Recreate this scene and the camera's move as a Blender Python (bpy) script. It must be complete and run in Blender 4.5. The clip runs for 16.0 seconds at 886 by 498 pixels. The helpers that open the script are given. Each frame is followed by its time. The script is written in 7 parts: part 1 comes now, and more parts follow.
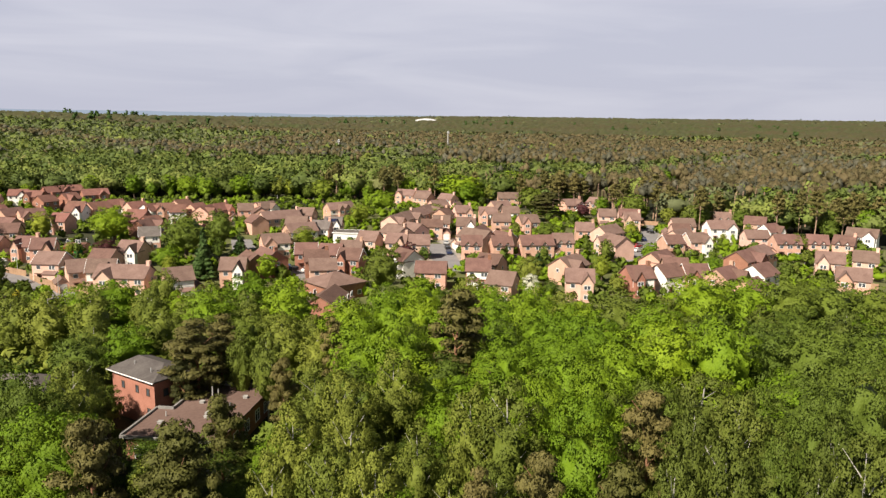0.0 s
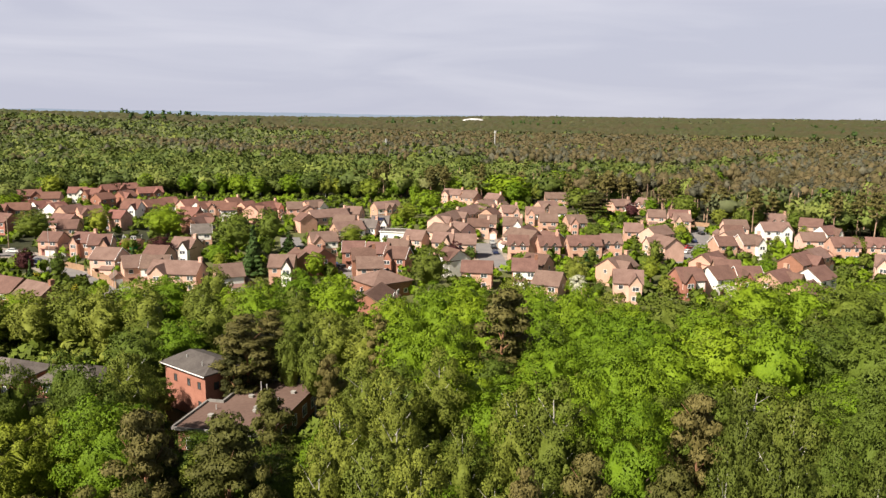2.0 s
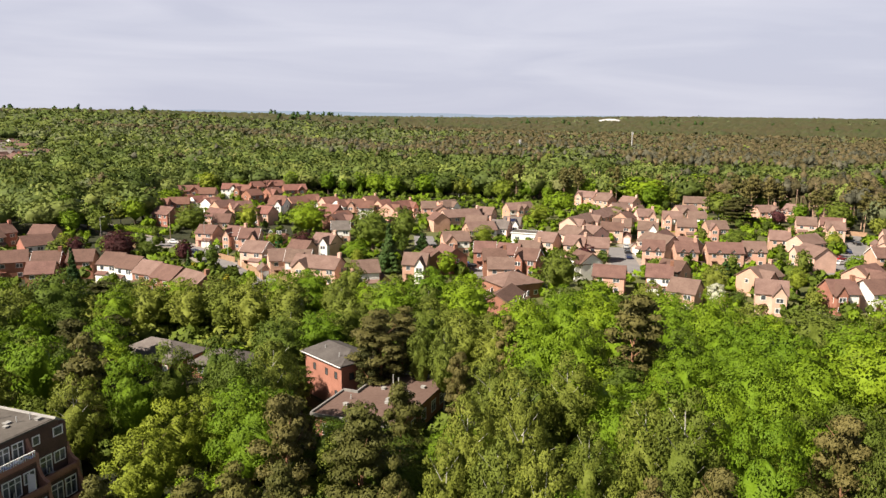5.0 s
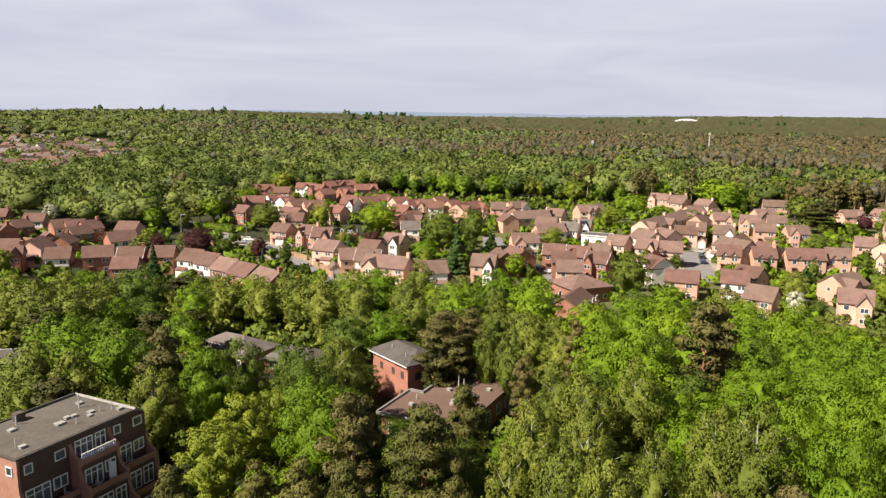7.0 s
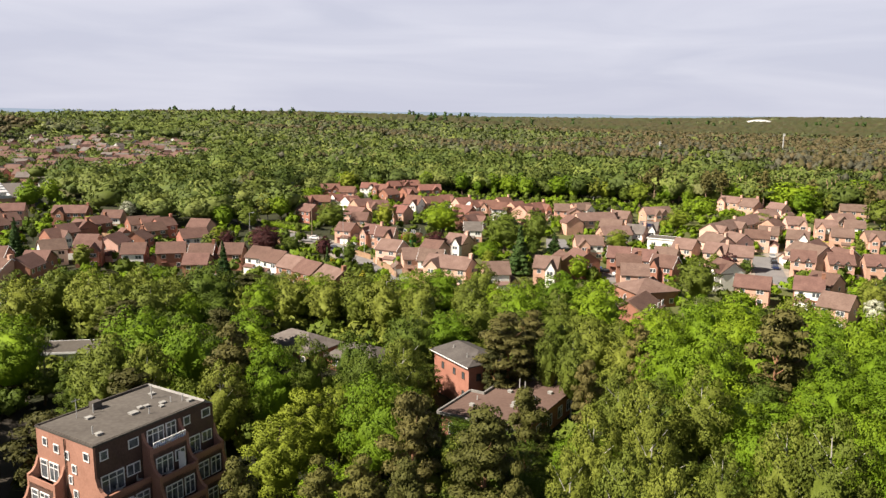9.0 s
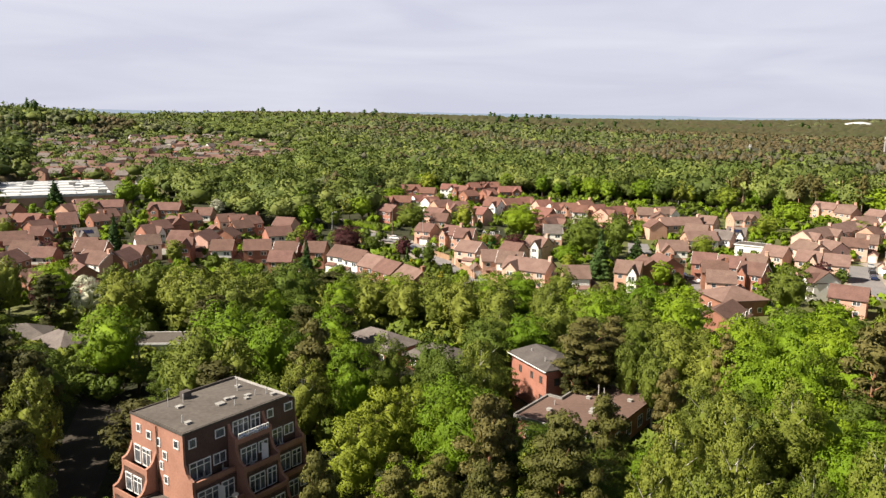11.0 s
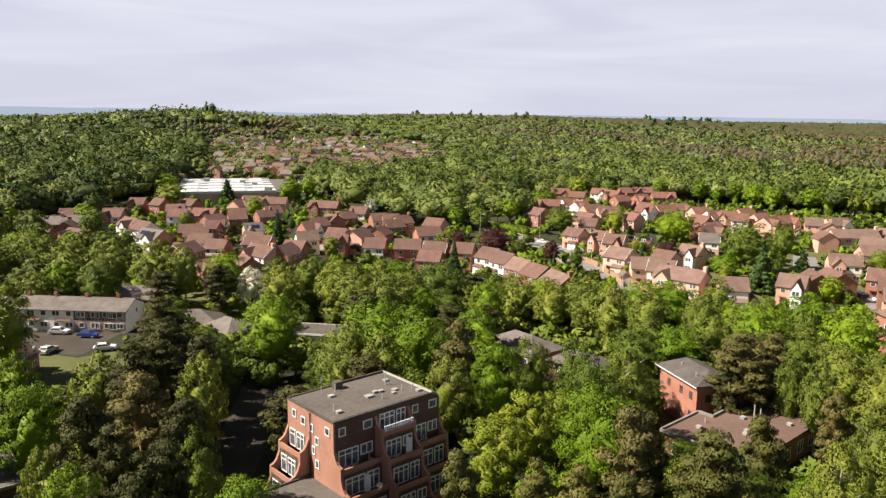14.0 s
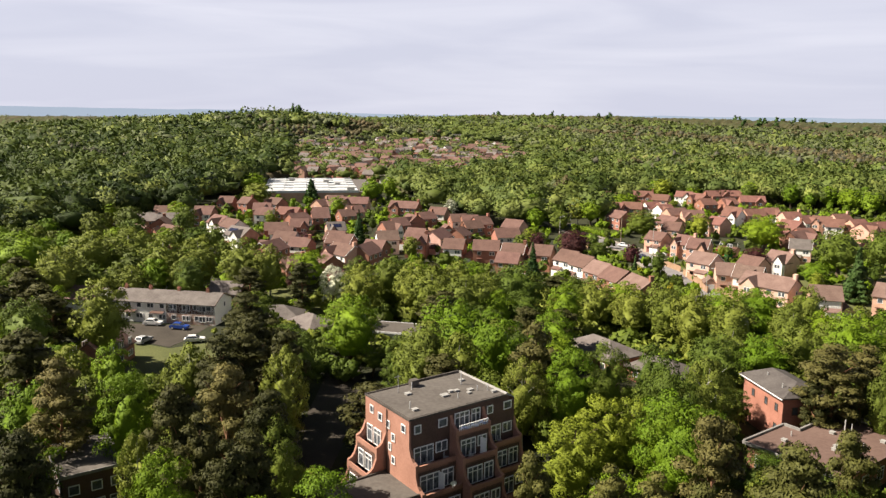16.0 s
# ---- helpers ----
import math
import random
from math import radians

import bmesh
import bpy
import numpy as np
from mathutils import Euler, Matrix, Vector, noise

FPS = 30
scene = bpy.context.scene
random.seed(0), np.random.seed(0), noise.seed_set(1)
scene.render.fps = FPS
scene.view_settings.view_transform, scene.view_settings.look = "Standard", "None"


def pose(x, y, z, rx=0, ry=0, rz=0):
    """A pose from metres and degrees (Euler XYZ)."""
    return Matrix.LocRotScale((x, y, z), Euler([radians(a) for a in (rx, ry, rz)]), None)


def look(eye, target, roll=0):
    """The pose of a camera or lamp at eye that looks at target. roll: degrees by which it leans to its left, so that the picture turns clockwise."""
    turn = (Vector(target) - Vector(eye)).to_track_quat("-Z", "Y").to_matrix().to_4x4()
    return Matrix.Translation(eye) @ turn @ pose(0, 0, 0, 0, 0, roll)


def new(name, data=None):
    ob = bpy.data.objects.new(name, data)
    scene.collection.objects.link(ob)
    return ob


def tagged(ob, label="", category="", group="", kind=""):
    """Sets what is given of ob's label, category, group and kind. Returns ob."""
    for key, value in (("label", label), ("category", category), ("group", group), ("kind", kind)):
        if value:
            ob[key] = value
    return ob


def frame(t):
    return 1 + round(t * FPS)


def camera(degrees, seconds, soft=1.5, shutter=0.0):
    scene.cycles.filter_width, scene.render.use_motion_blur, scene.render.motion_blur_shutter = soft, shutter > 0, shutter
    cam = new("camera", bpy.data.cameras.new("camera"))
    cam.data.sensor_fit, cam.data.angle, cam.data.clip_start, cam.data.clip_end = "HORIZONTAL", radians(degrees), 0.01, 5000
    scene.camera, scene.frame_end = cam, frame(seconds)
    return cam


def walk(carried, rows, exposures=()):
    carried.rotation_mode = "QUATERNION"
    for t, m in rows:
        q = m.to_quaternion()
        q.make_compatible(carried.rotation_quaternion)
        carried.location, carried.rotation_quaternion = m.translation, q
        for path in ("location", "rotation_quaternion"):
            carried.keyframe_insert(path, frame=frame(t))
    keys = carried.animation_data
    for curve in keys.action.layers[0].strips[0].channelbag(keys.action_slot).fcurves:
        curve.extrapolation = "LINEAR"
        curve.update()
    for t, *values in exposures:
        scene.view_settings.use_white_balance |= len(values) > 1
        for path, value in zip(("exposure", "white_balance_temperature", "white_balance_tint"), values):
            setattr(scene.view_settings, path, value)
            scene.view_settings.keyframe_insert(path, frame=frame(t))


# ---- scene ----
# ---------------------------------------------------------------- camera
HEIGHT = 46.0
cam = camera(61.09, 16.0, 1.4)
ROWS = [
    (0, 0.16, 1.20, -0.69, 21.450, -10.039, 0.711),
    (0.5, 0.07, 1.20, -0.73, 20.960, -10.057, 0.695),
    (1, 0.05, 1.24, -0.79, 20.090, -10.062, 0.708),
    (1.5, 0.05, 1.31, -0.83, 19.554, -10.084, 0.681),
    (2, 0.01, 1.31, -0.85, 17.913, -10.091, 0.656),
    (2.5, -0.10, 1.19, -0.85, 15.798, -10.131, 0.661),
    (3, -0.19, 0.97, -0.83, 14.005, -10.136, 0.636),
    (3.5, -0.35, 0.65, -0.77, 12.367, -10.166, 0.624),
    (4, -0.44, 0.29, -0.60, 10.754, -10.196, 0.613),
    (6.5, -0.28, 0.12, -0.25, 3.777, -10.167, 0.604),
    (7, -0.14, 0.04, -0.06, 2.433, -10.230, 0.571),
    (7.5, -0.03, 0.01, -0.02, 1.208, -10.238, 0.555),
    (8, 0.00, 0.00, -0.00, 0.000, -10.242, 0.541),
    (8.5, -0.11, 0.01, -0.03, -1.211, -10.224, 0.535),
    (9, -0.24, 0.06, -0.04, -2.389, -10.228, 0.563),
    (11.5, -0.56, 0.01, 0.03, -10.276, -10.161, 0.597),
    (12, -0.67, -0.04, 0.08, -12.215, -10.161, 0.576),
    (12.5, -0.72, -0.10, 0.18, -14.204, -10.159, 0.627),
    (13, -0.71, -0.17, 0.18, -16.021, -10.120, 0.676),
    (13.5, -0.65, -0.19, 0.15, -17.967, -10.096, 0.687),
    (14, -0.56, -0.27, 0.18, -19.771, -10.099, 0.665),
    (14.5, -0.49, -0.41, 0.25, -21.448, -10.098, 0.632),
    (15, -0.40, -0.56, 0.27, -23.029, -10.063, 0.603),
    (15.5, -0.32, -0.64, 0.29, -24.617, -10.061, 0.611),
    (16, -0.23, -0.81, 0.37, -25.869, -10.098, 0.610),
]


def eye(t, dx, dy, dz, yaw, tilt, roll):
    """One row of the flight: seconds, drift in metres, heading, tilt and lean in degrees."""
    a, b = radians(yaw), radians(tilt)
    way = Vector((math.sin(a) * math.cos(b), math.cos(a) * math.cos(b), math.sin(b)))
    at = Vector((dx, dy, HEIGHT + dz))
    return (t, look(at, at + way, roll))


walk(cam, [eye(*row) for row in ROWS], [(0, 0.93), (4, 1.05), (8, 1.08), (12, 1.17), (16, 1.2)])

# ---------------------------------------------------------------- light
SUN_AZ, SUN_EL = radians(-115), radians(44)
world = bpy.data.worlds.new("sky")
scene.world = world
world.use_nodes = True
wn, wl = world.node_tree.nodes, world.node_tree.links
wn.clear()
sky = wn.new("ShaderNodeTexSky")
sky.sky_type = "NISHITA"
sky.sun_disc = False
sky.sun_elevation = SUN_EL
sky.sun_rotation = SUN_AZ
sky.air_density, sky.dust_density, sky.ozone_density = 1.0, 1.6, 1.5
coord = wn.new("ShaderNodeTexCoord")
stretch = wn.new("ShaderNodeMapping")
stretch.inputs["Scale"].default_value = (1.1, 1.1, 9.0)
cirrus = wn.new("ShaderNodeTexNoise")
cirrus.inputs["Scale"].default_value = 2.2
cirrus.inputs["Detail"].default_value = 6
cirrus.inputs["Distortion"].default_value = 0.6
ramp = wn.new("ShaderNodeValToRGB")
ramp.color_ramp.elements[0].position = 0.40
ramp.color_ramp.elements[0].color = (5.85, 5.95, 7.1, 1)
ramp.color_ramp.elements[1].position = 0.72
ramp.color_ramp.elements[1].color = (7.15, 7.15, 8.1, 1)
veil = wn.new("ShaderNodeMixRGB")
rise = wn.new("ShaderNodeSeparateXYZ")
thin = wn.new("ShaderNodeMapRange")
thin.inputs[1].default_value, thin.inputs[2].default_value = 0.17, 0.55
thin.inputs[3].default_value, thin.inputs[4].default_value = 0.86, 0.03
wl.new(coord.outputs["Generated"], rise.inputs[0])
wl.new(rise.outputs["Z"], thin.inputs[0])
wl.new(thin.outputs[0], veil.inputs[0])
back = wn.new("ShaderNodeBackground")
back.inputs[1].default_value = 0.055
out = wn.new("ShaderNodeOutputWorld")
wl.new(coord.outputs["Generated"], stretch.inputs[0])
wl.new(stretch.outputs[0], cirrus.inputs["Vector"])
wl.new(cirrus.outputs["Fac"], ramp.inputs[0])
deep = wn.new("ShaderNodeVectorMath")
deep.operation = "SCALE"
deep.inputs["Scale"].default_value = 0.28
wl.new(sky.outputs[0], deep.inputs[0])
wl.new(deep.outputs[0], veil.inputs[1])
# the veil brightens towards the sun
toward, glow, lit_veil = wn.new("ShaderNodeVectorMath"), wn.new("ShaderNodeMapRange"), wn.new("ShaderNodeVectorMath")
toward.operation, lit_veil.operation = "DOT_PRODUCT", "SCALE"
toward.inputs[1].default_value = (math.sin(SUN_AZ) * math.cos(SUN_EL), math.cos(SUN_AZ) * math.cos(SUN_EL), math.sin(SUN_EL))
glow.inputs[1].default_value, glow.inputs[2].default_value = 0.25, 0.8
glow.inputs[3].default_value, glow.inputs[4].default_value = 1.02, 1.06
wl.new(coord.outputs["Generated"], toward.inputs[0])
wl.new(toward.outputs["Value"], glow.inputs[0])
wl.new(ramp.outputs[0], lit_veil.inputs[0])
wl.new(glow.outputs[0], lit_veil.inputs["Scale"])
wl.new(lit_veil.outputs[0], veil.inputs[2])
wl.new(veil.outputs[0], back.inputs[0])
wl.new(back.outputs[0], out.inputs[0])

sun = new("sun", bpy.data.lights.new("sun", "SUN"))
sun.data.energy, sun.data.angle, sun.data.color = 5.0, radians(0.6), (1.0, 0.89, 0.74)
sun_way = Vector((math.sin(SUN_AZ) * math.cos(SUN_EL), math.cos(SUN_AZ) * math.cos(SUN_EL), math.sin(SUN_EL)))
sun.matrix_world = look(sun_way * 300, (0, 0, 0))

# ---------------------------------------------------------------- materials


def material(name, dark, light, scale=1.0, fine=12.0, rough=0.85, bump=0.0, vary=0.0, leaf=0.0, metal=0.0, spec=0.3, squash=(1, 1, 1), grain=0.18, stand=0.0):
    """Two colours mixed by coarse and fine noise; vary: brightness from object to object; leaf: light that passes through."""
    m = bpy.data.materials.new(name)
    m.use_nodes = True
    n, l = m.node_tree.nodes, m.node_tree.links
    p = n["Principled BSDF"]
    p.inputs["Roughness"].default_value = rough
    p.inputs["Metallic"].default_value = metal
    p.inputs["Specular IOR Level"].default_value = spec
    tc = n.new("ShaderNodeTexCoord")
    geo = n.new("ShaderNodeNewGeometry")
    mp = n.new("ShaderNodeMapping")
    mp.inputs["Scale"].default_value = squash
    l.new(geo.outputs["Position"], mp.inputs[0])
    a, b = n.new("ShaderNodeTexNoise"), n.new("ShaderNodeTexNoise")
    a.inputs["Scale"].default_value, b.inputs["Scale"].default_value = scale, fine
    a.inputs["Detail"].default_value, b.inputs["Detail"].default_value = 3, 4
    l.new(mp.outputs[0], a.inputs["Vector"])
    l.new(mp.outputs[0], b.inputs["Vector"])
    add = n.new("ShaderNodeMath")
    add.operation = "ADD"
    l.new(a.outputs["Fac"], add.inputs[0])
    l.new(b.outputs["Fac"], add.inputs[1])
    rg = n.new("ShaderNodeMapRange")
    rg.inputs[1].default_value, rg.inputs[2].default_value = 0.7, 1.3
    l.new(add.outputs[0], rg.inputs[0])
    mix = n.new("ShaderNodeMixRGB")
    mix.inputs[1].default_value, mix.inputs[2].default_value = (*dark, 1), (*light, 1)
    l.new(rg.outputs[0], mix.inputs[0])
    colour = mix.outputs[0]
    if vary:
        info = n.new("ShaderNodeObjectInfo")
        hsv = n.new("ShaderNodeHueSaturation")
        v = n.new("ShaderNodeMapRange")
        v.inputs[3].default_value, v.inputs[4].default_value = 1 - vary, 1 + vary
        l.new(info.outputs["Random"], v.inputs[0])
        l.new(v.outputs[0], hsv.inputs["Value"])
        h = n.new("ShaderNodeMapRange")
        h.inputs[3].default_value, h.inputs[4].default_value = 0.5 + 0.05 * vary, 0.5 - 0.05 * vary
        l.new(info.outputs["Random"], h.inputs[0])
        l.new(h.outputs[0], hsv.inputs["Hue"])
        l.new(colour, hsv.inputs["Color"])
        colour = hsv.outputs[0]
    if leaf:
        spray, tone = n.new("ShaderNodeHueSaturation"), n.new("ShaderNodeMapRange")
        tone.inputs[3].default_value, tone.inputs[4].default_value = 1 - grain, 1 + grain
        l.new(geo.outputs["Random Per Island"], tone.inputs[0])
        l.new(tone.outputs[0], spray.inputs["Value"])
        l.new(colour, spray.inputs["Color"])
        colour = spray.outputs[0]
    if stand:
        each, kin = n.new("ShaderNodeAttribute"), n.new("ShaderNodeHueSaturation")
        each.attribute_name = "tree_tone"
        wide, turn = n.new("ShaderNodeMapRange"), n.new("ShaderNodeMapRange")
        wide.inputs[3].default_value, wide.inputs[4].default_value = 1 - stand, 1 + stand
        turn.inputs[3].default_value, turn.inputs[4].default_value = 0.508, 0.474
        l.new(each.outputs["Fac"], wide.inputs[0])
        l.new(each.outputs["Fac"], turn.inputs[0])
        l.new(wide.outputs[0], kin.inputs["Value"])
        l.new(turn.outputs[0], kin.inputs["Hue"])
        l.new(colour, kin.inputs["Color"])
        colour = kin.outputs[0]
    l.new(colour, p.inputs["Base Color"])
    if bump:
        bp = n.new("ShaderNodeBump")
        bp.inputs["Strength"].default_value, bp.inputs["Distance"].default_value = bump, 0.05
        if leaf:
            bp.inputs["Distance"].default_value = 0.35
        l.new(b.outputs["Fac"], bp.inputs["Height"])
        l.new(bp.outputs[0], p.inputs["Normal"])
    if leaf:
        tr = n.new("ShaderNodeBsdfTranslucent")
        l.new(colour, tr.inputs["Color"])
        sh = n.new("ShaderNodeMixShader")
        sh.inputs[0].default_value = leaf
        l.new(p.outputs[0], sh.inputs[1])
        l.new(tr.outputs[0], sh.inputs[2])
        l.new(sh.outputs[0], n["Material Output"].inputs[0])
    return m


def foliage(name, dark, light, vary=0.2, leaf=0.08, scale=0.35, grain=0.11, stand=0.0):
    mid = [(a + b) / 2 for a, b in zip(dark, light)]
    dark, light = ([m + 0.62 * (c - m) for c, m in zip(end, mid)] for end in (dark, light))
    return material(name, dark, light, scale, 4.0, 0.6, 0.45, vary=vary, leaf=leaf, spec=0.12, grain=grain, stand=stand)


OAK = foliage("oak_leaves", (0.076, 0.133, 0.006), (0.158, 0.238, 0.013))
OAK_DARK = foliage("dark_leaves", (0.056, 0.084, 0.010), (0.113, 0.154, 0.022))
BIRCH = foliage("birch_leaves", (0.082, 0.107, 0.014), (0.167, 0.198, 0.032))
DARK_BIRCH = foliage("dark_birch_leaves", (0.057, 0.078, 0.011), (0.118, 0.145, 0.025))
PINE = foliage("pine_needles", (0.080, 0.075, 0.024), (0.165, 0.145, 0.047), leaf=0.1)
# lighter needle colour stands for sunlight on the dense pines
PINE_SUNLIT = foliage("sunlit_needles", (0.066, 0.070, 0.017), (0.138, 0.134, 0.036), leaf=0.1)
# darker needle colour stands for shade on the same sort of pine
PINE_SHADED = foliage("shaded_needles", (0.031, 0.035, 0.010), (0.070, 0.070, 0.021), leaf=0.1)
WILLOW = foliage("willow_leaves", (0.118, 0.152, 0.013), (0.212, 0.255, 0.027))
YELLOW = foliage("yellow_leaves", (0.38, 0.34, 0.03), (0.6, 0.52, 0.06))
COPPER = foliage("copper_leaves", (0.035, 0.012, 0.014), (0.075, 0.025, 0.025))
CONE = foliage("fir_needles", (0.025, 0.06, 0.015), (0.06, 0.10, 0.025), leaf=0.1)
BLOSSOM = foliage("blossom", (0.35, 0.38, 0.25), (0.65, 0.64, 0.52))
BARK = material("bark", (0.06, 0.045, 0.03), (0.14, 0.10, 0.07), 1.0, 9.0, 0.95, 0.6)
BIRCH_BARK = material("birch_bark", (0.22, 0.21, 0.19), (0.55, 0.53, 0.49), 1.5, 7.0, 0.9, 0.3)
TALL_BARK = material("tall_pine_bark", (0.26, 0.17, 0.12), (0.42, 0.29, 0.21), 1.0, 8.0, 0.95, 0.6)
PINE_BARK = material("pine_bark", (0.16, 0.085, 0.05), (0.30, 0.16, 0.09), 1.0, 8.0, 0.95, 0.6)
# extra blue in most of these far leaf colours stands for haze
FAR_BROAD = foliage("far_broadleaf", (0.068, 0.098, 0.023), (0.136, 0.182, 0.046), 0.1, 0.12, 0.07, grain=0.06, stand=0.3)
FAR_FRESH = foliage("far_fresh_leaf", (0.080, 0.122, 0.026), (0.155, 0.212, 0.050), 0.1, 0.12, 0.09, grain=0.06, stand=0.3)
FAR_DEEP = foliage("far_deep_leaf", (0.042, 0.068, 0.012), (0.087, 0.121, 0.024), 0.1, 0.12, 0.09, grain=0.06, stand=0.3)
# broadleaf green darkened to put shade into the hill's crowns
FAR_HILL_SHADED = foliage("far_hill_shaded_leaf", (0.026, 0.045, 0.009), (0.058, 0.088, 0.018), 0.1, 0.12, 0.09, grain=0.06, stand=0.42)
FAR_OLIVE = foliage("far_olive_leaf", (0.108, 0.122, 0.043), (0.188, 0.205, 0.078), 0.1, 0.12, 0.09, grain=0.06, stand=0.3)
FAR_MIX = foliage("far_mixed", (0.070, 0.090, 0.040), (0.141, 0.165, 0.078), 0.1, 0.15, 0.08, grain=0.06, stand=0.3)
FAR_PINE = foliage("far_pine", (0.074, 0.064, 0.030), (0.147, 0.126, 0.059), 0.1, 0.1, 0.1, grain=0.06, stand=0.3)
FAR_CANOPY = material("far_canopy", (0.074, 0.060, 0.032), (0.057, 0.069, 0.026), 0.0035, 0.014, 0.8, spec=0.1)
FAR_PINE_DARK = foliage("far_dark_pine", (0.058, 0.062, 0.043), (0.121, 0.118, 0.078), 0.1, 0.1, 0.1, grain=0.06, stand=0.3)
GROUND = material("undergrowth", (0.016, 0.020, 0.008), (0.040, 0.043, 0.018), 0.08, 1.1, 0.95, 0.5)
LAWN = material("lawn", (0.065, 0.076, 0.022), (0.135, 0.14, 0.048), 0.12, 3.0, 0.95, 0.3, vary=0.2)
PAVING = material("paving", (0.20, 0.175, 0.15), (0.32, 0.28, 0.24), 0.4, 4.0, 0.9, 0.2)
ASPHALT = material("asphalt", (0.15, 0.145, 0.15), (0.22, 0.21, 0.21), 0.2, 6.0, 0.9, 0.2)
# old asphalt, darkened further to carry the tree shade over the drive
ASPHALT_OLD_SHADED = material("old_shaded_asphalt", (0.034, 0.028, 0.022), (0.064, 0.054, 0.043), 0.2, 6.0, 0.9, 0.2)
WHITE_LINE = material("road_paint", (0.6, 0.6, 0.57), (0.8, 0.8, 0.78), 1.0, 9.0, 0.8)
WALLS = {
    "buff": material("buff_brick", (0.544, 0.342, 0.267), (0.718, 0.478, 0.394), 0.5, 6.0, 0.9, 0.3, vary=0.15),
    "sand": material("sand_brick", (0.443, 0.281, 0.209), (0.598, 0.401, 0.310), 0.5, 6.0, 0.9, 0.3, vary=0.15),
    "red": material("red_brick", (0.239, 0.109, 0.073), (0.354, 0.172, 0.120), 0.5, 6.0, 0.9, 0.3, vary=0.15),
    "pink": material("pink_brick", (0.458, 0.265, 0.194), (0.611, 0.382, 0.293), 0.5, 6.0, 0.9, 0.3, vary=0.15),
    "white": material("white_render", (0.713, 0.693, 0.649), (0.865, 0.855, 0.822), 0.4, 5.0, 0.85, 0.1),
}
ROOFS = {
    "brown": material("brown_tiles", (0.102, 0.056, 0.046), (0.164, 0.095, 0.078), 0.5, 3.0, 0.85, 0.5, vary=0.15),
    "red": material("red_tiles", (0.129, 0.060, 0.047), (0.204, 0.103, 0.081), 0.5, 3.0, 0.85, 0.5, vary=0.15),
    "grey": material("grey_tiles", (0.100, 0.083, 0.078), (0.171, 0.151, 0.140), 0.5, 3.0, 0.85, 0.5, vary=0.15),
    "dark": material("dark_slates", (0.058, 0.050, 0.048), (0.102, 0.092, 0.087), 0.5, 3.0, 0.85, 0.5),
    "tan": material("tan_tiles", (0.124, 0.077, 0.063), (0.196, 0.131, 0.109), 0.5, 3.0, 0.85, 0.5, vary=0.15),
}
UPVC = material("white_frame", (0.70, 0.70, 0.70), (0.82, 0.82, 0.82), 1.0, 9.0, 0.4)
DARK_FRAME = material("dark_frame", (0.05, 0.035, 0.025), (0.09, 0.06, 0.045), 1.0, 9.0, 0.6)
BARGE = material("stained_boards", (0.12, 0.075, 0.055), (0.2, 0.13, 0.1), 1.0, 9.0, 0.7)
GLASS = material("window_glass", (0.035, 0.041, 0.05), (0.11, 0.122, 0.138), 0.6, 2.0, 0.08, spec=0.6)
DOOR_PAINT = material("door_paint", (0.10, 0.05, 0.035), (0.2, 0.11, 0.08), 1.0, 8.0, 0.5, vary=0.5)
GARAGE = material("garage_paint", (0.5, 0.5, 0.48), (0.72, 0.72, 0.7), 1.0, 8.0, 0.5, vary=0.2)
FLAT_ROOF = material("roofing_felt", (0.075, 0.065, 0.058), (0.125, 0.112, 0.10), 0.15, 2.0, 0.9, 0.2)
BROWN_FELT = material("brown_felt", (0.11, 0.068, 0.056), (0.16, 0.105, 0.088), 0.15, 2.0, 0.9, 0.2)
LEAD = material("lead_trim", (0.16, 0.155, 0.15), (0.28, 0.27, 0.26), 0.8, 6.0, 0.7)
FENCE = material("fence_wood", (0.24, 0.15, 0.09), (0.38, 0.25, 0.16), 0.6, 7.0, 0.9, 0.3)
STEEL = material("galvanised_steel", (0.42, 0.43, 0.43), (0.58, 0.58, 0.58), 1.0, 6.0, 0.5, metal=0.4)
WOOD_POLE = material("pole_wood", (0.22, 0.16, 0.11), (0.36, 0.27, 0.2), 0.8, 7.0, 0.9)
RUBBER = material("tyre_rubber", (0.02, 0.02, 0.02), (0.04, 0.04, 0.04), 1.0, 9.0, 0.9)
SOLAR = material("solar_panel", (0.012, 0.016, 0.04), (0.025, 0.03, 0.07), 1.0, 9.0, 0.2, spec=0.5)
STORE_LIGHT = material("rooflight_sheet", (0.5, 0.52, 0.54), (0.68, 0.69, 0.7), 0.2, 3.0, 0.5)
PALE_ROOF = material("pale_sheet_roof", (0.40, 0.41, 0.43), (0.62, 0.63, 0.64), 0.06, 2.0, 0.6)

# ---------------------------------------------------------------- building blocks


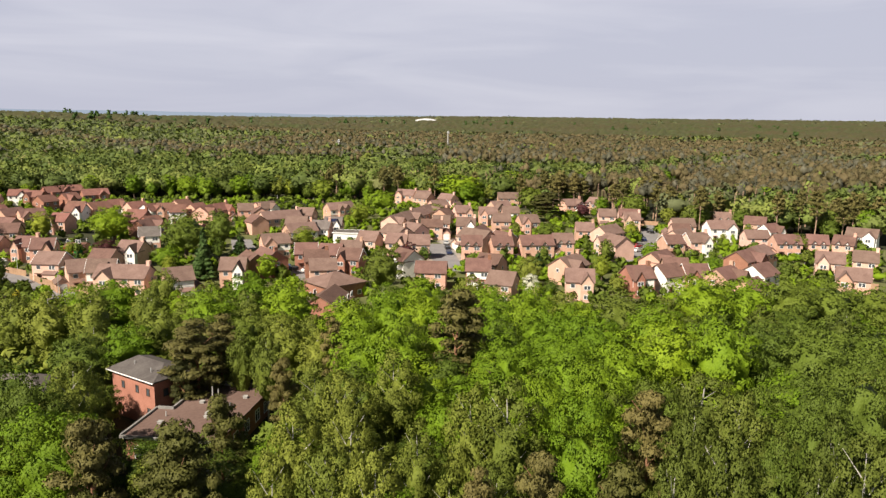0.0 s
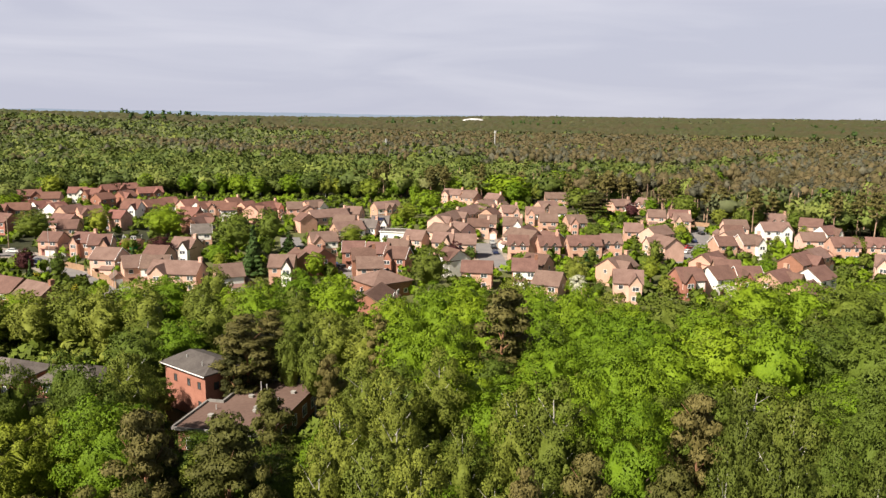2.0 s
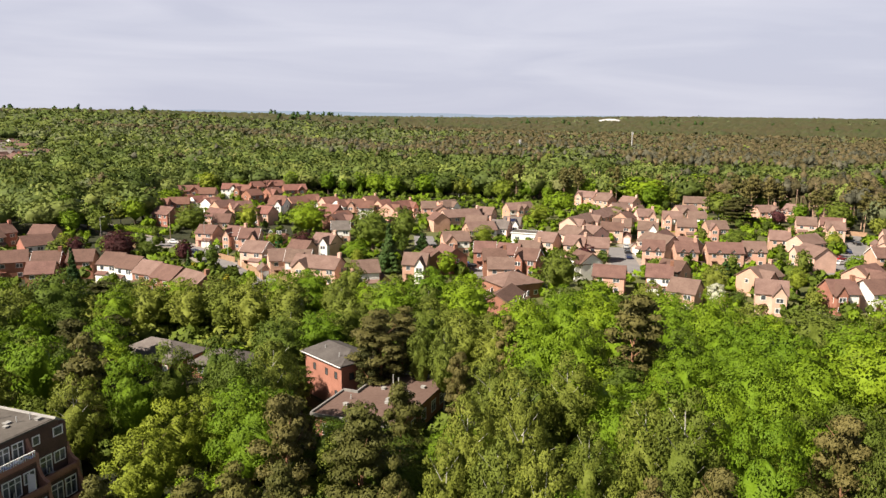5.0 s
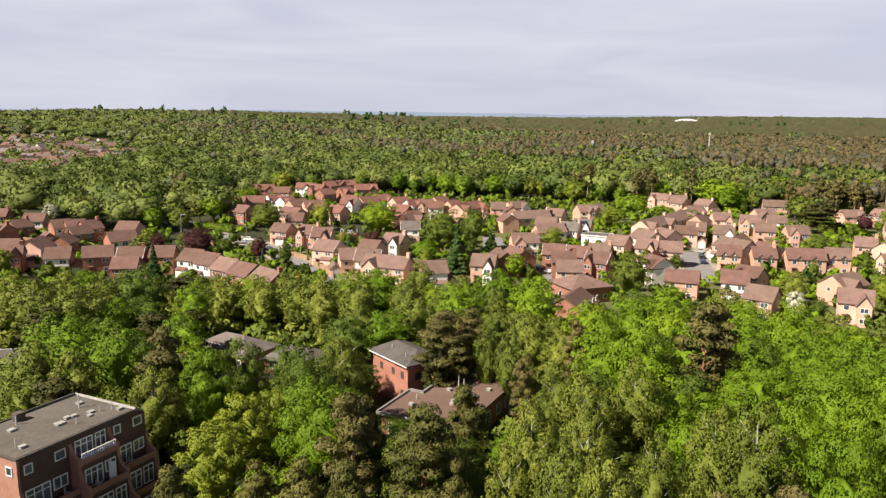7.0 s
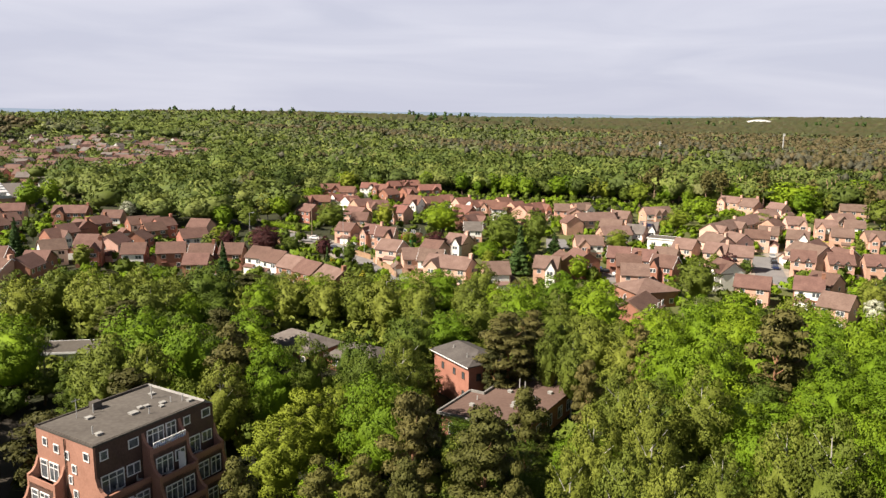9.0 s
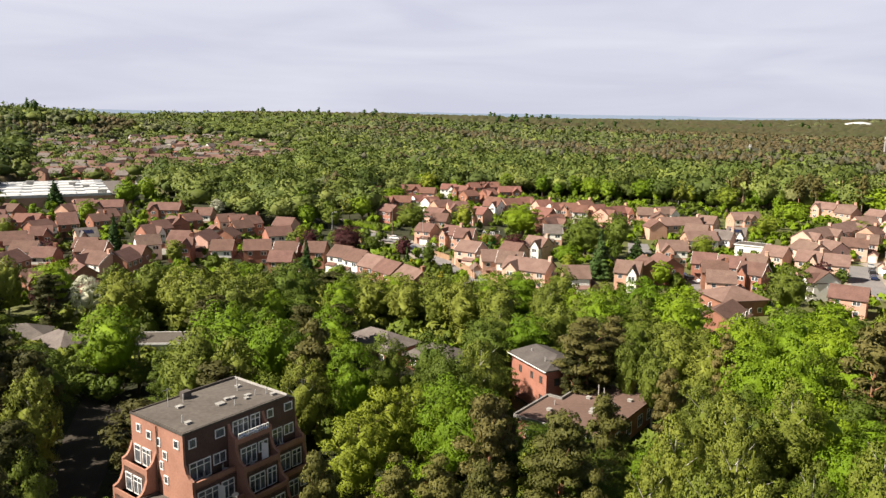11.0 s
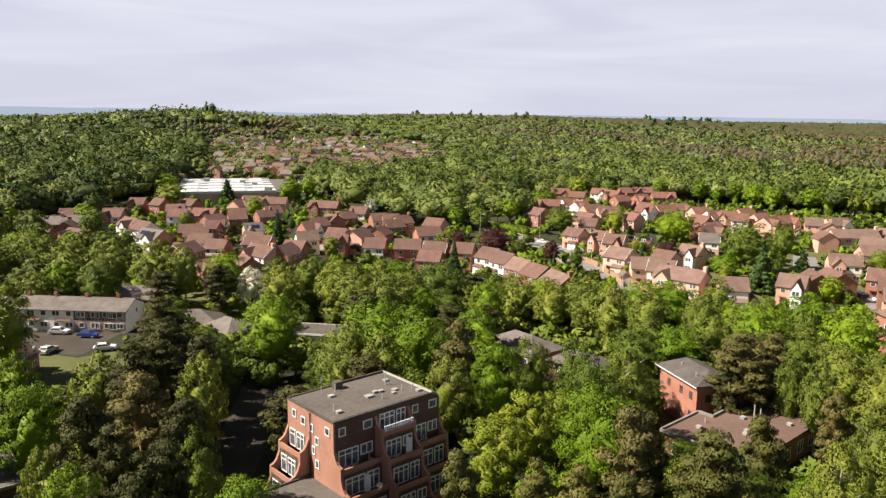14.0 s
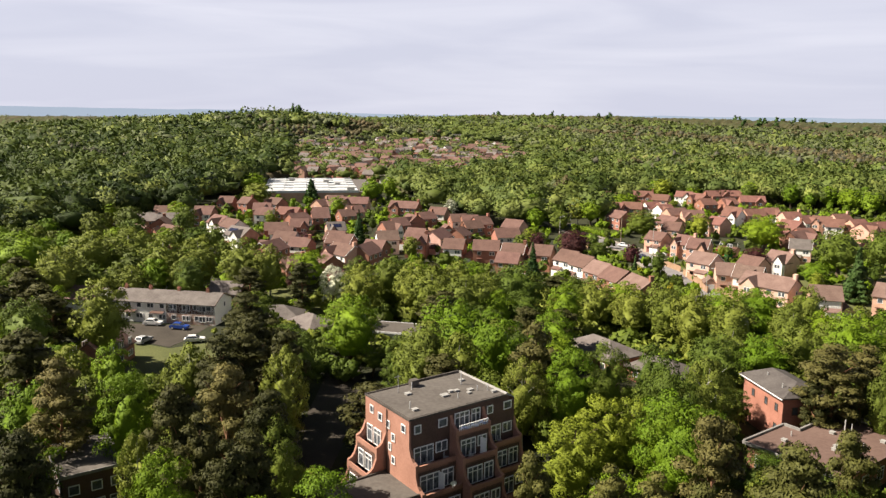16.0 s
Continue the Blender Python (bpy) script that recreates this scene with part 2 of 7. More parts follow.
class Shape:
    """Collects corners and faces for one mesh."""

    def __init__(self):
        self.v, self.f = [], []

    def face(self, *pts):
        k = len(self.v)
        self.v.extend(tuple(p) for p in pts)
        self.f.append(tuple(range(k, k + len(pts))))
        return self

    def box(self, x0, y0, z0, x1, y1, z1):
        k = len(self.v)
        self.v.extend(((x0, y0, z0), (x1, y0, z0), (x1, y1, z0), (x0, y1, z0), (x0, y0, z1), (x1, y0, z1), (x1, y1, z1), (x0, y1, z1)))
        for q in ((3, 2, 1, 0), (4, 5, 6, 7), (0, 1, 5, 4), (1, 2, 6, 5), (2, 3, 7, 6), (3, 0, 4, 7)):
            self.f.append(tuple(k + i for i in q))
        return self

    def prism(self, section, axis_from, axis_to, axis="x"):
        """A closed profile of (a, z) pairs pulled along an axis; a is the other level axis."""
        k, n = len(self.v), len(section)
        for s in (axis_from, axis_to):
            for a, z in section:
                self.v.append((s, a, z) if axis == "x" else (a, s, z))
        self.f.append(tuple(range(k + n - 1, k - 1, -1)))
        self.f.append(tuple(range(k + n, k + 2 * n)))
        for i in range(n):
            j = (i + 1) % n
            self.f.append((k + i, k + j, k + n + j, k + n + i))
        return self

    def tube(self, p, q, r0, r1, sides=6):
        p, q = Vector(p), Vector(q)
        d = (q - p).normalized()
        u = d.orthogonal().normalized()
        w = d.cross(u)
        k = len(self.v)
        for c, r in ((p, r0), (q, r1)):
            for i in range(sides):
                a = 2 * math.pi * i / sides
                self.v.append(tuple(c + u * (r * math.cos(a)) + w * (r * math.sin(a))))
        for i in range(sides):
            j = (i + 1) % sides
            self.f.append((k + i, k + j, k + sides + j, k + sides + i))
        self.f.append(tuple(range(k + sides - 1, k - 1, -1)))
        self.f.append(tuple(range(k + sides, k + 2 * sides)))
        return self

    def mesh(self, name, mat, fix=True):
        me = bpy.data.meshes.new(name)
        me.from_pydata(self.v, [], self.f)
        if fix:
            bm = bmesh.new()
            bm.from_mesh(me)
            bmesh.ops.recalc_face_normals(bm, faces=bm.faces)
            bm.to_mesh(me)
            bm.free()
        me.materials.append(mat)
        return me


def part(name, shape, mat, parent, label="", at=None):
    """One mesh under a thing or a part; shape is a Shape or a finished mesh."""
    ob = new(name, shape.mesh(name, mat) if isinstance(shape, Shape) else shape)
    ob.parent = parent
    if at is not None:
        ob.matrix_basis = at
    return tagged(ob, label)


def thing(name, at, label, category, group="", kind=""):
    ob = new(name)
    ob.empty_display_size = 0.3
    ob.matrix_basis = at
    return tagged(ob, label, category, group, kind)


def smooth(a, b, x):
    k = min(max((x - a) / (b - a), 0.0), 1.0)
    return k * k * (3 - 2 * k)


def polar(az, d):
    return d * math.sin(radians(az)), d * math.cos(radians(az))


HILLS = [(*polar(-16, 1650), 320, 4), (*polar(-37.6, 1000), 75, 12), (*polar(-43, 1050), 230, 22), (*polar(-24, 1500), 300, 23), (*polar(-7, 2000), 420, 24)]


def land(x, y):
    """Height of the ground."""
    d = math.hypot(x, y)
    a = math.degrees(math.atan2(x, y)) if y > 0 else 60.0
    z = (15 + 16 * smooth(10, 24, a) - 10 * smooth(-34, -40, a)) * smooth(1100, 4700, d)
    for hx, hy, s, a in HILLS:
        z += a * math.exp(-((x - hx) ** 2 + (y - hy) ** 2) / (2 * s * s))
    return z


def tri_mesh(name, v, f, mat, normals=None, tones=None):
    me = bpy.data.meshes.new(name)
    me.vertices.add(len(v))
    me.vertices.foreach_set("co", np.asarray(v, dtype=np.float32).ravel())
    me.loops.add(len(f) * 3)
    me.loops.foreach_set("vertex_index", np.asarray(f, dtype=np.int32).ravel())
    me.polygons.add(len(f))
    me.polygons.foreach_set("loop_start", np.arange(0, len(f) * 3, 3, dtype=np.int32))
    me.update(calc_edges=True)
    me.materials.append(mat)
    if tones is not None:
        me.attributes.new("tree_tone", "FLOAT", "POINT").data.foreach_set("value", np.asarray(tones, dtype=np.float32))
    if normals is not None:
        me.polygons.foreach_set("use_smooth", np.ones(len(f), dtype=bool))
        me.normals_split_custom_set_from_vertices(np.asarray(normals, dtype=np.float32).tolist())
    return me


# ---------------------------------------------------------------- ground
rings = [0, 15, 30, 45, 60, 80, 100, 130, 160, 200, 250, 300, 360, 430, 510, 600, 700, 800, 900, 1000, 1120, 1250, 1400, 1600, 1850, 2100, 2400, 2800, 3300, 3900, 4500, 4900]
spokes = 144
gv, gf = [(0.0, 0.0, 0.0)], []
for r in rings[1:]:
    for i in range(spokes):
        x, y = polar(360 * i / spokes, r)
        gv.append((x, y, land(x, y)))
for i in range(spokes):
    gf.append((0, 1 + (i + 1) % spokes, 1 + i))
for k in range(len(rings) - 2):
    for i in range(spokes):
        j = (i + 1) % spokes
        a, b = 1 + k * spokes, 1 + (k + 1) * spokes
        gf.append((a + i, a + j, b + j, b + i))
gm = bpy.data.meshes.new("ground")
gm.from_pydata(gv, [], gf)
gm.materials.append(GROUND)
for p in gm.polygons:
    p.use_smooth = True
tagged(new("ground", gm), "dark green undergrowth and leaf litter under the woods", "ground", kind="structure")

# hills on the horizon; their blue is haze, put in as emission
HAZE_BLUE = material("far_haze_glow", (0.02, 0.025, 0.03), (0.03, 0.035, 0.04), 0.002, 0.02, 1.0, spec=0.0)
HAZE_BLUE.node_tree.nodes["Principled BSDF"].inputs["Emission Color"].default_value = (0.70, 0.82, 1.0, 1)
HAZE_BLUE.node_tree.nodes["Principled BSDF"].inputs["Emission Strength"].default_value = 0.27
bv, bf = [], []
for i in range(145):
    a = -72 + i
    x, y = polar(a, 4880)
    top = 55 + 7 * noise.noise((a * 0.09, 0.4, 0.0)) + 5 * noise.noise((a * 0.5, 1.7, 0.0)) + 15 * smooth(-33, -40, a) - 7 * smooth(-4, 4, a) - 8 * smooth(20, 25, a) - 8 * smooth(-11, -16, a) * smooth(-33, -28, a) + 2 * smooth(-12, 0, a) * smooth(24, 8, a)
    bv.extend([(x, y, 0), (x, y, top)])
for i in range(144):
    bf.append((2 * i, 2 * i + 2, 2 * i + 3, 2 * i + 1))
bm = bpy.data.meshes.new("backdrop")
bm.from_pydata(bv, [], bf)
bm.materials.append(HAZE_BLUE)
tagged(new("backdrop", bm), "low hills along the far horizon, glowing haze blue", "hills", kind="structure")

# ---------------------------------------------------------------- houses
CACHE = {}


def shared(key, make):
    if key not in CACHE:
        CACHE[key] = make()
    return CACHE[key]


def grid_frame(xs, zs, t):
    """One piece of joinery: bars on the even strips of xs and zs, open between them."""
    s, at = Shape(), {}

    def corner(i, j, y):
        if (i, j, y) not in at:
            at[i, j, y] = len(s.v)
            s.v.append((xs[i], y, zs[j]))
        return at[i, j, y]

    def solid(i, j):
        return 0 <= i < len(xs) - 1 and 0 <= j < len(zs) - 1 and (i % 2 == 0 or j % 2 == 0)

    for i in range(len(xs) - 1):
        for j in range(len(zs) - 1):
            if not solid(i, j):
                continue
            for y in (-t, t):
                s.f.append(tuple(corner(i + a, j + b, y) for a, b in ((0, 0), (1, 0), (1, 1), (0, 1))))
            for di, dj, e in ((-1, 0, ((0, 0), (0, 1))), (1, 0, ((1, 0), (1, 1))), (0, -1, ((0, 0), (1, 0))), (0, 1, ((0, 1), (1, 1)))):
                if not solid(i + di, j + dj):
                    (a, b), (c, d) = e
                    s.f.append((corner(i + a, j + b, -t), corner(i + c, j + d, -t), corner(i + c, j + d, t), corner(i + a, j + b, t)))
    return s


def window_part(parent, at, w, h, frame_mat=None, far=False, glass=None):
    """A framed window set in the wall: frame with a mullion, and a pane behind it; a far one is a single mesh."""
    fm = frame_mat or UPVC

    def far_mesh():
        s = Shape().box(-w / 2, -0.04, 0, w / 2, 0.04, h)
        n = len(s.f)
        k = max(1, round(w / 0.8))
        for i in range(k):
            x0, x1 = -w / 2 + w * i / k + 0.08, -w / 2 + w * (i + 1) / k - 0.08
            s.face((x0, -0.045, 0.09), (x1, -0.045, 0.09), (x1, -0.045, h - 0.09), (x0, -0.045, h - 0.09))
        me = s.mesh("window", fm, False)
        me.materials.append(GLASS)
        for p in me.polygons[n:]:
            p.material_index = 1
        return me

    if far:
        return part("window", shared(("far", w, h, fm.name), far_mesh), fm, parent, at=at)

    def frame_mesh():
        k = max(1, round(w / 0.8))
        xs = [-w / 2, -w / 2 + 0.1]
        for i in range(1, k):
            c = -w / 2 + w * i / k
            xs += [c - 0.05, c + 0.05]
        xs += [w / 2 - 0.1, w / 2]
        return grid_frame(xs, [0, 0.1, h * 0.7, h * 0.7 + 0.07, h - 0.1, h] if h > 1.5 else [0, 0.1, h - 0.1, h], 0.06).mesh("window", fm)

    glass = glass or GLASS

    def pane_mesh():
        return Shape().box(-w / 2 + 0.04, -0.012, 0.04, w / 2 - 0.04, 0.02, h - 0.04).mesh("pane", glass)

    fr = part("window", shared(("f", w, h, fm.name), frame_mesh), fm, parent, at=at)
    part("pane", shared(("p", w, h, glass.name), pane_mesh), glass, fr)
    return fr


def gable_walls(l, s, eave, ridge):
    """Outer walls of a house with gables at both ends; l along x, s across."""
    sh = Shape()
    sh.prism([(-s / 2, -0.3), (s / 2, -0.3), (s / 2, eave), (0, ridge - 0.12), (-s / 2, eave)], -l / 2, l / 2, "x")
    return sh


def gable_roof(l, s, eave, ridge, over=0.35):
    pitch = (ridge - eave) / (s / 2)
    sh = Shape()
    e = s / 2 + over
    ze = eave - over * pitch
    th = 0.16
    sh.prism([(-e, ze), (0, ridge), (0, ridge + th), (-e, ze + th)], -l / 2 - 0.25, l / 2 + 0.25, "x")
    sh.prism([(0, ridge), (e, ze), (e, ze + th), (0, ridge + th)], -l / 2 - 0.25, l / 2 + 0.25, "x")
    return sh


def house(x, y, turn, l, s=7.4, wall="pink", roof="brown", ridge=7.6, eave=5.0, label="", chimney=False, porch=True, solar=False, wing=0, dormers=0, garage=0, wall2="", group="houses on the estate"):
    """A two-storey house: ridge along its own x axis, turned by degrees about z."""
    colours = {"buff": "buff brick", "sand": "sandy brick", "red": "red brick", "pink": "pinkish brick", "white": "white rendered"}
    tiles = {"brown": "brown tiled", "red": "red-brown tiled", "grey": "grey tiled", "tan": "weathered tan tiled"}
    at = pose(x, y, land(x, y), 0, 0, turn)
    h = thing("house", at, label or "two-storey %s house with a %s gable roof" % (colours[wall], tiles[roof]), "house", group)
    l, s = round(l * 2) / 2, round(s * 2) / 2
    part("wall", shared(("hw", l, s, eave, ridge, wall), lambda: gable_walls(l, s, eave, ridge).mesh("wall", WALLS[wall])), WALLS[wall], h)
    part("roof", shared(("hr", l, s, eave, ridge, roof), lambda: gable_roof(l, s, eave, ridge).mesh("roof", ROOFS[roof])), ROOFS[roof], h)
    far = math.hypot(x, y) > 200
    n = max(2, int(l / 2.7))
    for side in ((-1, 1) if math.hypot(x, y) < 255 else (-1,)):
        for floor_z in (0.9, 3.35):
            for i in range(n):
                wx = -l / 2 + l * (i + 0.5) / n
                if floor_z < 1 and side < 0 and i == 0:
                    door_part(h, pose(wx, side * (s / 2 + 0.02), 0, 0, 0, 0 if side < 0 else 180))
                else:
                    window_part(h, pose(wx, side * (s / 2 + 0.01), floor_z, 0, 0, 0 if side < 0 else 180), 1.2 if (i + int(floor_z)) % 2 else 1.7, 1.15, far=far)
    for side in (-1, 1):
        if int(abs(x) + side) % 2:
            window_part(h, pose(side * (l / 2 + 0.01), 0.6, 3.4, 0, 0, 90 * side), 0.9, 1.05, far=far)
    if math.hypot(x, y) < 270:
        pale = int(abs(x * 7) + abs(y * 3)) % 5 == 0
        for side in (-1, 1):
            def barge():
                pitch = (ridge - eave) / (s / 2)
                e, ze = s / 2 + 0.36, eave - 0.36 * pitch
                x0, x1 = l / 2 + 0.25, l / 2 + 0.31
                return Shape().prism([(-e, ze - 0.05), (0, ridge - 0.05), (e, ze - 0.05), (e, ze + 0.18), (0, ridge + 0.18), (-e, ze + 0.18)], x0, x1, "x").mesh("bargeboard", UPVC if pale else BARGE)
            part("bargeboard", shared(("bb", l, s, eave, ridge, pale), barge), UPVC if pale else BARGE, h, at=pose(0, 0, 0, 0, 0, 0 if side > 0 else 180))
    pick = int(abs(x * 7) + abs(y * 3))
    if math.hypot(x, y) < 330 and not dormers:
        if pick % 3 == 0 and wall in ("red", "pink", "sand"):
            # pale panels between the upper windows
            part("upper_facing", shared(("uf", l, s), lambda: Shape().box(-l / 2 + 0.25, -s / 2 - 0.035, 2.65, l / 2 - 0.25, -s / 2 + 0.001, 4.75).mesh("upper_facing", WALLS["white"])), WALLS["white"], h, "white-painted upper storey")
        if pick % 2 == 0 and not wing:
            # lean-to porch along part of the front
            x0, x1 = (-l / 2 + 0.2, 0.4) if pick % 4 else (-0.4, l / 2 - 0.2)
            part("porch_roof", Shape().prism([(-s / 2 - 1.45, 2.25), (-s / 2 - 0.04, 2.95), (-s / 2 - 0.04, 3.1), (-s / 2 - 1.45, 2.4)], x0, x1, "x"), ROOFS[roof], h)
            part("porch_wall", Shape().box(x0 + 0.15, -s / 2 - 1.2, -0.2, x1 - 0.15, -s / 2 - 0.05, 2.28), WALLS["white" if pick % 8 < 3 else wall], h)
    if garage:
        gx = garage * (l / 2 + 1.5)
        part("garage_wall", shared(("gw", wall), lambda: Shape().prism([(-1.45, -0.3), (1.45, -0.3), (1.45, 2.3), (0, 3.5), (-1.45, 2.3)], -2.6, 2.6, "y").mesh("garage_wall", WALLS[wall])), WALLS[wall], h, at=pose(gx, -0.6, 0))
        part("garage_roof", shared(("gr", roof), lambda: Shape().prism([(-1.75, 2.08), (0, 3.53), (1.75, 2.08), (1.75, 2.22), (0, 3.68), (-1.75, 2.22)], -2.85, 2.85, "y").mesh("garage_roof", ROOFS[roof])), ROOFS[roof], h, at=pose(gx, -0.6, 0))
        part("garage_door", shared("gd", lambda: Shape().box(-1.1, -2.66, 0.05, 1.1, -2.605, 2.05).mesh("garage_door", GARAGE)), GARAGE, h, at=pose(gx, -0.6, 0))
    for i in range(dormers):
        # pair of small gablets over the upper windows
        dx = (i - (dormers - 1) / 2) * l / max(dormers, 1) * 0.8
        part("gablet", shared(("gb", s, eave, ridge, roof), lambda: Shape().prism([(-1.0, eave - 0.25), (0, eave + 0.95), (1.0, eave - 0.25), (1.0, eave - 0.1), (0, eave + 1.1), (-1.0, eave - 0.1)], -s / 2 - 0.55, -s / 2 + 1.3, "y").mesh("gablet", ROOFS[roof])), ROOFS[roof], h, at=pose(dx, 0, 0))
        part("gablet_front", shared(("gf", s, eave), lambda: Shape().prism([(-0.8, eave - 0.5), (0.8, eave - 0.5), (0.8, eave - 0.1), (0, eave + 0.85), (-0.8, eave - 0.1)], -s / 2 - 0.12, -s / 2 + 1.0, "y").mesh("gablet_front", WALLS["white"])), WALLS["white"], h, at=pose(dx, 0, 0))
    if wing:
        # gabled wing that stands forward of the front
        wx, ww, wd = wing * l / 4, min(l * 0.42, 4.2), 1.6
        we, wr = eave - 0.1, eave + (ridge - eave) * 0.75
        ww = round(ww * 2) / 2
        front = -s / 2 - wd
        part("wing_wall", Shape().prism([(wx - ww / 2, -0.3), (wx + ww / 2, -0.3), (wx + ww / 2, we), (wx, wr), (wx - ww / 2, we)], front, -s / 2 + 0.5, "y"), WALLS[wall2 or wall], h)
        e, pitch = ww / 2 + 0.3, (wr - we) / (ww / 2)
        part("wing_roof", Shape().prism([(wx - e, we - 0.3 * pitch + 0.03), (wx, wr + 0.03), (wx + e, we - 0.3 * pitch + 0.03), (wx + e, we - 0.3 * pitch + 0.2), (wx, wr + 0.2), (wx - e, we - 0.3 * pitch + 0.2)], front - 0.25, 0, "y"), ROOFS[roof], h)
        window_part(h, pose(wx, front - 0.01, 3.3), 1.7, 1.15, far=far)
        window_part(h, pose(wx, front - 0.01, 0.9), 1.7, 1.15, far=far)
    if chimney:
        sh = Shape().box(l / 2 - 0.75, -0.5, ridge - 0.9, l / 2 + 0.1, 0.5, ridge + 1.0).box(l / 2 - 0.8, -0.55, ridge + 1.0, l / 2 + 0.15, 0.55, ridge + 1.12)
        part("chimney", shared(("ch", l, ridge, wall), lambda: sh.mesh("chimney", WALLS[wall])), WALLS[wall], h)
    if solar:
        pitch = math.atan2(ridge - eave, s / 2)
        for i in range(4):
            sh = shared("solar", lambda: Shape().box(-0.48, -0.8, 0, 0.48, 0.8, 0.05).mesh("solar_panel", SOLAR))
            part("solar_panel", sh, SOLAR, h, at=pose(-l / 2 + 1.4 + 1.05 * i, -s / 4, (ridge + eave) / 2 + 0.28, math.degrees(pitch), 0, 0))
    return h


def door_part(parent, at):
    def make():
        s = Shape().box(-0.46, -0.05, 0, 0.46, 0.04, 2.02)
        s.box(-0.54, -0.07, 0, -0.46, 0.05, 2.1).box(0.46, -0.07, 0, 0.54, 0.05, 2.1).box(-0.46, -0.07, 2.02, 0.46, 0.05, 2.1)
        s.box(-0.8, -0.85, 2.25, 0.8, 0.0, 2.37)
        return s.mesh("door", DOOR_PAINT)
    return part("door", shared("door", make), DOOR_PAINT, parent, at=at)


# ---------------------------------------------------------------- trees
rng = np.random.default_rng(7)


def unit(n):
    v = rng.normal(size=(n, 3))
    return v / np.linalg.norm(v, axis=1)[:, None]


ICO_V, ICO_F = None, None


def ico():
    global ICO_V, ICO_F
    if ICO_V is None:
        bm = bmesh.new()
        bmesh.ops.create_icosphere(bm, subdivisions=1, radius=1)
        ICO_V = np.array([v.co[:] for v in bm.verts])
        ICO_F = np.array([[v.index for v in f.verts] for f in bm.faces])
        bm.free()
    return ICO_V, ICO_F


def ico2():
    if "ico2" not in CACHE:
        bm = bmesh.new()
        bmesh.ops.create_icosphere(bm, subdivisions=2, radius=1)
        CACHE["ico2"] = (np.array([v.co[:] for v in bm.verts]), np.array([[v.index for v in f.verts] for f in bm.faces]))
        bm.free()
    return CACHE["ico2"]


def crown_mesh(name, lobes, leaves, size, mat, droop=0.0, core=0.7, whole=None, inner=0.54):
    """Leaf sprays over a cluster of rounded clumps. lobes: rows of x, y, z, rx, ry, rz; whole: middle, radius and half height of the crown."""
    lobes = np.asarray(lobes, dtype=float)
    area = (lobes[:, 3] * lobes[:, 4] + lobes[:, 3] * lobes[:, 5] + lobes[:, 4] * lobes[:, 5])
    pick = rng.choice(len(lobes), size=leaves, p=area / area.sum())
    u = unit(leaves)
    u[:, 2] = np.where(u[:, 2] < -0.35, -u[:, 2] * 0.7, u[:, 2])
    L = lobes[pick]
    c = L[:, :3] + u * L[:, 3:] * rng.uniform(0.84, 1.07, leaves)[:, None]
    nrm = u / L[:, 3:]
    nrm /= np.linalg.norm(nrm, axis=1)[:, None]
    if whole is not None:
        mid, rad, half = whole
        round_way = (c - np.array([0, 0, mid])) / np.array([rad, rad, half]) / np.array([rad, rad, half])
        round_way /= np.linalg.norm(round_way, axis=1)[:, None] + 1e-9
        nrm = 0.55 * nrm + 0.45 * round_way
        nrm /= np.linalg.norm(nrm, axis=1)[:, None]
    face = nrm + 0.62 * unit(leaves)
    face /= np.linalg.norm(face, axis=1)[:, None]
    a = np.cross(face, unit(leaves))
    a /= np.linalg.norm(a, axis=1)[:, None]
    if droop:
        a = a * (1 - droop) + np.array([0, 0, -1.0]) * droop
        a /= np.linalg.norm(a, axis=1)[:, None]
    b = np.cross(face, a)
    b /= np.linalg.norm(b, axis=1)[:, None] + 1e-9
    s = size * rng.uniform(0.55, 1.5, leaves)[:, None]
    v = np.stack([c - a * s - b * s * 0.55, c + a * s * 1.2, c - a * s * 0.6 + b * s * 0.75], 1).reshape(-1, 3)
    f = np.arange(leaves * 3).reshape(-1, 3)
    n = nrm + 0.2 * face
    n /= np.linalg.norm(n, axis=1)[:, None]
    n = np.repeat(n, 3, axis=0)
    iv, jf = ico()
    vs, fs, ns = [v], [f], [n]
    base = len(v)
    for l in lobes if whole is None else ():
        w = iv * (1 + rng.uniform(-0.15, 0.15, (len(iv), 1)))
        vs.append(l[:3] + w * l[3:] * core)
        ns.append(iv)
        fs.append(jf + base)
        base += len(iv)
    if whole is not None:
        iv, jf = ico2()
        w = iv * (inner + rng.uniform(-0.12, 0.05, (len(iv), 1)))
        vs.append(np.array([0, 0, mid]) + w * np.array([rad, rad, half]))
        way = iv + 0.7 * unit(len(iv))
        ns.append(way / np.linalg.norm(way, axis=1)[:, None])
        fs.append(jf + base)
    return tri_mesh(name, np.concatenate(vs), np.concatenate(fs), mat, np.concatenate(ns))


def clumps(h, r, base, n, small, flat, top=1.0, squeeze=1.0):
    """Clumps spread over a rounded crown that begins at base * h."""
    out = []
    mid, half = h * (base + top) / 2, h * (top - base) / 2
    for i in range(n):
        t = (i + 0.5) / n
        z = 1 - 1.75 * t
        q = math.sqrt(max(0.0, 1 - z * z)) ** squeeze
        a = 2.39996 * i + rng.uniform(-0.3, 0.3)
        k = rng.uniform(0.76, 1.0)
        sz = r * small * rng.uniform(0.75, 1.35)
        out.append((q * k * (r - sz * 0.6) * math.cos(a), q * k * (r - sz * 0.6) * math.sin(a), mid + z * k * (half - sz * flat * 0.6), sz, sz, sz * flat))
    return out


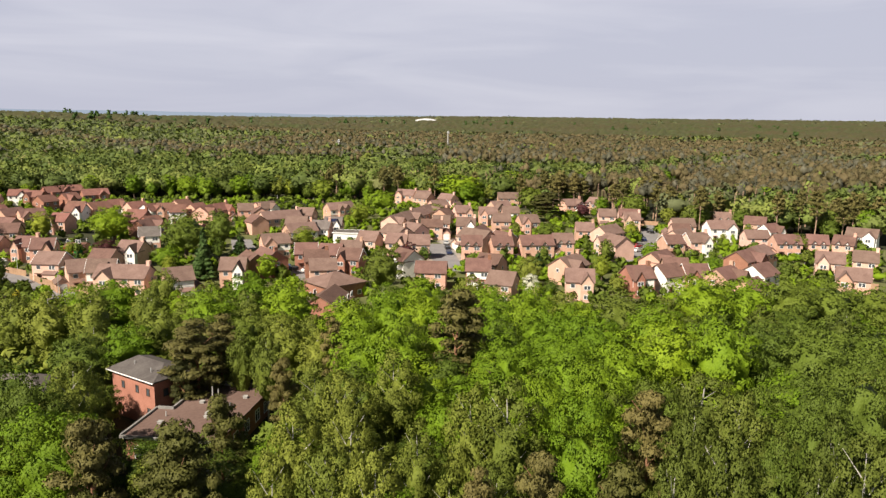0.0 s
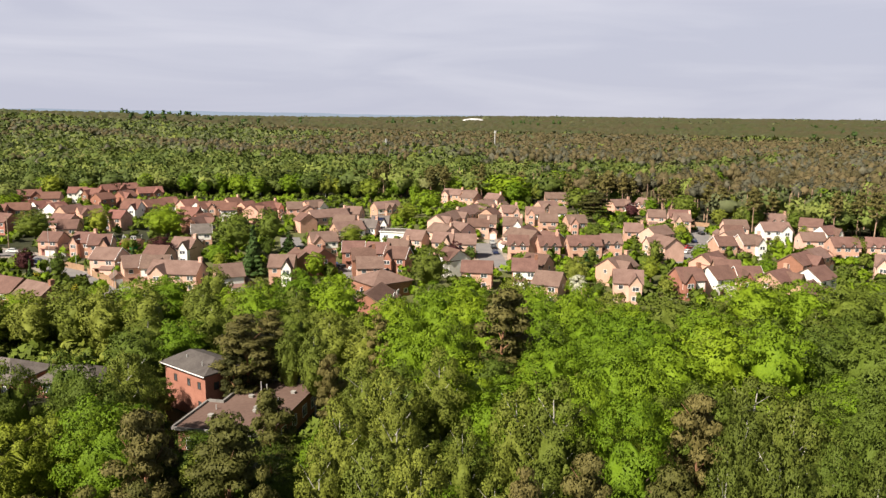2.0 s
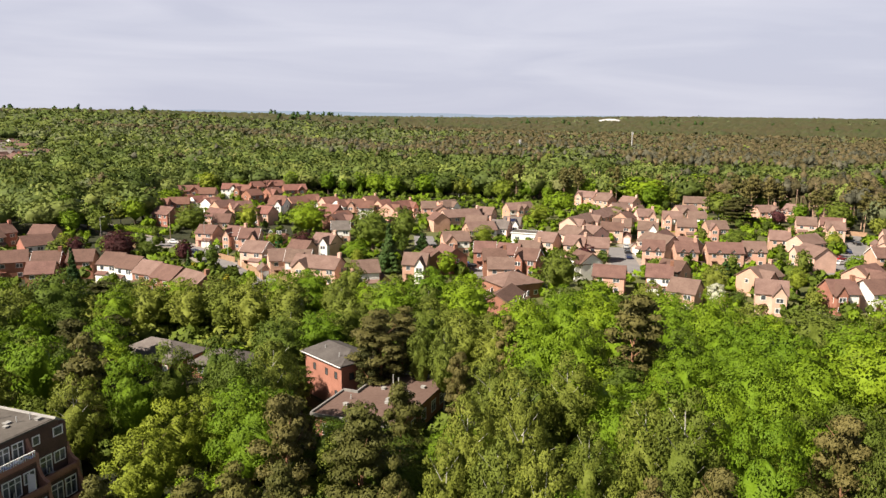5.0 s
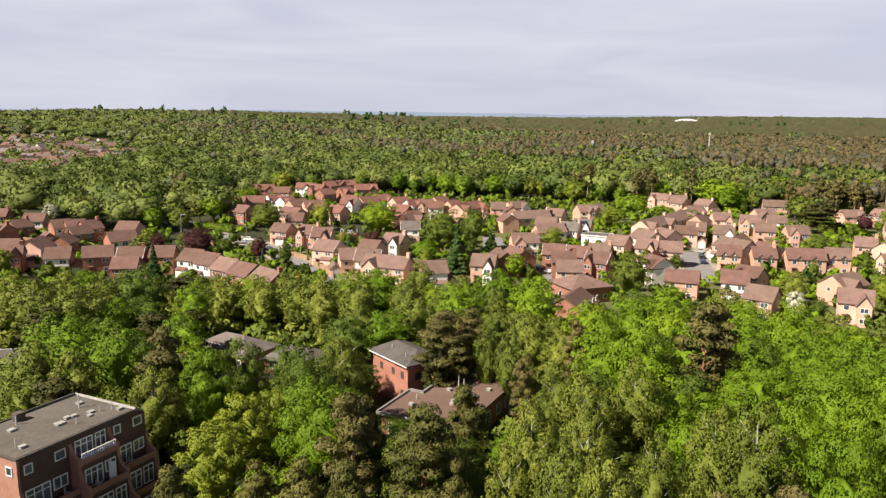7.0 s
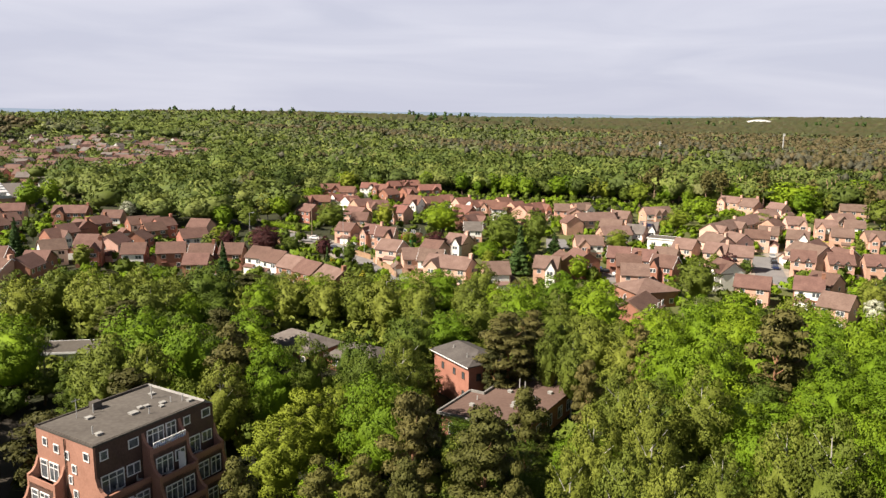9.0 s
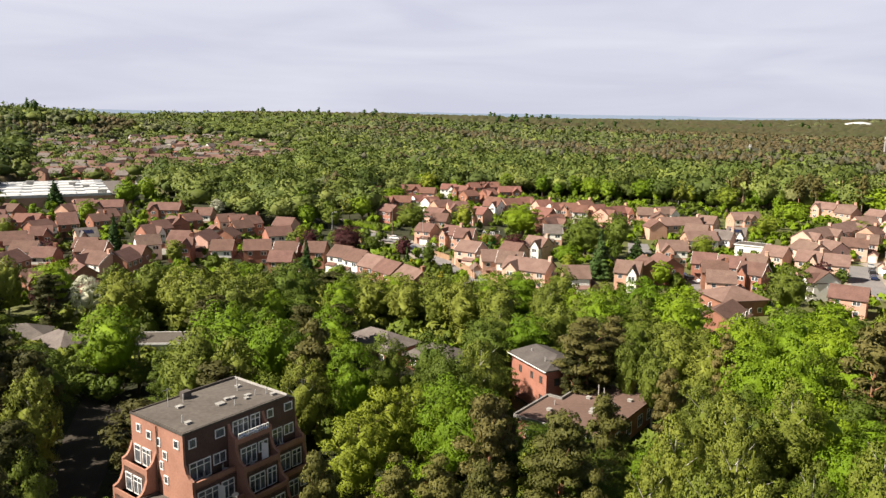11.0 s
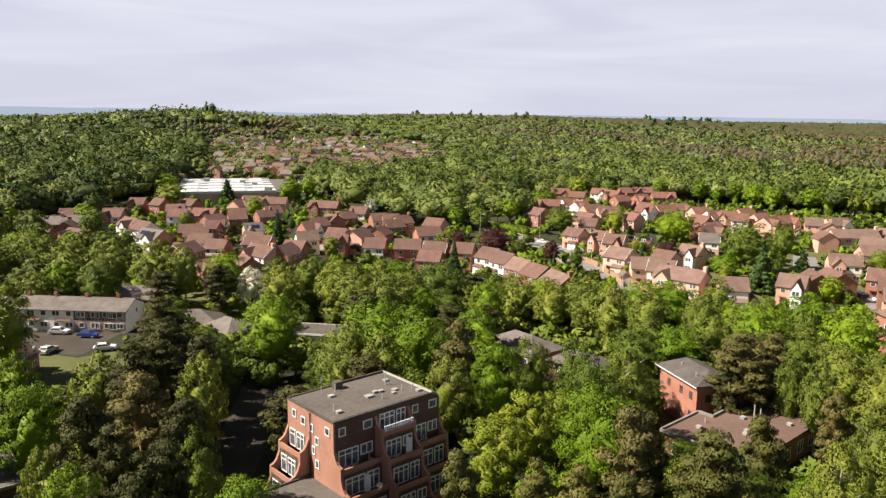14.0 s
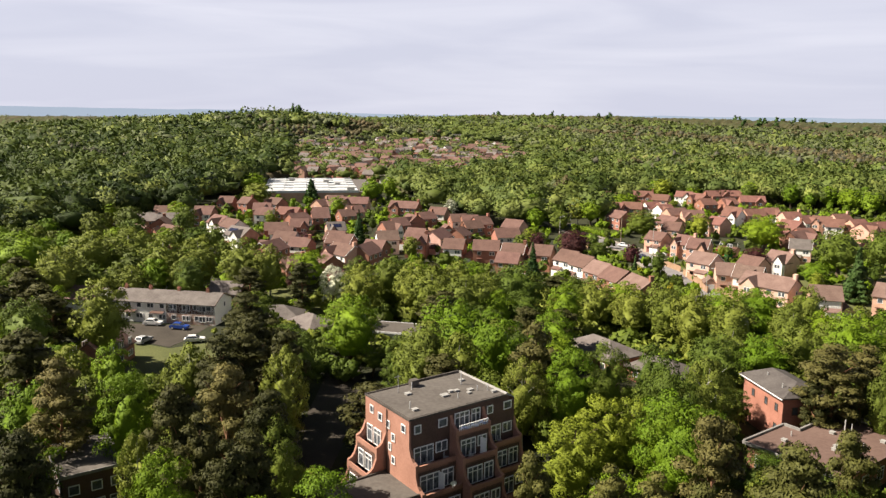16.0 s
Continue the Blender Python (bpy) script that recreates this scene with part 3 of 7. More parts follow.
def lobes_for(kind, h, r):
    """Clumps of a crown of height h and radius r."""
    out = []
    if kind == "oak":
        out += clumps(h, r, 0.15, 27, 0.27, 0.66)
        out += clumps(h, r * 1.06, 0.28, 24, 0.15, 0.66)
    elif kind == "birch":
        out += clumps(h, r, 0.10, 27, 0.24, 1.15, squeeze=1.15)
        out += clumps(h, r * 1.05, 0.25, 24, 0.16, 1.35, squeeze=1.15)
    elif kind == "pine":
        for z, rad, n in ((0.2, 0.35, 3), (0.31, 0.5, 4), (0.42, 0.6, 5), (0.55, 0.75, 6), (0.68, 0.72, 6), (0.80, 0.55, 5), (0.90, 0.32, 4), (0.97, 0.08, 1)):
            for i in range(n):
                a = 2 * math.pi * (i + rng.uniform(-0.4, 0.4)) / n + z * 7
                q = r * rad * rng.uniform(0.6, 1.15)
                s = r * rng.uniform(0.26, 0.42)
                out.append((q * math.cos(a), q * math.sin(a), h * z * rng.uniform(0.95, 1.04), s, s, s * rng.uniform(0.38, 0.6)))
        out.append((0, 0, h * 0.72, r * 0.4, r * 0.4, h * 0.2))
    elif kind == "tall":
        for z, rad, n in ((0.52, 0.5, 4), (0.62, 0.72, 6), (0.73, 0.78, 6), (0.84, 0.6, 5), (0.94, 0.25, 3)):
            for i in range(n):
                a = 2 * math.pi * (i + rng.uniform(-0.4, 0.4)) / n + z * 7
                q, s = r * rad * rng.uniform(0.6, 1.1), r * rng.uniform(0.28, 0.42)
                out.append((q * math.cos(a), q * math.sin(a), h * z * rng.uniform(0.96, 1.04), s, s, s * rng.uniform(0.4, 0.6)))
        out.append((0, 0, h * 0.74, r * 0.55, r * 0.55, h * 0.2))
    elif kind == "cone":
        for k in range(12):
            z = 0.08 + 0.9 * k / 11
            rad = r * (1 - z) * 0.75
            n = max(1, int(8 * (1 - z)))
            for i in range(n):
                a = 2 * math.pi * (i + rng.uniform(-0.3, 0.3)) / n + k
                s = max(r * 0.34 * (1.15 - z), r * 0.09)
                out.append((rad * math.cos(a), rad * math.sin(a), h * z, s, s, h * 0.05))
        out.append((0, 0, h * 0.4, r * 0.45, r * 0.45, h * 0.4))
        out.append((0, 0, h * 0.75, r * 0.2, r * 0.2, h * 0.22))
    elif kind == "shrub":
        for i in range(7):
            a = 2 * math.pi * i / 7
            q = r * rng.uniform(0.2, 0.6)
            s = r * rng.uniform(0.4, 0.55)
            out.append((q * math.cos(a), q * math.sin(a), h * rng.uniform(0.35, 0.62), s, s, h * 0.38))
    return out


def trunk_shape(kind, h, r, limbs=7):
    s = Shape()
    t = {"oak": 0.035, "birch": 0.014, "pine": 0.018, "tall": 0.016, "cone": 0.018, "shrub": 0.03}[kind] * h
    top = {"oak": 0.62, "birch": 0.9, "pine": 0.93, "tall": 0.93, "cone": 0.93, "shrub": 0.5}[kind] * h
    lean = r * 0.08
    s.tube((0, 0, -0.3), (lean, 0, top * 0.5), t, t * 0.7, 7)
    s.tube((lean, 0, top * 0.5), (0, lean, top), t * 0.7, t * 0.2, 6)
    for i in range(limbs if kind != "shrub" else 4):
        a = 2.4 * i
        z0 = top * (0.42 + 0.07 * i)
        reach = r * (0.62 if kind != "cone" else 0.35)
        s.tube((lean * 0.8, 0, z0), (reach * math.cos(a), reach * math.sin(a), min(z0 + h * 0.16, h * 0.9)), t * 0.32, t * 0.08, 5)
    return s


TREE_LOOK = {
    "oak": ("oak", OAK, BARK, "broad green oak in full fresh leaf", "oak_tree"),
    "dark": ("oak", OAK_DARK, BARK, "broad dark green leafy tree", "broadleaf_tree"),
    "birch": ("birch", BIRCH, BIRCH_BARK, "tall birch with drooping grey-green leaves", "birch_tree"),
    "pine": ("pine", PINE, PINE_BARK, "tall pine with brownish olive needles", "pine_tree"),
    "gpine": ("pine", PINE_SHADED, PINE_BARK, "dense pine, its dull green needles coloured darker for shade", "pine_tree"),
    "opine": ("pine", PINE_SUNLIT, PINE_BARK, "dense pine, its olive-green needles coloured lighter for sun", "pine_tree"),
    "tpine": ("tall", PINE, TALL_BARK, "tall bare-stemmed pine with brownish needles", "pine_tree"),
    "dbirch": ("birch", DARK_BIRCH, BIRCH_BARK, "tall birch with drooping dark green leaves", "birch_tree"),
    "willow": ("birch", WILLOW, BARK, "yellow-green willow with feathery leaves", "willow_tree"),
    "lime": ("oak", WILLOW, BARK, "small round bright lime-green tree", "broadleaf_tree"),
    "yellow": ("shrub", YELLOW, BARK, "golden yellow garden shrub", "shrub"),
    "copper": ("oak", COPPER, BARK, "dark purple copper beech", "copper_beech"),
    "cone": ("cone", CONE, PINE_BARK, "dark green conical fir", "fir_tree"),
    "blossom": ("oak", BLOSSOM, BARK, "tree covered in white blossom", "blossom_tree"),
    "shrub": ("shrub", OAK_DARK, BARK, "rounded green garden shrub", "shrub"),
    "shrubl": ("shrub", OAK, BARK, "rounded fresh green garden shrub", "shrub"),
}
PROTO = {}
SIZES = {"oak": (14, 5.2), "birch": (15, 3.8), "pine": (16, 4.2), "tall": (18, 4.2), "cone": (13, 3.2), "shrub": (2.6, 1.6)}
COUNT = {"oak": 9400, "birch": 9000, "pine": 7000, "tall": 3600, "cone": 3600, "shrub": 420}


def tree_proto(look_name, near, variant):
    # near: 2 close by, 1 middle distance, 0 far off
    key = (look_name, near, variant)
    if key not in PROTO:
        kind, leafm, barkm, label, name = TREE_LOOK[look_name]
        h, r = SIZES[kind]
        lobes = lobes_for(kind, h, r)
        n = COUNT[kind]
        size = {"oak": 0.118, "birch": 0.112, "pine": 0.185, "tall": 0.24, "cone": 0.23, "shrub": 0.2}[kind]
        if near < 2:
            cut, grow = ((2.5, 1.5), (10.0, 3.2) if kind not in ("tall", "pine") else (6.0, 2.0))[1 - near]
            n, size = int(n / cut) if kind != "shrub" else n // 2, size * (grow if kind != "shrub" else 1.6)
        top = max(l[2] + l[5] for l in lobes)
        whole = {"oak": (h * 0.53, r, h * 0.44), "birch": (h * 0.52, r * 0.92, h * 0.44)}.get(kind)
        crown = crown_mesh("crown", lobes, n, size, leafm, 0.5 if kind == "birch" else 0.0, 0.78 if kind not in ("pine", "tall") else 0.62, whole, (0.74, 0.7, 0.57)[near] if look_name != "blossom" else 0.4)
        PROTO[key] = (crown, trunk_shape(kind, h, r, 7 if near == 2 else 4).mesh("trunk", barkm), top, r)
    return PROTO[key]


TREES_AT = []


def tree(look_name, x, y, h, r, near=0, group=""):
    """A tree of height h and crown radius r, with its foot on the ground."""
    kind, leafm, barkm, label, name = TREE_LOOK[look_name]
    if near < 2:
        near = 1 if math.hypot(x, y) < (340 if near else 180) else 0
    if kind in ("oak", "birch") and x > 0.25 * y and x * x + y * y < 175 ** 2:
        r, h = r * rng.uniform(0.92, 1.1), h * rng.uniform(0.84, 1.12)  # crowns of the eastern wood close up
    crown, trunk, top, pr = tree_proto(look_name, near, int(rng.integers(0, 3)))
    at = Matrix.Translation((x, y, land(x, y))) @ Matrix.Rotation(rng.uniform(0, 6.28), 4, "Z") @ Matrix.Diagonal((r / pr, r / pr, h / top, 1))
    if kind == "shrub":
        ob = tagged(new(name, crown), label, "shrub", group)
        ob.matrix_basis = at
        TREES_AT.append((x, y, r))
        return ob
    ob = thing(name, at, label, "tree" if kind != "shrub" else "shrub", group)
    part("crown", crown, leafm, ob)
    part("trunk", trunk, barkm, ob)
    TREES_AT.append((x, y, r))
    return ob

# ---------------------------------------------------------------- woods
def table(rows, a):
    if a <= rows[0][0]:
        return rows[0][1]
    for (a0, v0), (a1, v1) in zip(rows, rows[1:]):
        if a <= a1:
            return v0 + (v1 - v0) * (a - a0) / (a1 - a0)
    return rows[-1][1]


NEAR_EDGE = ((-60, 205), (-47, 195), (-40, 178), (-30, 180), (-22, 186), (-15, 176), (-8, 168), (0, 160), (10, 155), (14, 150), (20, 152), (30, 150), (40, 152), (60, 160))
FAR_EDGE = ((-62, 225), (-54, 250), (-51, 320), (-45, 330), (-38, 500), (-31, 500), (-27, 345), (-24, 312), (-20, 300), (-15, 300), (-13, 330), (-10.5, 430), (0, 420), (8, 400), (16, 395), (22, 385), (27, 370), (34, 345), (40, 318), (50, 305), (60, 300))
OPEN = []  # x, y, radius of ground that stays clear


def free(x, y, gap):
    for ox, oy, r in OPEN:
        if (x - ox) ** 2 + (y - oy) ** 2 < (r + gap * 0.5) ** 2:
            return False
    return True


def clear_of_trees(x, y, gap):
    for ox, oy, r in TREES_AT:
        if (x - ox) ** 2 + (y - oy) ** 2 < (gap + 0.45 * r) ** 2:
            return False
    return True


# sight lines that stay open: azimuths from and to, distance of what is seen, fall of the line of sight
VIEWS = ((-23, -9, 204, 0.206), (-34, -18, 76, 0.50), (-41, -33, 72, 0.62), (-54, -41, 165, 0.275), (-52, -41, 140, 0.33), (-17, -7, 134, 0.355), (-32, -26, 126, 0.36), (-5, 2, 112, 0.40), (-4, 10, 104, 0.42), (-57, -50, 84, 0.50), (9, 15, 172, 0.265), (-46, -35, 128, 0.345), (-40.5, -34.5, 151, 0.285), (-31.5, -27.5, 148, 0.295), (-36.2, -32.8, 170, 0.25))


def tallest(a, d):
    """The height that a tree may reach without hiding what stands behind it."""
    h = 30.0
    for a0, a1, far, fall in VIEWS:
        if a0 < a < a1 and d < far:
            h = min(h, HEIGHT - d * fall - 0.5)
    return h


def fill_near():
    """The wood between the camera and the estate, closed up with trees of the kinds that grow there."""
    step = 6.2
    for i in range(-34, 34):
        for j in range(2, 34):
            x, y = i * step + rng.uniform(-2.4, 2.4), j * step + rng.uniform(-2.4, 2.4)
            d, a = math.hypot(x, y), math.degrees(math.atan2(x, y))
            if d < 34 or abs(a + 3) > 59 or d > table(NEAR_EDGE, a):
                continue
            if not free(x, y, 5.0) or not clear_of_trees(x, y, 3.5):
                continue
            if a > 12:
                look_name = rng.choice(["oak", "oak", "dark", "birch"] if a < 33 else ["dark", "dark", "oak", "dbirch"] if d > 100 else ["dark", "dbirch", "dbirch"])
            elif a > -10:
                look_name = rng.choice(["oak", "birch", "birch", "dark"])
            elif -31 < a < -17 and d < 116:
                look_name = rng.choice(["dark", "dark", "gpine"])
            else:
                look_name = rng.choice(["birch", "dark", "oak", "gpine"])
            h = min(rng.uniform(10.5, 13.5), tallest(a, d))
            if h < 3:
                continue
            tree(str(look_name), x, y, h, min(rng.uniform(3.6, 4.9), h * 0.42), 2 if d < 86 else 1, "trees of the wood")


def undergrowth():
    """Bushes and saplings that close the floor of the wood under its trees."""
    spots = []
    for k in range(2600):
        a, d = rng.uniform(-56, 46), math.sqrt(rng.uniform(60 ** 2, 185 ** 2))
        if d > table(NEAR_EDGE, a):
            continue
        x, y = polar(a, d)
        h = min(rng.uniform(2.2, 5.2), tallest(a, d))
        if h > 1.2 and free(x, y, 4.0):
            spots.append((x, y, h, h * rng.uniform(0.5, 0.72)))
    forest("undergrowth", "dark green bushes and saplings under the trees", OAK_DARK, spots[::2], 5, 16, 0.2, "bush")
    forest("undergrowth", "grey-green bushes and saplings under the trees", BIRCH, spots[1::2], 5, 16, 0.2, "bush")


def fill_gardens():
    """Garden trees and shrubs between the houses."""
    shrubs, rest = 0, []
    for k in range(8200):
        a = rng.uniform(-60, 52)
        d = math.sqrt(rng.uniform(150 ** 2, 520 ** 2))
        if not table(NEAR_EDGE, a) - 4 < d < table(FAR_EDGE, a) + 4:
            continue
        x, y = polar(a, d)
        u = rng.uniform()
        if u < 0.86:
            if free(x, y, -0.4) and clear_of_trees(x, y, 0.4):
                h, r = rng.uniform(1.2, 3.4), rng.uniform(1.0, 2.6)
                if shrubs < 290 and d < 330:
                    shrubs += 1
                    tree(str(rng.choice(["shrub", "shrubl", "yellow"], p=[0.55, 0.38, 0.07])), x, y, h, r, 0, "garden shrubs")
                else:
                    rest.append((x, y, h * rng.uniform(1.0, 1.5), r * 1.1))
                    TREES_AT.append((x, y, r))
        elif free(x, y, 2.6) and clear_of_trees(x, y, 1.6) and len(TREES_AT) < 2400:
            h = rng.uniform(4.5, 8.5) * (1.0 if d < 250 else 0.72)
            tree(str(rng.choice(["oak", "dark", "birch", "lime", "copper", "cone"], p=[0.3, 0.38, 0.18, 0.06, 0.03, 0.05])), x, y, h, h * rng.uniform(0.28, 0.4), 0, "garden trees")
    forest("garden_bushes", "hedges and bushes crowding the back gardens", OAK_DARK, rest[::2], 4, 9, 0.36, "bush")
    forest("garden_bushes", "fresh green bushes crowding the back gardens", OAK, rest[1::2], 4, 9, 0.36, "bush")


def forest(name, label, mat, spots, lobes, leaves, size, kind, rough=0.45, core=1, lift=0.0):
    """Many trees as one body, each of several clumps: a spot is x, y, height, radius."""
    n = len(spots)
    if not n:
        return
    sp = np.asarray(spots)
    z0 = np.array([land(a, b) for a, b in sp[:, :2]])
    low = {"pine": 0.5, "bush": 0.0}.get(kind, 0.22)
    top = unit(n * lobes).reshape(n, lobes, 3)
    top[:, :, 2] = np.abs(top[:, :, 2]) * 1.15 - 0.15
    reach = rng.uniform(0.5, 0.78, (n, lobes, 1))
    h, r = sp[:, 2][:, None], sp[:, 3][:, None]
    half = h * (1 - low) / 2
    taper = 1.0 - (0.4 if kind == "pine" else 0.0) * np.clip(top[:, :, 2], 0, 1)
    lc = np.empty((n, lobes, 3))
    lc[:, :, 0] = sp[:, 0][:, None] + top[:, :, 0] * reach[:, :, 0] * r * taper
    lc[:, :, 1] = sp[:, 1][:, None] + top[:, :, 1] * reach[:, :, 0] * r * taper
    lc[:, :, 2] = z0[:, None] + h * low + half + top[:, :, 2] * reach[:, :, 0] * half * 1.2
    u = unit(n * lobes * leaves).reshape(n, lobes, leaves, 3)
    u = u + 0.7 * top[:, :, None, :] + np.array([0, 0, 0.25])
    u /= np.linalg.norm(u, axis=3)[:, :, :, None]
    lr = rng.uniform(0.34, 0.52, (n, lobes, 1, 1)) * r[:, :, None, None]
    flat = np.array([1, 1, 0.5 if kind == "pine" else 0.8])
    c = lc[:, :, None, :] + u * lr * flat * rng.uniform(0.75, 1.1, (n, lobes, leaves, 1))
    c, nn = c.reshape(-1, 3), u.reshape(-1, 3)
    m = len(c)
    face = nn + 0.7 * unit(m)
    face /= np.linalg.norm(face, axis=1)[:, None]
    a = np.cross(face, unit(m))
    a /= np.linalg.norm(a, axis=1)[:, None]
    b = np.cross(face, a)
    s = size * np.repeat(sp[:, 3], lobes * leaves)[:, None] * rng.uniform(0.6, 1.4, (m, 1))
    v = np.stack([c - a * s - b * s * 0.7, c + a * s * 1.2, c - a * s * 0.6 + b * s * 0.9], 1).reshape(-1, 3)
    f = np.arange(m * 3).reshape(-1, 3)
    mid3 = np.stack([sp[:, 0], sp[:, 1], z0 + h[:, 0] * low + half[:, 0] * 0.7], 1)
    size3 = np.stack([r[:, 0], r[:, 0], half[:, 0]], 1)
    whole = (c - np.repeat(mid3, lobes * leaves, axis=0)) / np.repeat(size3, lobes * leaves, axis=0)
    whole /= np.linalg.norm(whole, axis=1)[:, None] + 1e-9
    nr = 0.38 * nn + 0.62 * whole + 0.6 * rough * unit(m)
    nr /= np.linalg.norm(nr, axis=1)[:, None]
    vs, fs, ns = [v], [f], [np.repeat(nr, 3, axis=0)]
    iv, jf = ico2() if core > 1 else ico()
    if core:
        k = len(iv)
        dots = np.einsum("kc,nlc->nkl", iv, top)
        near = dots.argmax(axis=2)
        best = dots.max(axis=2)
        swell = (0.52 + 0.36 * np.exp(-(1 - best) * 5) + 0.09 * rng.normal(size=(n, k)))[:, :, None]
        scale3 = np.stack([r[:, 0], r[:, 0], half[:, 0] * 1.05], 1)[:, None, :]
        mid = np.stack([sp[:, 0], sp[:, 1], z0 + h[:, 0] * low + half[:, 0]], 1)[:, None, :]
        cv = mid + iv[None] * swell * scale3
        lob = np.take_along_axis(top, near[:, :, None], axis=1)
        out_way = iv[None] * (swell + 0.25) - lob * 0.3 + 0.08 * rng.normal(size=(n, k, 3))
        vs.append(cv.reshape(-1, 3))
        fs.append((jf[None] + (np.arange(n) * k)[:, None, None]).reshape(-1, 3) + len(v))
        ns.append((out_way / np.linalg.norm(out_way, axis=2)[:, :, None]).reshape(-1, 3))
    way = np.concatenate(ns) * (1 - lift) + np.array([0, 0, lift])
    way /= np.linalg.norm(way, axis=1)[:, None]
    each = rng.uniform(0, 1, n)
    tones = [np.repeat(each, lobes * leaves * 3)] + ([np.repeat(each, len(iv))] if core else [])
    tagged(new(name, tri_mesh(name, np.concatenate(vs), np.concatenate(fs), mat, way, np.concatenate(tones))), label, "woods", kind="stuff")


def far_spots(d0, d1, step, lo=-59, hi=54):
    """Scattered places in a ring, with the kind of wood that grows at each."""
    out = {k: [] for k in ("broad", "fresh", "deep", "hill", "olive", "mixed", "pine", "dark_pine")}
    n = int(0.5 * radians(hi - lo) * (d1 * d1 - d0 * d0) / (step * step))
    az = rng.uniform(lo, hi, n)
    dd = np.sqrt(rng.uniform(d0 * d0, d1 * d1, n))
    for a, d in zip(az, dd):
        if d < table(FAR_EDGE, a) + (9 if -20 < a else 3):
            continue
        x, y = polar(a, d)
        village = -37.5 < a < -19 and 500 < d < 930
        if d < 1300 and not free(x, y, -1 if village else 7):
            continue
        w = 1.5 * noise.noise((x / 330, y / 130, 3.0)) + 0.75 * noise.noise((x / 80, y / 45, 9.0)) + rng.uniform(-0.1, 0.1)
        w += 0.75 * smooth(16, 26, a) * smooth(330, 400, d) * smooth(1500, 800, d) * smooth(52, 44, a - 0.004 * (900 - d))
        w += 0.3 * smooth(560, 760, d) * smooth(-6, 14, a) + 0.3 * smooth(1300, 1900, d) * smooth(-16, -4, a)
        line = 840 - 38 * min(a, 4)
        w += 0.8 * math.exp(-((d - line) / 60) ** 2) * smooth(-18, -14, a) * smooth(18, 10, a)
        w -= 0.55 * smooth(line + 90, line + 150, d) * smooth(line + 520, line + 330, d) * smooth(-20, -14, a) * smooth(16, 8, a)
        if d < table(FAR_EDGE, a) + 70:
            w -= 0.5
        w += 0.45 * smooth(850, 1050, d) * smooth(6, 14, a)
        w -= 0.32 + 0.25 * smooth(-20, -30, a)
        if village:
            w -= 0.3
            if rng.uniform() < 0.12:
                continue
        w -= 0.16 * smooth(8, -4, a) * smooth(1000, 1300, d)
        u = rng.uniform()
        if w > 0.12:
            kind = "pine" if u < (0.66 if d < 900 else 0.85) else "dark_pine" if u < 0.95 else "fresh" if d < 900 else "mixed"
        elif w > -0.08:
            kind = ("mixed", "mixed", "pine", "dark_pine" if d < 900 else "mixed", "broad")[int(u * 5)]
        else:
            # groves: deep green stands shade into fresh ones
            g = 0.5 * u + 0.26 + 0.55 * noise.noise((x / 75, y / 42, 17.0)) - 0.16 * smooth(-8, -20, a)
            g = min(max(g, 0.0), 0.999)
            kind = (("deep", "deep", "deep", "broad", "broad", "broad", "fresh", "fresh", "olive") if d < 700 else ("deep" if d < 1200 else "broad", "deep" if d < 900 else "broad", "broad", "broad", "mixed", "broad", "mixed", "mixed", "fresh"))[int(g * 9)]
        if "pine" in kind:
            spot = (x, y, rng.uniform(14, 19) if d < 700 else rng.uniform(13, 16), rng.uniform(0.34, 0.48) * step * (1.0 if d < 700 else 1.25))
            if d < 900:
                out[kind].append((x + rng.uniform(-0.5, 0.5) * step, y + rng.uniform(0.3, 0.7) * step, rng.uniform(13, 18), rng.uniform(0.3, 0.42) * step))
        else:
            big = rng.uniform(0, 1) ** 1.4
            spot = (x, y, (9.5 + 6.0 * big if d < 700 else 10.5 + 3.5 * big) + rng.uniform(-1, 1), (0.6 + 0.75 * big) * step * (1.0 if d < 700 else 1.1))
        if a < -33 and not village:
            spot = (x, y, spot[2] * 1.15, spot[3] * (0.95 + 0.2 * smooth(-36, -41, a)))
            if kind in ("fresh", "olive", "pine") and u < 0.8:
                kind = "deep"
            if "pine" not in kind and rng.uniform() < 0.64 * smooth(-35, -41, a):
                kind = "hill"
        out[kind].append((x, y, spot[2] * 0.58, spot[3] * 0.72) if village else spot)
    return out


def edge_trees():
    """Single trees along the front of the far woods: round broadleaves, and tall pines among them."""
    for k in range(540):
        a = rng.uniform(-20, 52)
        d = table(FAR_EDGE, a) + rng.uniform(-3, 26)
        x, y = polar(a, d)
        if not free(x, y, 4) or not clear_of_trees(x, y, 3.1):
            continue
        u = rng.uniform()
        if a > 11 and u < 0.55 and d > table(FAR_EDGE, a) + 3:
            tree("tpine", x, y, rng.uniform(16, 21), rng.uniform(2.8, 3.9), 0, "trees along the far wood")
        else:
            h = rng.uniform(8, 14)
            tree(str(rng.choice(["oak", "oak", "dark", "birch", "lime", "gpine"], p=[0.26, 0.16, 0.34, 0.14, 0.04, 0.06] if a < 24 else [0.16, 0.1, 0.48, 0.12, 0.02, 0.12])), x, y, h, h * rng.uniform(0.32, 0.46), 0, "trees along the far wood")


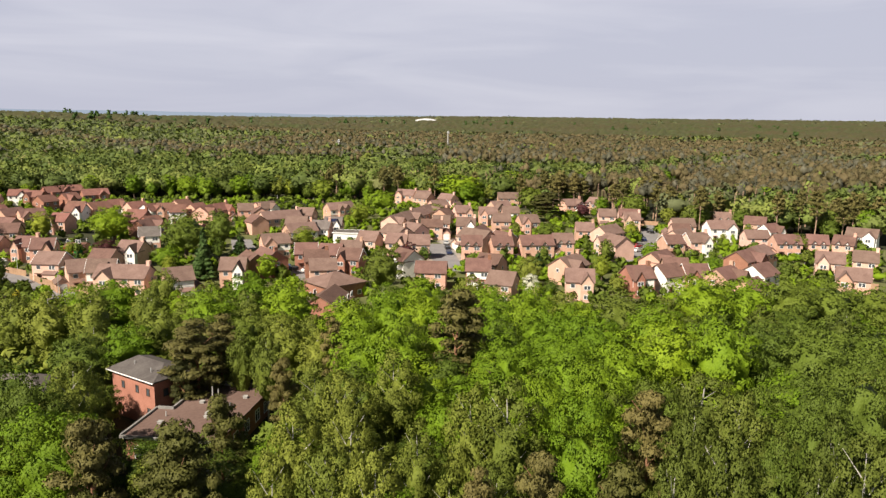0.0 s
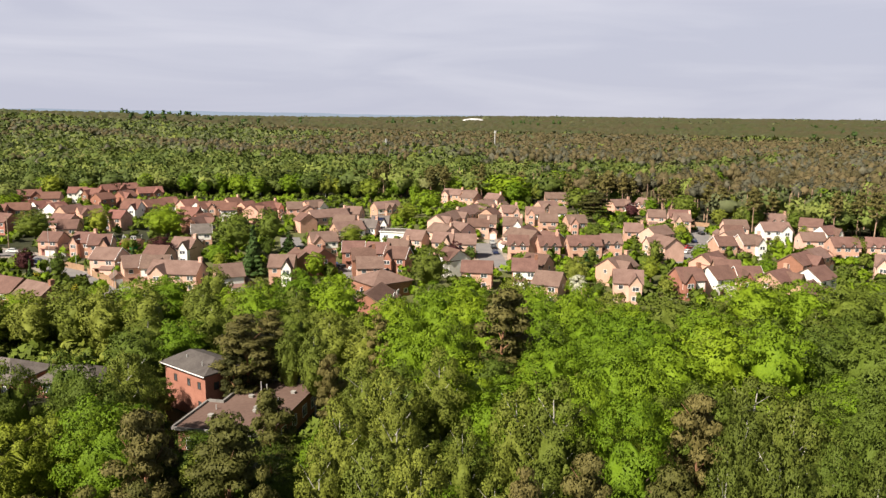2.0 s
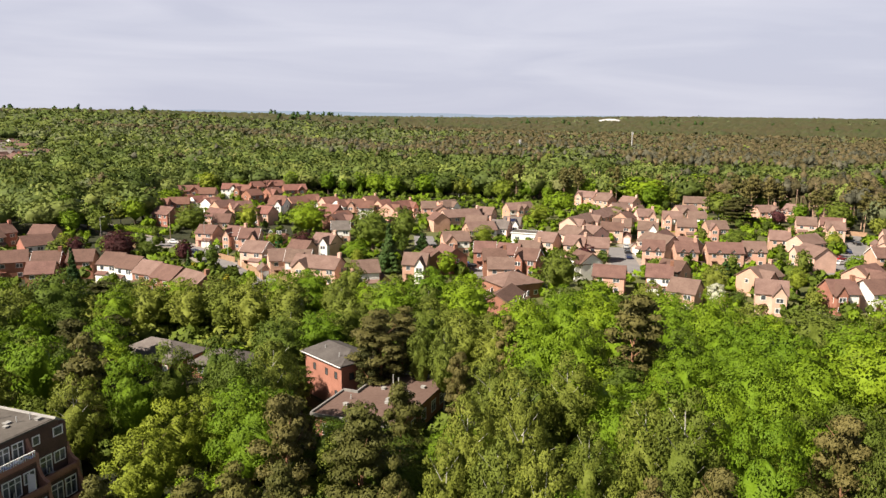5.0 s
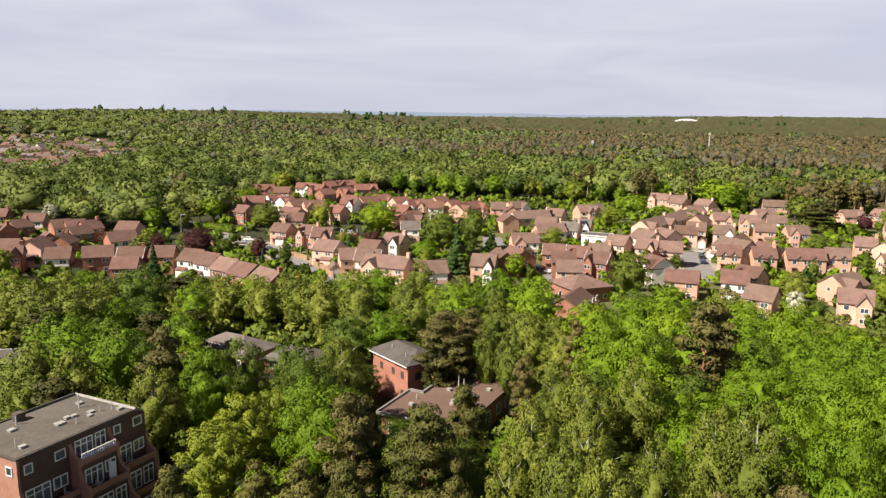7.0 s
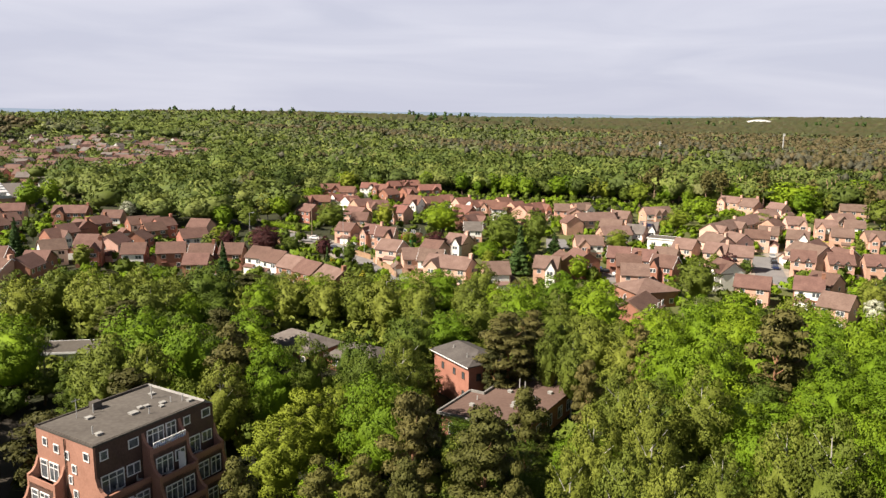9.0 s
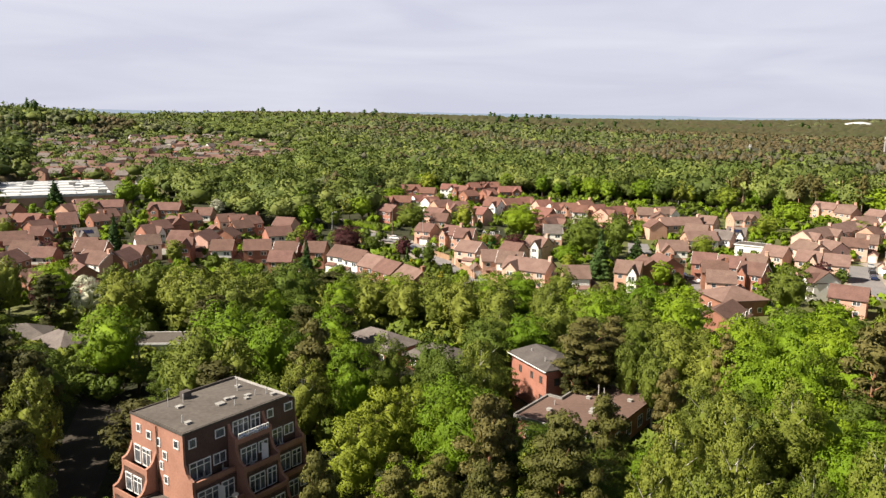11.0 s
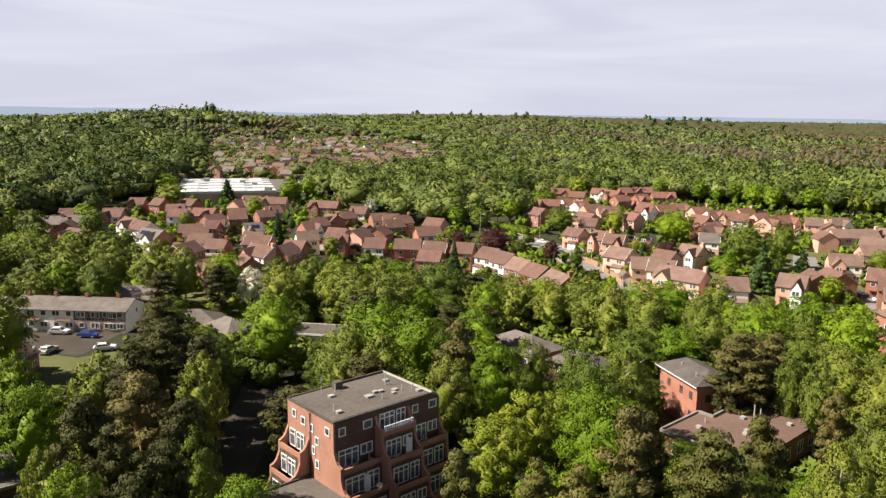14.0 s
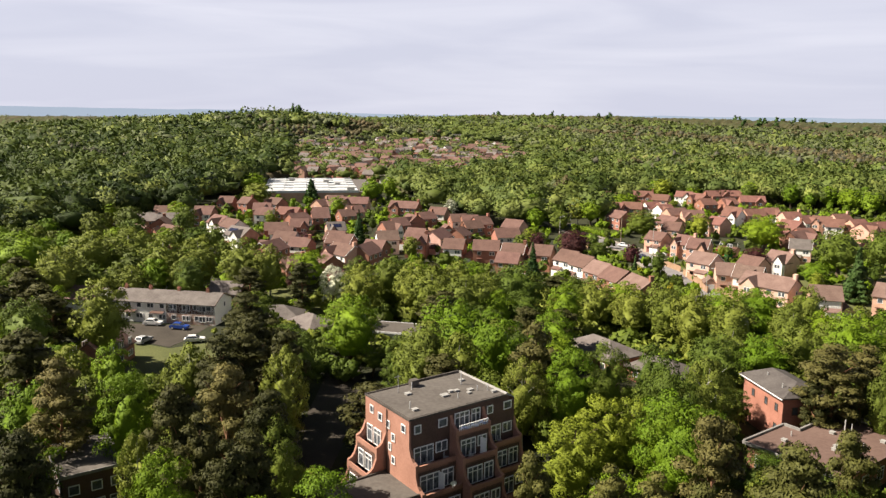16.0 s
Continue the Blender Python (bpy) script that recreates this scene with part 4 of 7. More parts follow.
def side_trees():
    """Trees that close in round the houses at the western end of the estate."""
    for k in range(420):
        a = rng.uniform(-62, -43)
        d = math.sqrt(rng.uniform(185 ** 2, 335 ** 2))
        x, y = polar(a, d)
        if free(x, y, 1.5) and clear_of_trees(x, y, 2.6):
            h = rng.uniform(7, 13)
            tree(str(rng.choice(["oak", "dark", "birch", "dbirch"])), x, y, h, h * rng.uniform(0.32, 0.44), 0, "garden trees")


def canopy(d0, d1, lo=-60, hi=55):
    """The closed tops of the woods: a low understorey between the nearer crowns that rises into the treetops far off."""
    grow, n = 1.0115, 640
    rows = int(math.log(d1 / d0) / math.log(grow))
    az = np.radians(np.linspace(lo, hi, n))
    v = np.empty((rows, n, 3))
    for k in range(rows):
        ring = d0 * grow ** k
        d = ring * (1 + rng.uniform(-0.004, 0.004, n))
        v[k, :, 0], v[k, :, 1] = d * np.sin(az), d * np.cos(az)
        far = smooth(1350, 1600, ring)
        swell = 1.2 + 3.4 * far + 2.0 * smooth(1300, 2600, ring)
        for i in range(n):
            x, y = v[k, i, :2]
            deg = math.degrees(az[i])
            level = 6.5 + 4.5 * far + 3.0 * far * noise.noise((x / 80, y / 80, 5.0)) + (1.0 + far) * noise.noise((x / 22, y / 22, 2.0)) + rng.uniform(-1.0, 1.0) * swell
            if ring < 1000:
                cleared = ring < table(FAR_EDGE, deg) + 16 or (-38 < deg < -18.5 and 480 < ring < 960) or (11 < deg < 24 and 590 < ring < 690)
                if cleared:
                    level = -1.0
            v[k, i, 2] = land(x, y) + level
    v[0, :, 2] -= 6
    f = []
    i = np.arange(n - 1)
    for k in range(rows - 1):
        a, b = k * n + i, (k + 1) * n + i
        f.append(np.stack([a, a + 1, b + 1], 1))
        f.append(np.stack([a, b + 1, b], 1))
    me = tri_mesh("far_woods", v.reshape(-1, 3), np.concatenate(f), FAR_CANOPY)
    me.polygons.foreach_set("use_smooth", np.ones(len(me.polygons), dtype=bool))
    if me.polygons[0].normal.z < 0:
        me.flip_normals()
    tagged(new("far_woods", me), "mixed green and brown treetops running to the horizon", "woods", kind="stuff")


def west_pines():
    """Tall unseen pines added to carry the wood west and shade its edge."""
    for k in range(90):
        a, d = rng.uniform(-88, -61), rng.uniform(46, 112)
        x, y = polar(a, d)
        if free(x, y, 3) and clear_of_trees(x, y, 4.4):
            tree("gpine", x, y, rng.uniform(17, 21), rng.uniform(4.0, 5.0), 1, "trees of the wood")

# ---------------------------------------------------------------- the estate
house(124.8, 369.8, -47, 10.4, 7.4, "pink", "tan", chimney=True, wing=-1)
house(128.2, 353.5, -56, 8.5, 7.4, "pink", "tan", garage=1)
house(88.1, 276.4, 44, 9.1, 7.4, "buff", "tan", wing=-1)
house(95.5, 284.7, 42, 9.2, 7.4, "buff", "tan", chimney=True, wing=1)
house(103.2, 294.1, 43, 9.0, 7.4, "buff", "tan", garage=-1)
house(110.8, 302.8, 42, 9.1, 7.4, "buff", "tan", wing=1, wall2="white")
house(80.1, 249.3, -70, 10.1, 7.4, "buff", "tan", chimney=True)
house(74.5, 321.4, 13, 6.5, 7.4, "pink", "tan", wing=1)
house(79.6, 323.8, 25, 7.9, 7.4, "pink", "tan", wing=-1)
house(47.8, 300.3, 17, 16.0, 7.4, "buff", "tan", chimney=True)
house(60.0, 306.9, -30, 6.7, 7.4, "pink", "tan", wing=-1)
house(49.0, 263.8, 14, 10.5, 7.4, "pink", "tan")
house(57.8, 268.2, -27, 6.5, 7.4, "pink", "grey", chimney=True, wing=-1)
house(64.0, 276.2, -21, 6.5, 7.4, "pink", "grey", solar=True, wing=1, wall2="white")
house(67.3, 238.5, -37, 6.5, 7.4, "buff", "tan")
house(74.7, 231.4, -29, 6.5, 7.4, "buff", "tan", chimney=True, wing=1)
house(80.5, 226.6, -21, 6.5, 7.4, "buff", "tan", garage=-1)
house(68.0, 202.4, -73, 6.8, 7.4, "white", "brown", wing=1, wall2="white")
house(36.8, 242.3, 3, 8.5, 7.4, "pink", "tan", chimney=True, wing=-1)
house(43.0, 221.6, -15, 6.5, 7.4, "red", "brown", garage=1)
house(49.7, 217.8, -27, 6.5, 7.4, "red", "brown", wing=-1)
house(43.3, 209.3, -9, 6.5, 7.4, "red", "brown", chimney=True)
house(53.4, 208.8, -32, 6.5, 7.4, "red", "brown", wing=-1)
house(25.7, 210.5, -78, 8.5, 7.4, "red", "brown", wing=1)
house(30.8, 214.5, -72, 8.9, 7.4, "red", "brown", chimney=True)
house(20.2, 204.4, -16, 6.7, 7.4, "pink", "tan", wing=1, wall2="white")
house(104.7, 269.3, -22, 6.5, 7.4, "buff", "tan")
house(125.2, 297.3, -7, 7.1, 7.4, "buff", "tan", chimney=True, wing=1)
house(133.6, 289.3, -20, 7.7, 7.4, "pink", "tan", wing=-1)
house(169.5, 342.8, -20, 10.4, 7.4, "pink", "tan")
house(148.4, 309.0, 8, 9.1, 7.4, "sand", "tan", wing=-1)
house(129.4, 267.5, -20, 7.2, 7.4, "pink", "tan", garage=1)
house(138.2, 261.9, -8, 7.4, 7.4, "pink", "tan", wing=-1)
house(111.5, 260.9, -25, 7.0, 7.4, "buff", "tan", chimney=True, wing=1, wall2="white")
house(103.2, 232.0, -67, 11.8, 7.4, "buff", "tan", garage=-1)
house(96.2, 220.4, -23, 6.5, 7.4, "pink", "brown", dormers=2)
house(105.1, 217.1, -13, 6.5, 7.4, "pink", "brown", chimney=True, dormers=2)
house(116.4, 214.6, -14, 10.3, 7.4, "pink", "brown", dormers=2, garage=1)
house(126.8, 215.6, -18, 6.5, 7.4, "pink", "tan", dormers=2)
house(81.9, 182.9, -25, 6.6, 7.4, "red", "brown", chimney=True)
house(88.2, 188.3, -50, 6.5, 7.4, "pink", "brown", wing=-1)
house(80.9, 165.7, -42, 6.5, 7.4, "pink", "tan")
house(108.0, 179.5, 27, 9.4, 7.4, "pink", "tan", chimney=True, wing=-1)
house(100.9, 162.4, -29, 7.0, 7.4, "buff", "tan", wing=1)
house(200.4, 308.7, -65, 8.4, 7.4, "pink", "tan", dormers=2)
house(185.3, 307.6, 1, 9.4, 7.4, "pink", "tan", chimney=True, wing=1, wall2="white")
house(179.4, 268.9, -27, 7.2, 7.4, "buff", "tan", garage=-1)
house(205.1, 288.5, 1, 8.4, 7.4, "pink", "tan", wing=1)
house(183.3, 256.9, -28, 6.5, 7.4, "buff", "tan", chimney=True, wing=-1)
house(152.5, 227.8, 20, 9.9, 7.4, "buff", "tan", garage=1)
house(141.9, 207.0, -87, 9.8, 7.4, "buff", "tan", wing=-1)
house(148.2, 236.2, -26, 6.5, 7.4, "pink", "tan", chimney=True)
house(191.2, 235.1, -21, 8.6, 7.4, "buff", "tan", dormers=2, garage=-1)
house(219.9, 261.5, -19, 7.7, 7.4, "pink", "tan", dormers=2)
house(219.8, 246.1, -24, 7.6, 7.4, "pink", "tan", chimney=True, dormers=2)
house(201.3, 225.9, -15, 10.5, 7.4, "white", "tan", wing=1)
house(170.7, 211.2, 22, 9.1, 7.4, "buff", "tan")
house(171.4, 203.4, -9, 7.5, 7.4, "buff", "tan", chimney=True, wing=1, wall2="white")
house(136.8, 177.9, 24, 9.1, 7.4, "pink", "brown", wing=-1)
house(134.4, 167.5, -28, 6.5, 7.4, "pink", "brown")
house(117.7, 161.4, -9, 6.5, 7.4, "red", "brown", chimney=True, wing=-1)
house(126.4, 160.8, 5, 6.5, 7.4, "white", "brown", garage=1)
house(133.6, 158.5, -17, 6.5, 7.4, "red", "brown", wing=-1)
house(138.4, 152.8, 21, 8.6, 7.4, "pink", "brown", chimney=True, wing=1)
house(198.5, 191.2, -21, 8.5, 7.4, "pink", "brown", dormers=2, garage=-1)
house(208.4, 187.5, -36, 6.5, 7.4, "pink", "brown", dormers=2)
house(216.2, 183.1, -58, 6.7, 7.4, "pink", "brown", chimney=True, dormers=2)
house(237.2, 193.8, -58, 9.9, 7.4, "white", "tan", wing=1)
house(184.6, 160.9, -45, 7.4, 7.4, "buff", "tan", wing=-1)
house(196.4, 158.8, -49, 6.5, 7.4, "buff", "tan", chimney=True)
house(170.5, 141.0, -48, 7.9, 7.4, "pink", "tan", wing=-1)
house(151.1, 153.5, 16, 7.4, 7.4, "white", "brown")
house(-105.3, 382.3, 42, 11.2, 7.4, "red", "red", chimney=True, wing=-1)
house(-95.7, 390.1, 37, 12.6, 7.4, "red", "red", wing=1, wall2="white")
house(-87.0, 397.9, -6, 6.5, 7.4, "white", "red")
house(-78.9, 405.0, 9, 10.5, 7.4, "red", "red", chimney=True, wing=1)
house(-66.9, 392.0, -6, 7.8, 7.4, "pink", "red", garage=-1)
house(-59.0, 415.4, -6, 8.3, 7.4, "white", "red", wing=1, wall2="white")
house(-50.1, 406.8, -32, 7.9, 7.4, "red", "red", chimney=True, wing=-1)
house(-46.9, 426.9, 37, 6.8, 7.4, "red", "red", garage=1)
house(-37.3, 433.8, 17, 12.3, 7.4, "red", "red", wing=-1)
house(-44.1, 383.7, 44, 8.2, 7.4, "red", "red", chimney=True)
house(-35.1, 391.9, 45, 7.8, 7.4, "red", "red", wing=-1)
house(-25.2, 410.0, 16, 11.8, 7.4, "red", "red", wing=1)
house(-72.5, 348.8, 6, 9.1, 7.4, "red", "red", chimney=True)
house(-78.7, 343.7, -7, 6.7, 7.4, "red", "red", wing=1, wall2="white")
house(-70.4, 314.2, -35, 8.6, 7.4, "red", "brown")
house(-65.0, 354.6, 43, 6.8, 7.4, "white", "red", wing=1)
house(-57.8, 346.4, 51, 7.6, 7.4, "white", "red", wing=-1)
house(-51.1, 335.9, 42, 9.1, 7.4, "pink", "brown")
house(-43.6, 332.4, 24, 8.9, 7.4, "pink", "brown", chimney=True, wing=-1)
house(-44.7, 290.2, -8, 6.5, 7.4, "pink", "brown", garage=1)
house(-31.0, 314.5, -28, 6.5, 7.4, "pink", "red", wing=-1)
house(-28.1, 343.6, -22, 7.7, 7.4, "white", "red", wing=1, wall2="white")
house(-20.7, 350.5, 36, 9.2, 7.4, "pink", "red", garage=-1)
house(-14.1, 358.3, 29, 6.5, 7.4, "white", "red", wing=1)
house(-5.7, 347.7, 34, 8.0, 7.4, "pink", "red", chimney=True)
house(-0.5, 336.8, 50, 6.5, 7.4, "white", "red", wing=1, wall2="white")
house(6.1, 338.5, -7, 7.2, 7.4, "pink", "red", wing=-1)
house(13.0, 350.9, 39, 7.6, 7.4, "pink", "red", chimney=True)
house(-4.7, 306.6, -32, 6.5, 7.4, "pink", "red", wing=-1)
house(-0.1, 297.2, 38, 6.5, 7.4, "red", "red")
house(-35.0, 258.3, -23, 6.5, 7.4, "pink", "brown", chimney=True, wing=-1)
house(-30.2, 252.9, -8, 6.5, 7.4, "pink", "brown", wing=1)
house(-25.4, 227.4, -26, 7.4, 7.4, "buff", "tan")
house(-5.2, 241.0, -29, 7.2, 7.4, "buff", "tan", chimney=True, wing=1, wall2="white")
house(-17.7, 213.6, 12, 6.5, 7.4, "sand", "tan", garage=-1)
house(-12.2, 211.8, -9, 6.9, 7.4, "sand", "tan", wing=1)
house(-6.6, 202.6, -25, 13.1, 7.4, "buff", "tan", chimney=True, wing=-1)
house(5.6, 195.1, 9, 6.5, 7.4, "pink", "tan", garage=1)
house(-245.1, 271.3, 20, 6.8, 7.4, "red", "brown", wing=-1)
house(-234.8, 273.5, -7, 6.5, 7.4, "red", "brown", chimney=True)
house(-221.7, 278.2, -5, 6.9, 7.4, "red", "brown", wing=-1)
house(-214.5, 259.2, 32, 7.5, 7.4, "pink", "brown", wing=1, wall2="white")
house(-203.2, 247.0, 19, 7.1, 7.4, "white", "brown")
house(-195.1, 253.1, 9, 9.3, 7.4, "red", "red", wing=1)
house(-183.9, 259.0, 44, 6.5, 7.4, "red", "brown")
house(-200.8, 284.2, 79, 7.2, 7.4, "pink", "brown", chimney=True, wing=1, wall2="white")
house(-192.5, 299.8, 20, 12.8, 7.4, "pink", "brown", wing=-1)
house(-175.3, 271.7, 57, 7.0, 7.4, "pink", "brown")
house(-164.2, 297.3, 7, 13.3, 7.4, "red", "brown", chimney=True, wing=-1)
house(-141.0, 285.1, 6, 7.6, 7.4, "pink", "brown", garage=1)
house(-224.8, 235.5, 19, 6.9, 7.4, "red", "brown", wing=-1)
house(-201.8, 219.2, -18, 9.2, 7.4, "white", "brown", wing=1)
house(-190.9, 213.8, -19, 9.2, 7.4, "white", "brown", garage=-1)
house(-175.3, 200.0, -12, 10.0, 7.4, "red", "grey", solar=True, wing=1, wall2="white")
house(-180.8, 239.3, 73, 8.6, 7.4, "red", "brown", chimney=True)
house(-170.3, 226.4, 35, 6.6, 7.4, "red", "brown", wing=1)
house(-154.0, 226.1, 45, 6.7, 7.4, "pink", "grey", solar=True, wing=-1)
house(-155.2, 199.1, 10, 7.3, 7.4, "white", "brown")
house(-148.5, 182.0, -87, 9.9, 7.4, "red", "brown", wing=-1)
house(-136.9, 204.1, 11, 8.4, 7.4, "red", "brown")
house(-125.1, 188.2, -19, 10.1, 7.4, "pink", "brown", chimney=True, wing=-1)
house(-120.2, 191.8, -86, 9.1, 7.4, "red", "brown", wing=1, wall2="white")
house(-127.1, 217.2, 40, 7.2, 7.4, "white", "tan")
house(-115.4, 216.9, 18, 6.8, 7.4, "red", "brown", chimney=True, wing=1)
house(-114.0, 228.9, 89, 9.0, 7.4, "buff", "brown", garage=-1)
house(-138.0, 238.0, 58, 6.5, 7.4, "red", "brown", wing=1, wall2="white")
house(-126.4, 164.3, 50, 6.5, 7.4, "red", "brown", chimney=True, wing=-1)
house(-100.1, 213.7, 13, 6.5, 7.4, "red", "brown", garage=1)
house(-90.1, 216.2, 18, 8.0, 7.4, "red", "brown")
house(-80.1, 214.8, 6, 7.0, 7.4, "red", "brown", chimney=True)
house(-71.7, 216.5, 4, 6.5, 7.4, "red", "brown", garage=-1)
house(-61.3, 211.2, -25, 6.5, 7.4, "white", "brown")
house(-55.0, 205.7, -35, 6.5, 7.4, "white", "brown")
house(-48.6, 198.1, -36, 7.0, 7.4, "red", "tan", garage=1)
house(-42.4, 191.6, -42, 8.1, 7.4, "red", "brown")
house(-35.1, 183.9, -49, 9.3, 7.4, "red", "tan", chimney=True)
house(-124.7, 269.3, 41, 6.5, 7.4, "red", "brown", garage=-1)
house(-119.4, 268.7, 38, 6.5, 7.4, "red", "brown")
house(-113.7, 267.1, 50, 6.5, 7.4, "red", "brown", chimney=True)
house(-99.1, 265.3, -9, 7.6, 7.4, "pink", "brown", garage=1)
house(-93.9, 243.1, 39, 8.7, 7.4, "red", "brown")
house(-301.7, 235.7, 40, 12.5, 7.4, "pink", "brown", chimney=True, wing=1, wall2="white")
house(-274.2, 214.7, 46, 6.5, 7.4, "red", "brown", garage=-1)
house(-276.6, 236.8, 84, 8.8, 7.4, "red", "brown", wing=1)
house(-232.4, 209.4, 29, 11.3, 7.4, "pink", "grey", chimney=True)
house(-222.7, 214.9, 29, 10.9, 7.4, "pink", "grey", wing=1, wall2="white")
house(-198.5, 190.9, -12, 9.4, 7.4, "red", "brown", wing=-1)
house(-242.0, 230.1, 30, 8.1, 7.4, "red", "brown", chimney=True)
house(-259.6, 257.2, 53, 8.2, 7.4, "white", "tan", wing=-1)
house(-227.8, 238.2, 30, 8.2, 7.4, "red", "brown")
house(-381.6, 349.0, 75, 10.9, 7.4, "white", "brown", wing=-1)
house(-48.7, 306.8, -41, 10.5, 7.4, "pink", "brown")
house(-28.8, 354.3, -24, 7.5, 7.4, "white", "red", garage=-1)
house(-93.8, 382.6, 37, 12.2, 7.4, "red", "red", garage=1)
house(-4.6, 318.8, -21, 7.7, 7.4, "red", "red", chimney=True)
house(-1.7, 288.8, 54, 9.7, 7.4, "red", "brown", wing=1)
house(-0.6, 268.8, 0, 6.5, 7.4, "pink", "grey")
house(10.6, 331.1, -1, 6.5, 7.4, "white", "red")
house(18.4, 334.9, 41, 7.2, 7.4, "pink", "red", garage=1)
house(21.5, 325.4, 56, 9.3, 7.4, "pink", "red", wing=-1)
house(27.8, 332.5, 38, 7.4, 7.4, "pink", "red", chimney=True, wing=1)
house(38.0, 328.9, -3, 6.5, 7.4, "pink", "tan", garage=-1)
house(46.6, 333.1, 25, 9.2, 7.4, "pink", "tan", wing=1, wall2="white")
house(-120.6, 199.3, 5, 6.5, 7.4, "red", "brown", wing=-1)
house(-140.0, 247.7, 64, 6.5, 7.4, "red", "brown")
house(-139.5, 258.6, -29, 6.8, 7.4, "red", "brown", chimney=True, wing=1)
house(-121.0, 227.5, 3, 6.5, 7.4, "red", "brown", garage=-1)
house(130.8, 362.3, -5, 7.3, 7.4, "pink", "tan", chimney=True, wing=1, wall2="white")
house(122.2, 319.1, 16, 8.3, 7.4, "pink", "tan", garage=-1)
house(223.8, 231.2, -50, 7.8, 7.4, "sand", "brown")
house(213.4, 213.4, 7, 6.5, 6.5, "white", "brown", wing=1, wall2="white")
house(162.1, 171.3, 20, 8.9, 7.4, "red", "brown", wing=1)
house(107.2, 239.3, 48, 8.4, 7.4, "pink", "brown", garage=1)
for ob in [o for o in scene.objects if o.name.split('.')[0] == "house"]:
    l = ob.children[0].dimensions.x
    for k in range(max(1, round(l / 7))):
        p = ob.matrix_basis @ Vector((l * ((k + 0.5) / max(1, round(l / 7)) - 0.5), 0, 0))
        OPEN.append((p.x, p.y, 5.5))

# ---------------------------------------------------------------- gardens, roads and yards


def sheet(name, pts, z, mat, label, category):
    """A flat patch of ground given by its corners, with a skirt into the soil."""
    s = Shape()
    n = len(pts)
    top = [(x, y, z) for x, y in pts]
    s.f.append(tuple(range(n)))
    s.v.extend(top)
    s.v.extend((x, y, -0.2) for x, y in pts)
    for i in range(n):
        j = (i + 1) % n
        s.f.append((i, j, n + j, n + i))
    return tagged(new(name, s.mesh(name, mat)), label, category, kind="structure")


def ribbon(name, pts, width, z, mat, label, category, offset=0.0):
    """A strip along a line of points, shifted sideways by offset."""
    fine = []
    for (x0, y0), (x1, y1) in zip(pts, pts[1:]):
        for k in range(5):
            fine.append(Vector((x0 + (x1 - x0) * k / 5, y0 + (y1 - y0) * k / 5)))
    fine.append(Vector(pts[-1]))
    for _ in range(6):
        fine = [fine[0]] + [(a + b * 2 + c) / 4 for a, b, c in zip(fine, fine[1:], fine[2:])] + [fine[-1]]
    s = Shape()
    for i, p in enumerate(fine):
        d = (fine[min(i + 1, len(fine) - 1)] - fine[max(i - 1, 0)]).normalized()
        n = Vector((-d.y, d.x))
        for side, zz in ((-1, -0.2), (-1, z), (1, z), (1, -0.2)):
            q = p + n * (offset + side * width / 2)
            s.v.append((q.x, q.y, zz))
    for i in range(len(fine) - 1):
        for k in range(3):
            s.f.append((4 * i + k, 4 * i + k + 1, 4 * i + 4 + k + 1, 4 * i + 4 + k))
    me = s.mesh(name, mat)
    OPEN.extend((p.x, p.y, width / 2) for p in fine)
    return tagged(new(name, me), label, category, kind="structure")


def street(pts, width, label):
    ribbon("road", pts, width, 0.06, ASPHALT, label, "road")
    for side in (-1, 1):
        ribbon("pavement", pts, 1.8, 0.18, PAVING, "raised pale paved footway beside the road", "pavement", side * (width / 2 + 0.9))


edge = [polar(a, table(NEAR_EDGE, a) - 14) for a in range(-54, 55, 4)] + [polar(a, table(FAR_EDGE, a) + 6) for a in range(54, -55, -4)]
sheet("lawn", edge, 0.03, LAWN, "green lawns of the gardens on the estate", "lawn")
street([(-101.7, 321.1), (-87.6, 301.1), (-70.9, 278.4), (-58.7, 268.2), (-49.2, 256.2), (-41.5, 240.3), (-34.3, 226.0), (-26.2, 211.4), (-19.7, 204.9)], 7.5, 'grey asphalt through road with a junction')
street([(95.6, 249.9), (90.2, 231.0), (85.6, 214.6), (81.7, 203.8)], 8.5, 'pale grey asphalt street with parked cars')
street([(200.7, 267.4), (186.0, 247.4), (169.8, 228.1), (157.9, 215.7), (136.2, 194.8)], 6.5, 'grey asphalt close with parked cars')
sheet('yard', [(33.9, 221.0), (45.6, 219.1), (45.8, 209.7), (37.4, 204.1), (33.0, 208.3)], 0.05, ASPHALT, 'grey asphalt parking court', 'yard')
OPEN.append((39.1, 212.4, 3.5))
OPEN.append((36.5, 216.7, 3.5))
OPEN.append((42.4, 215.8, 3.5))
OPEN.append((42.5, 211.1, 3.5))
OPEN.append((38.3, 208.3, 3.5))
OPEN.append((36.1, 210.4, 3.5))
sheet('yard', [(26.8, 280.1), (33.8, 279.1), (33.1, 259.5), (25.0, 258.1)], 0.05, ASPHALT, 'grey asphalt turning head', 'yard')
OPEN.append((29.7, 269.2, 3.5))
OPEN.append((28.2, 274.7, 3.5))
OPEN.append((31.7, 274.2, 3.5))
OPEN.append((31.4, 264.4, 3.5))
OPEN.append((27.3, 263.7, 3.5))
sheet('yard', [(96.7, 255.2), (112.8, 264.3), (109.6, 253.2), (97.8, 244.4)], 0.05, PAVING, 'paved pale drive between houses', 'paving')
OPEN.append((104.2, 254.3, 3.5))
OPEN.append((100.5, 254.7, 3.5))
OPEN.append((108.5, 259.3, 3.5))
OPEN.append((106.9, 253.7, 3.5))
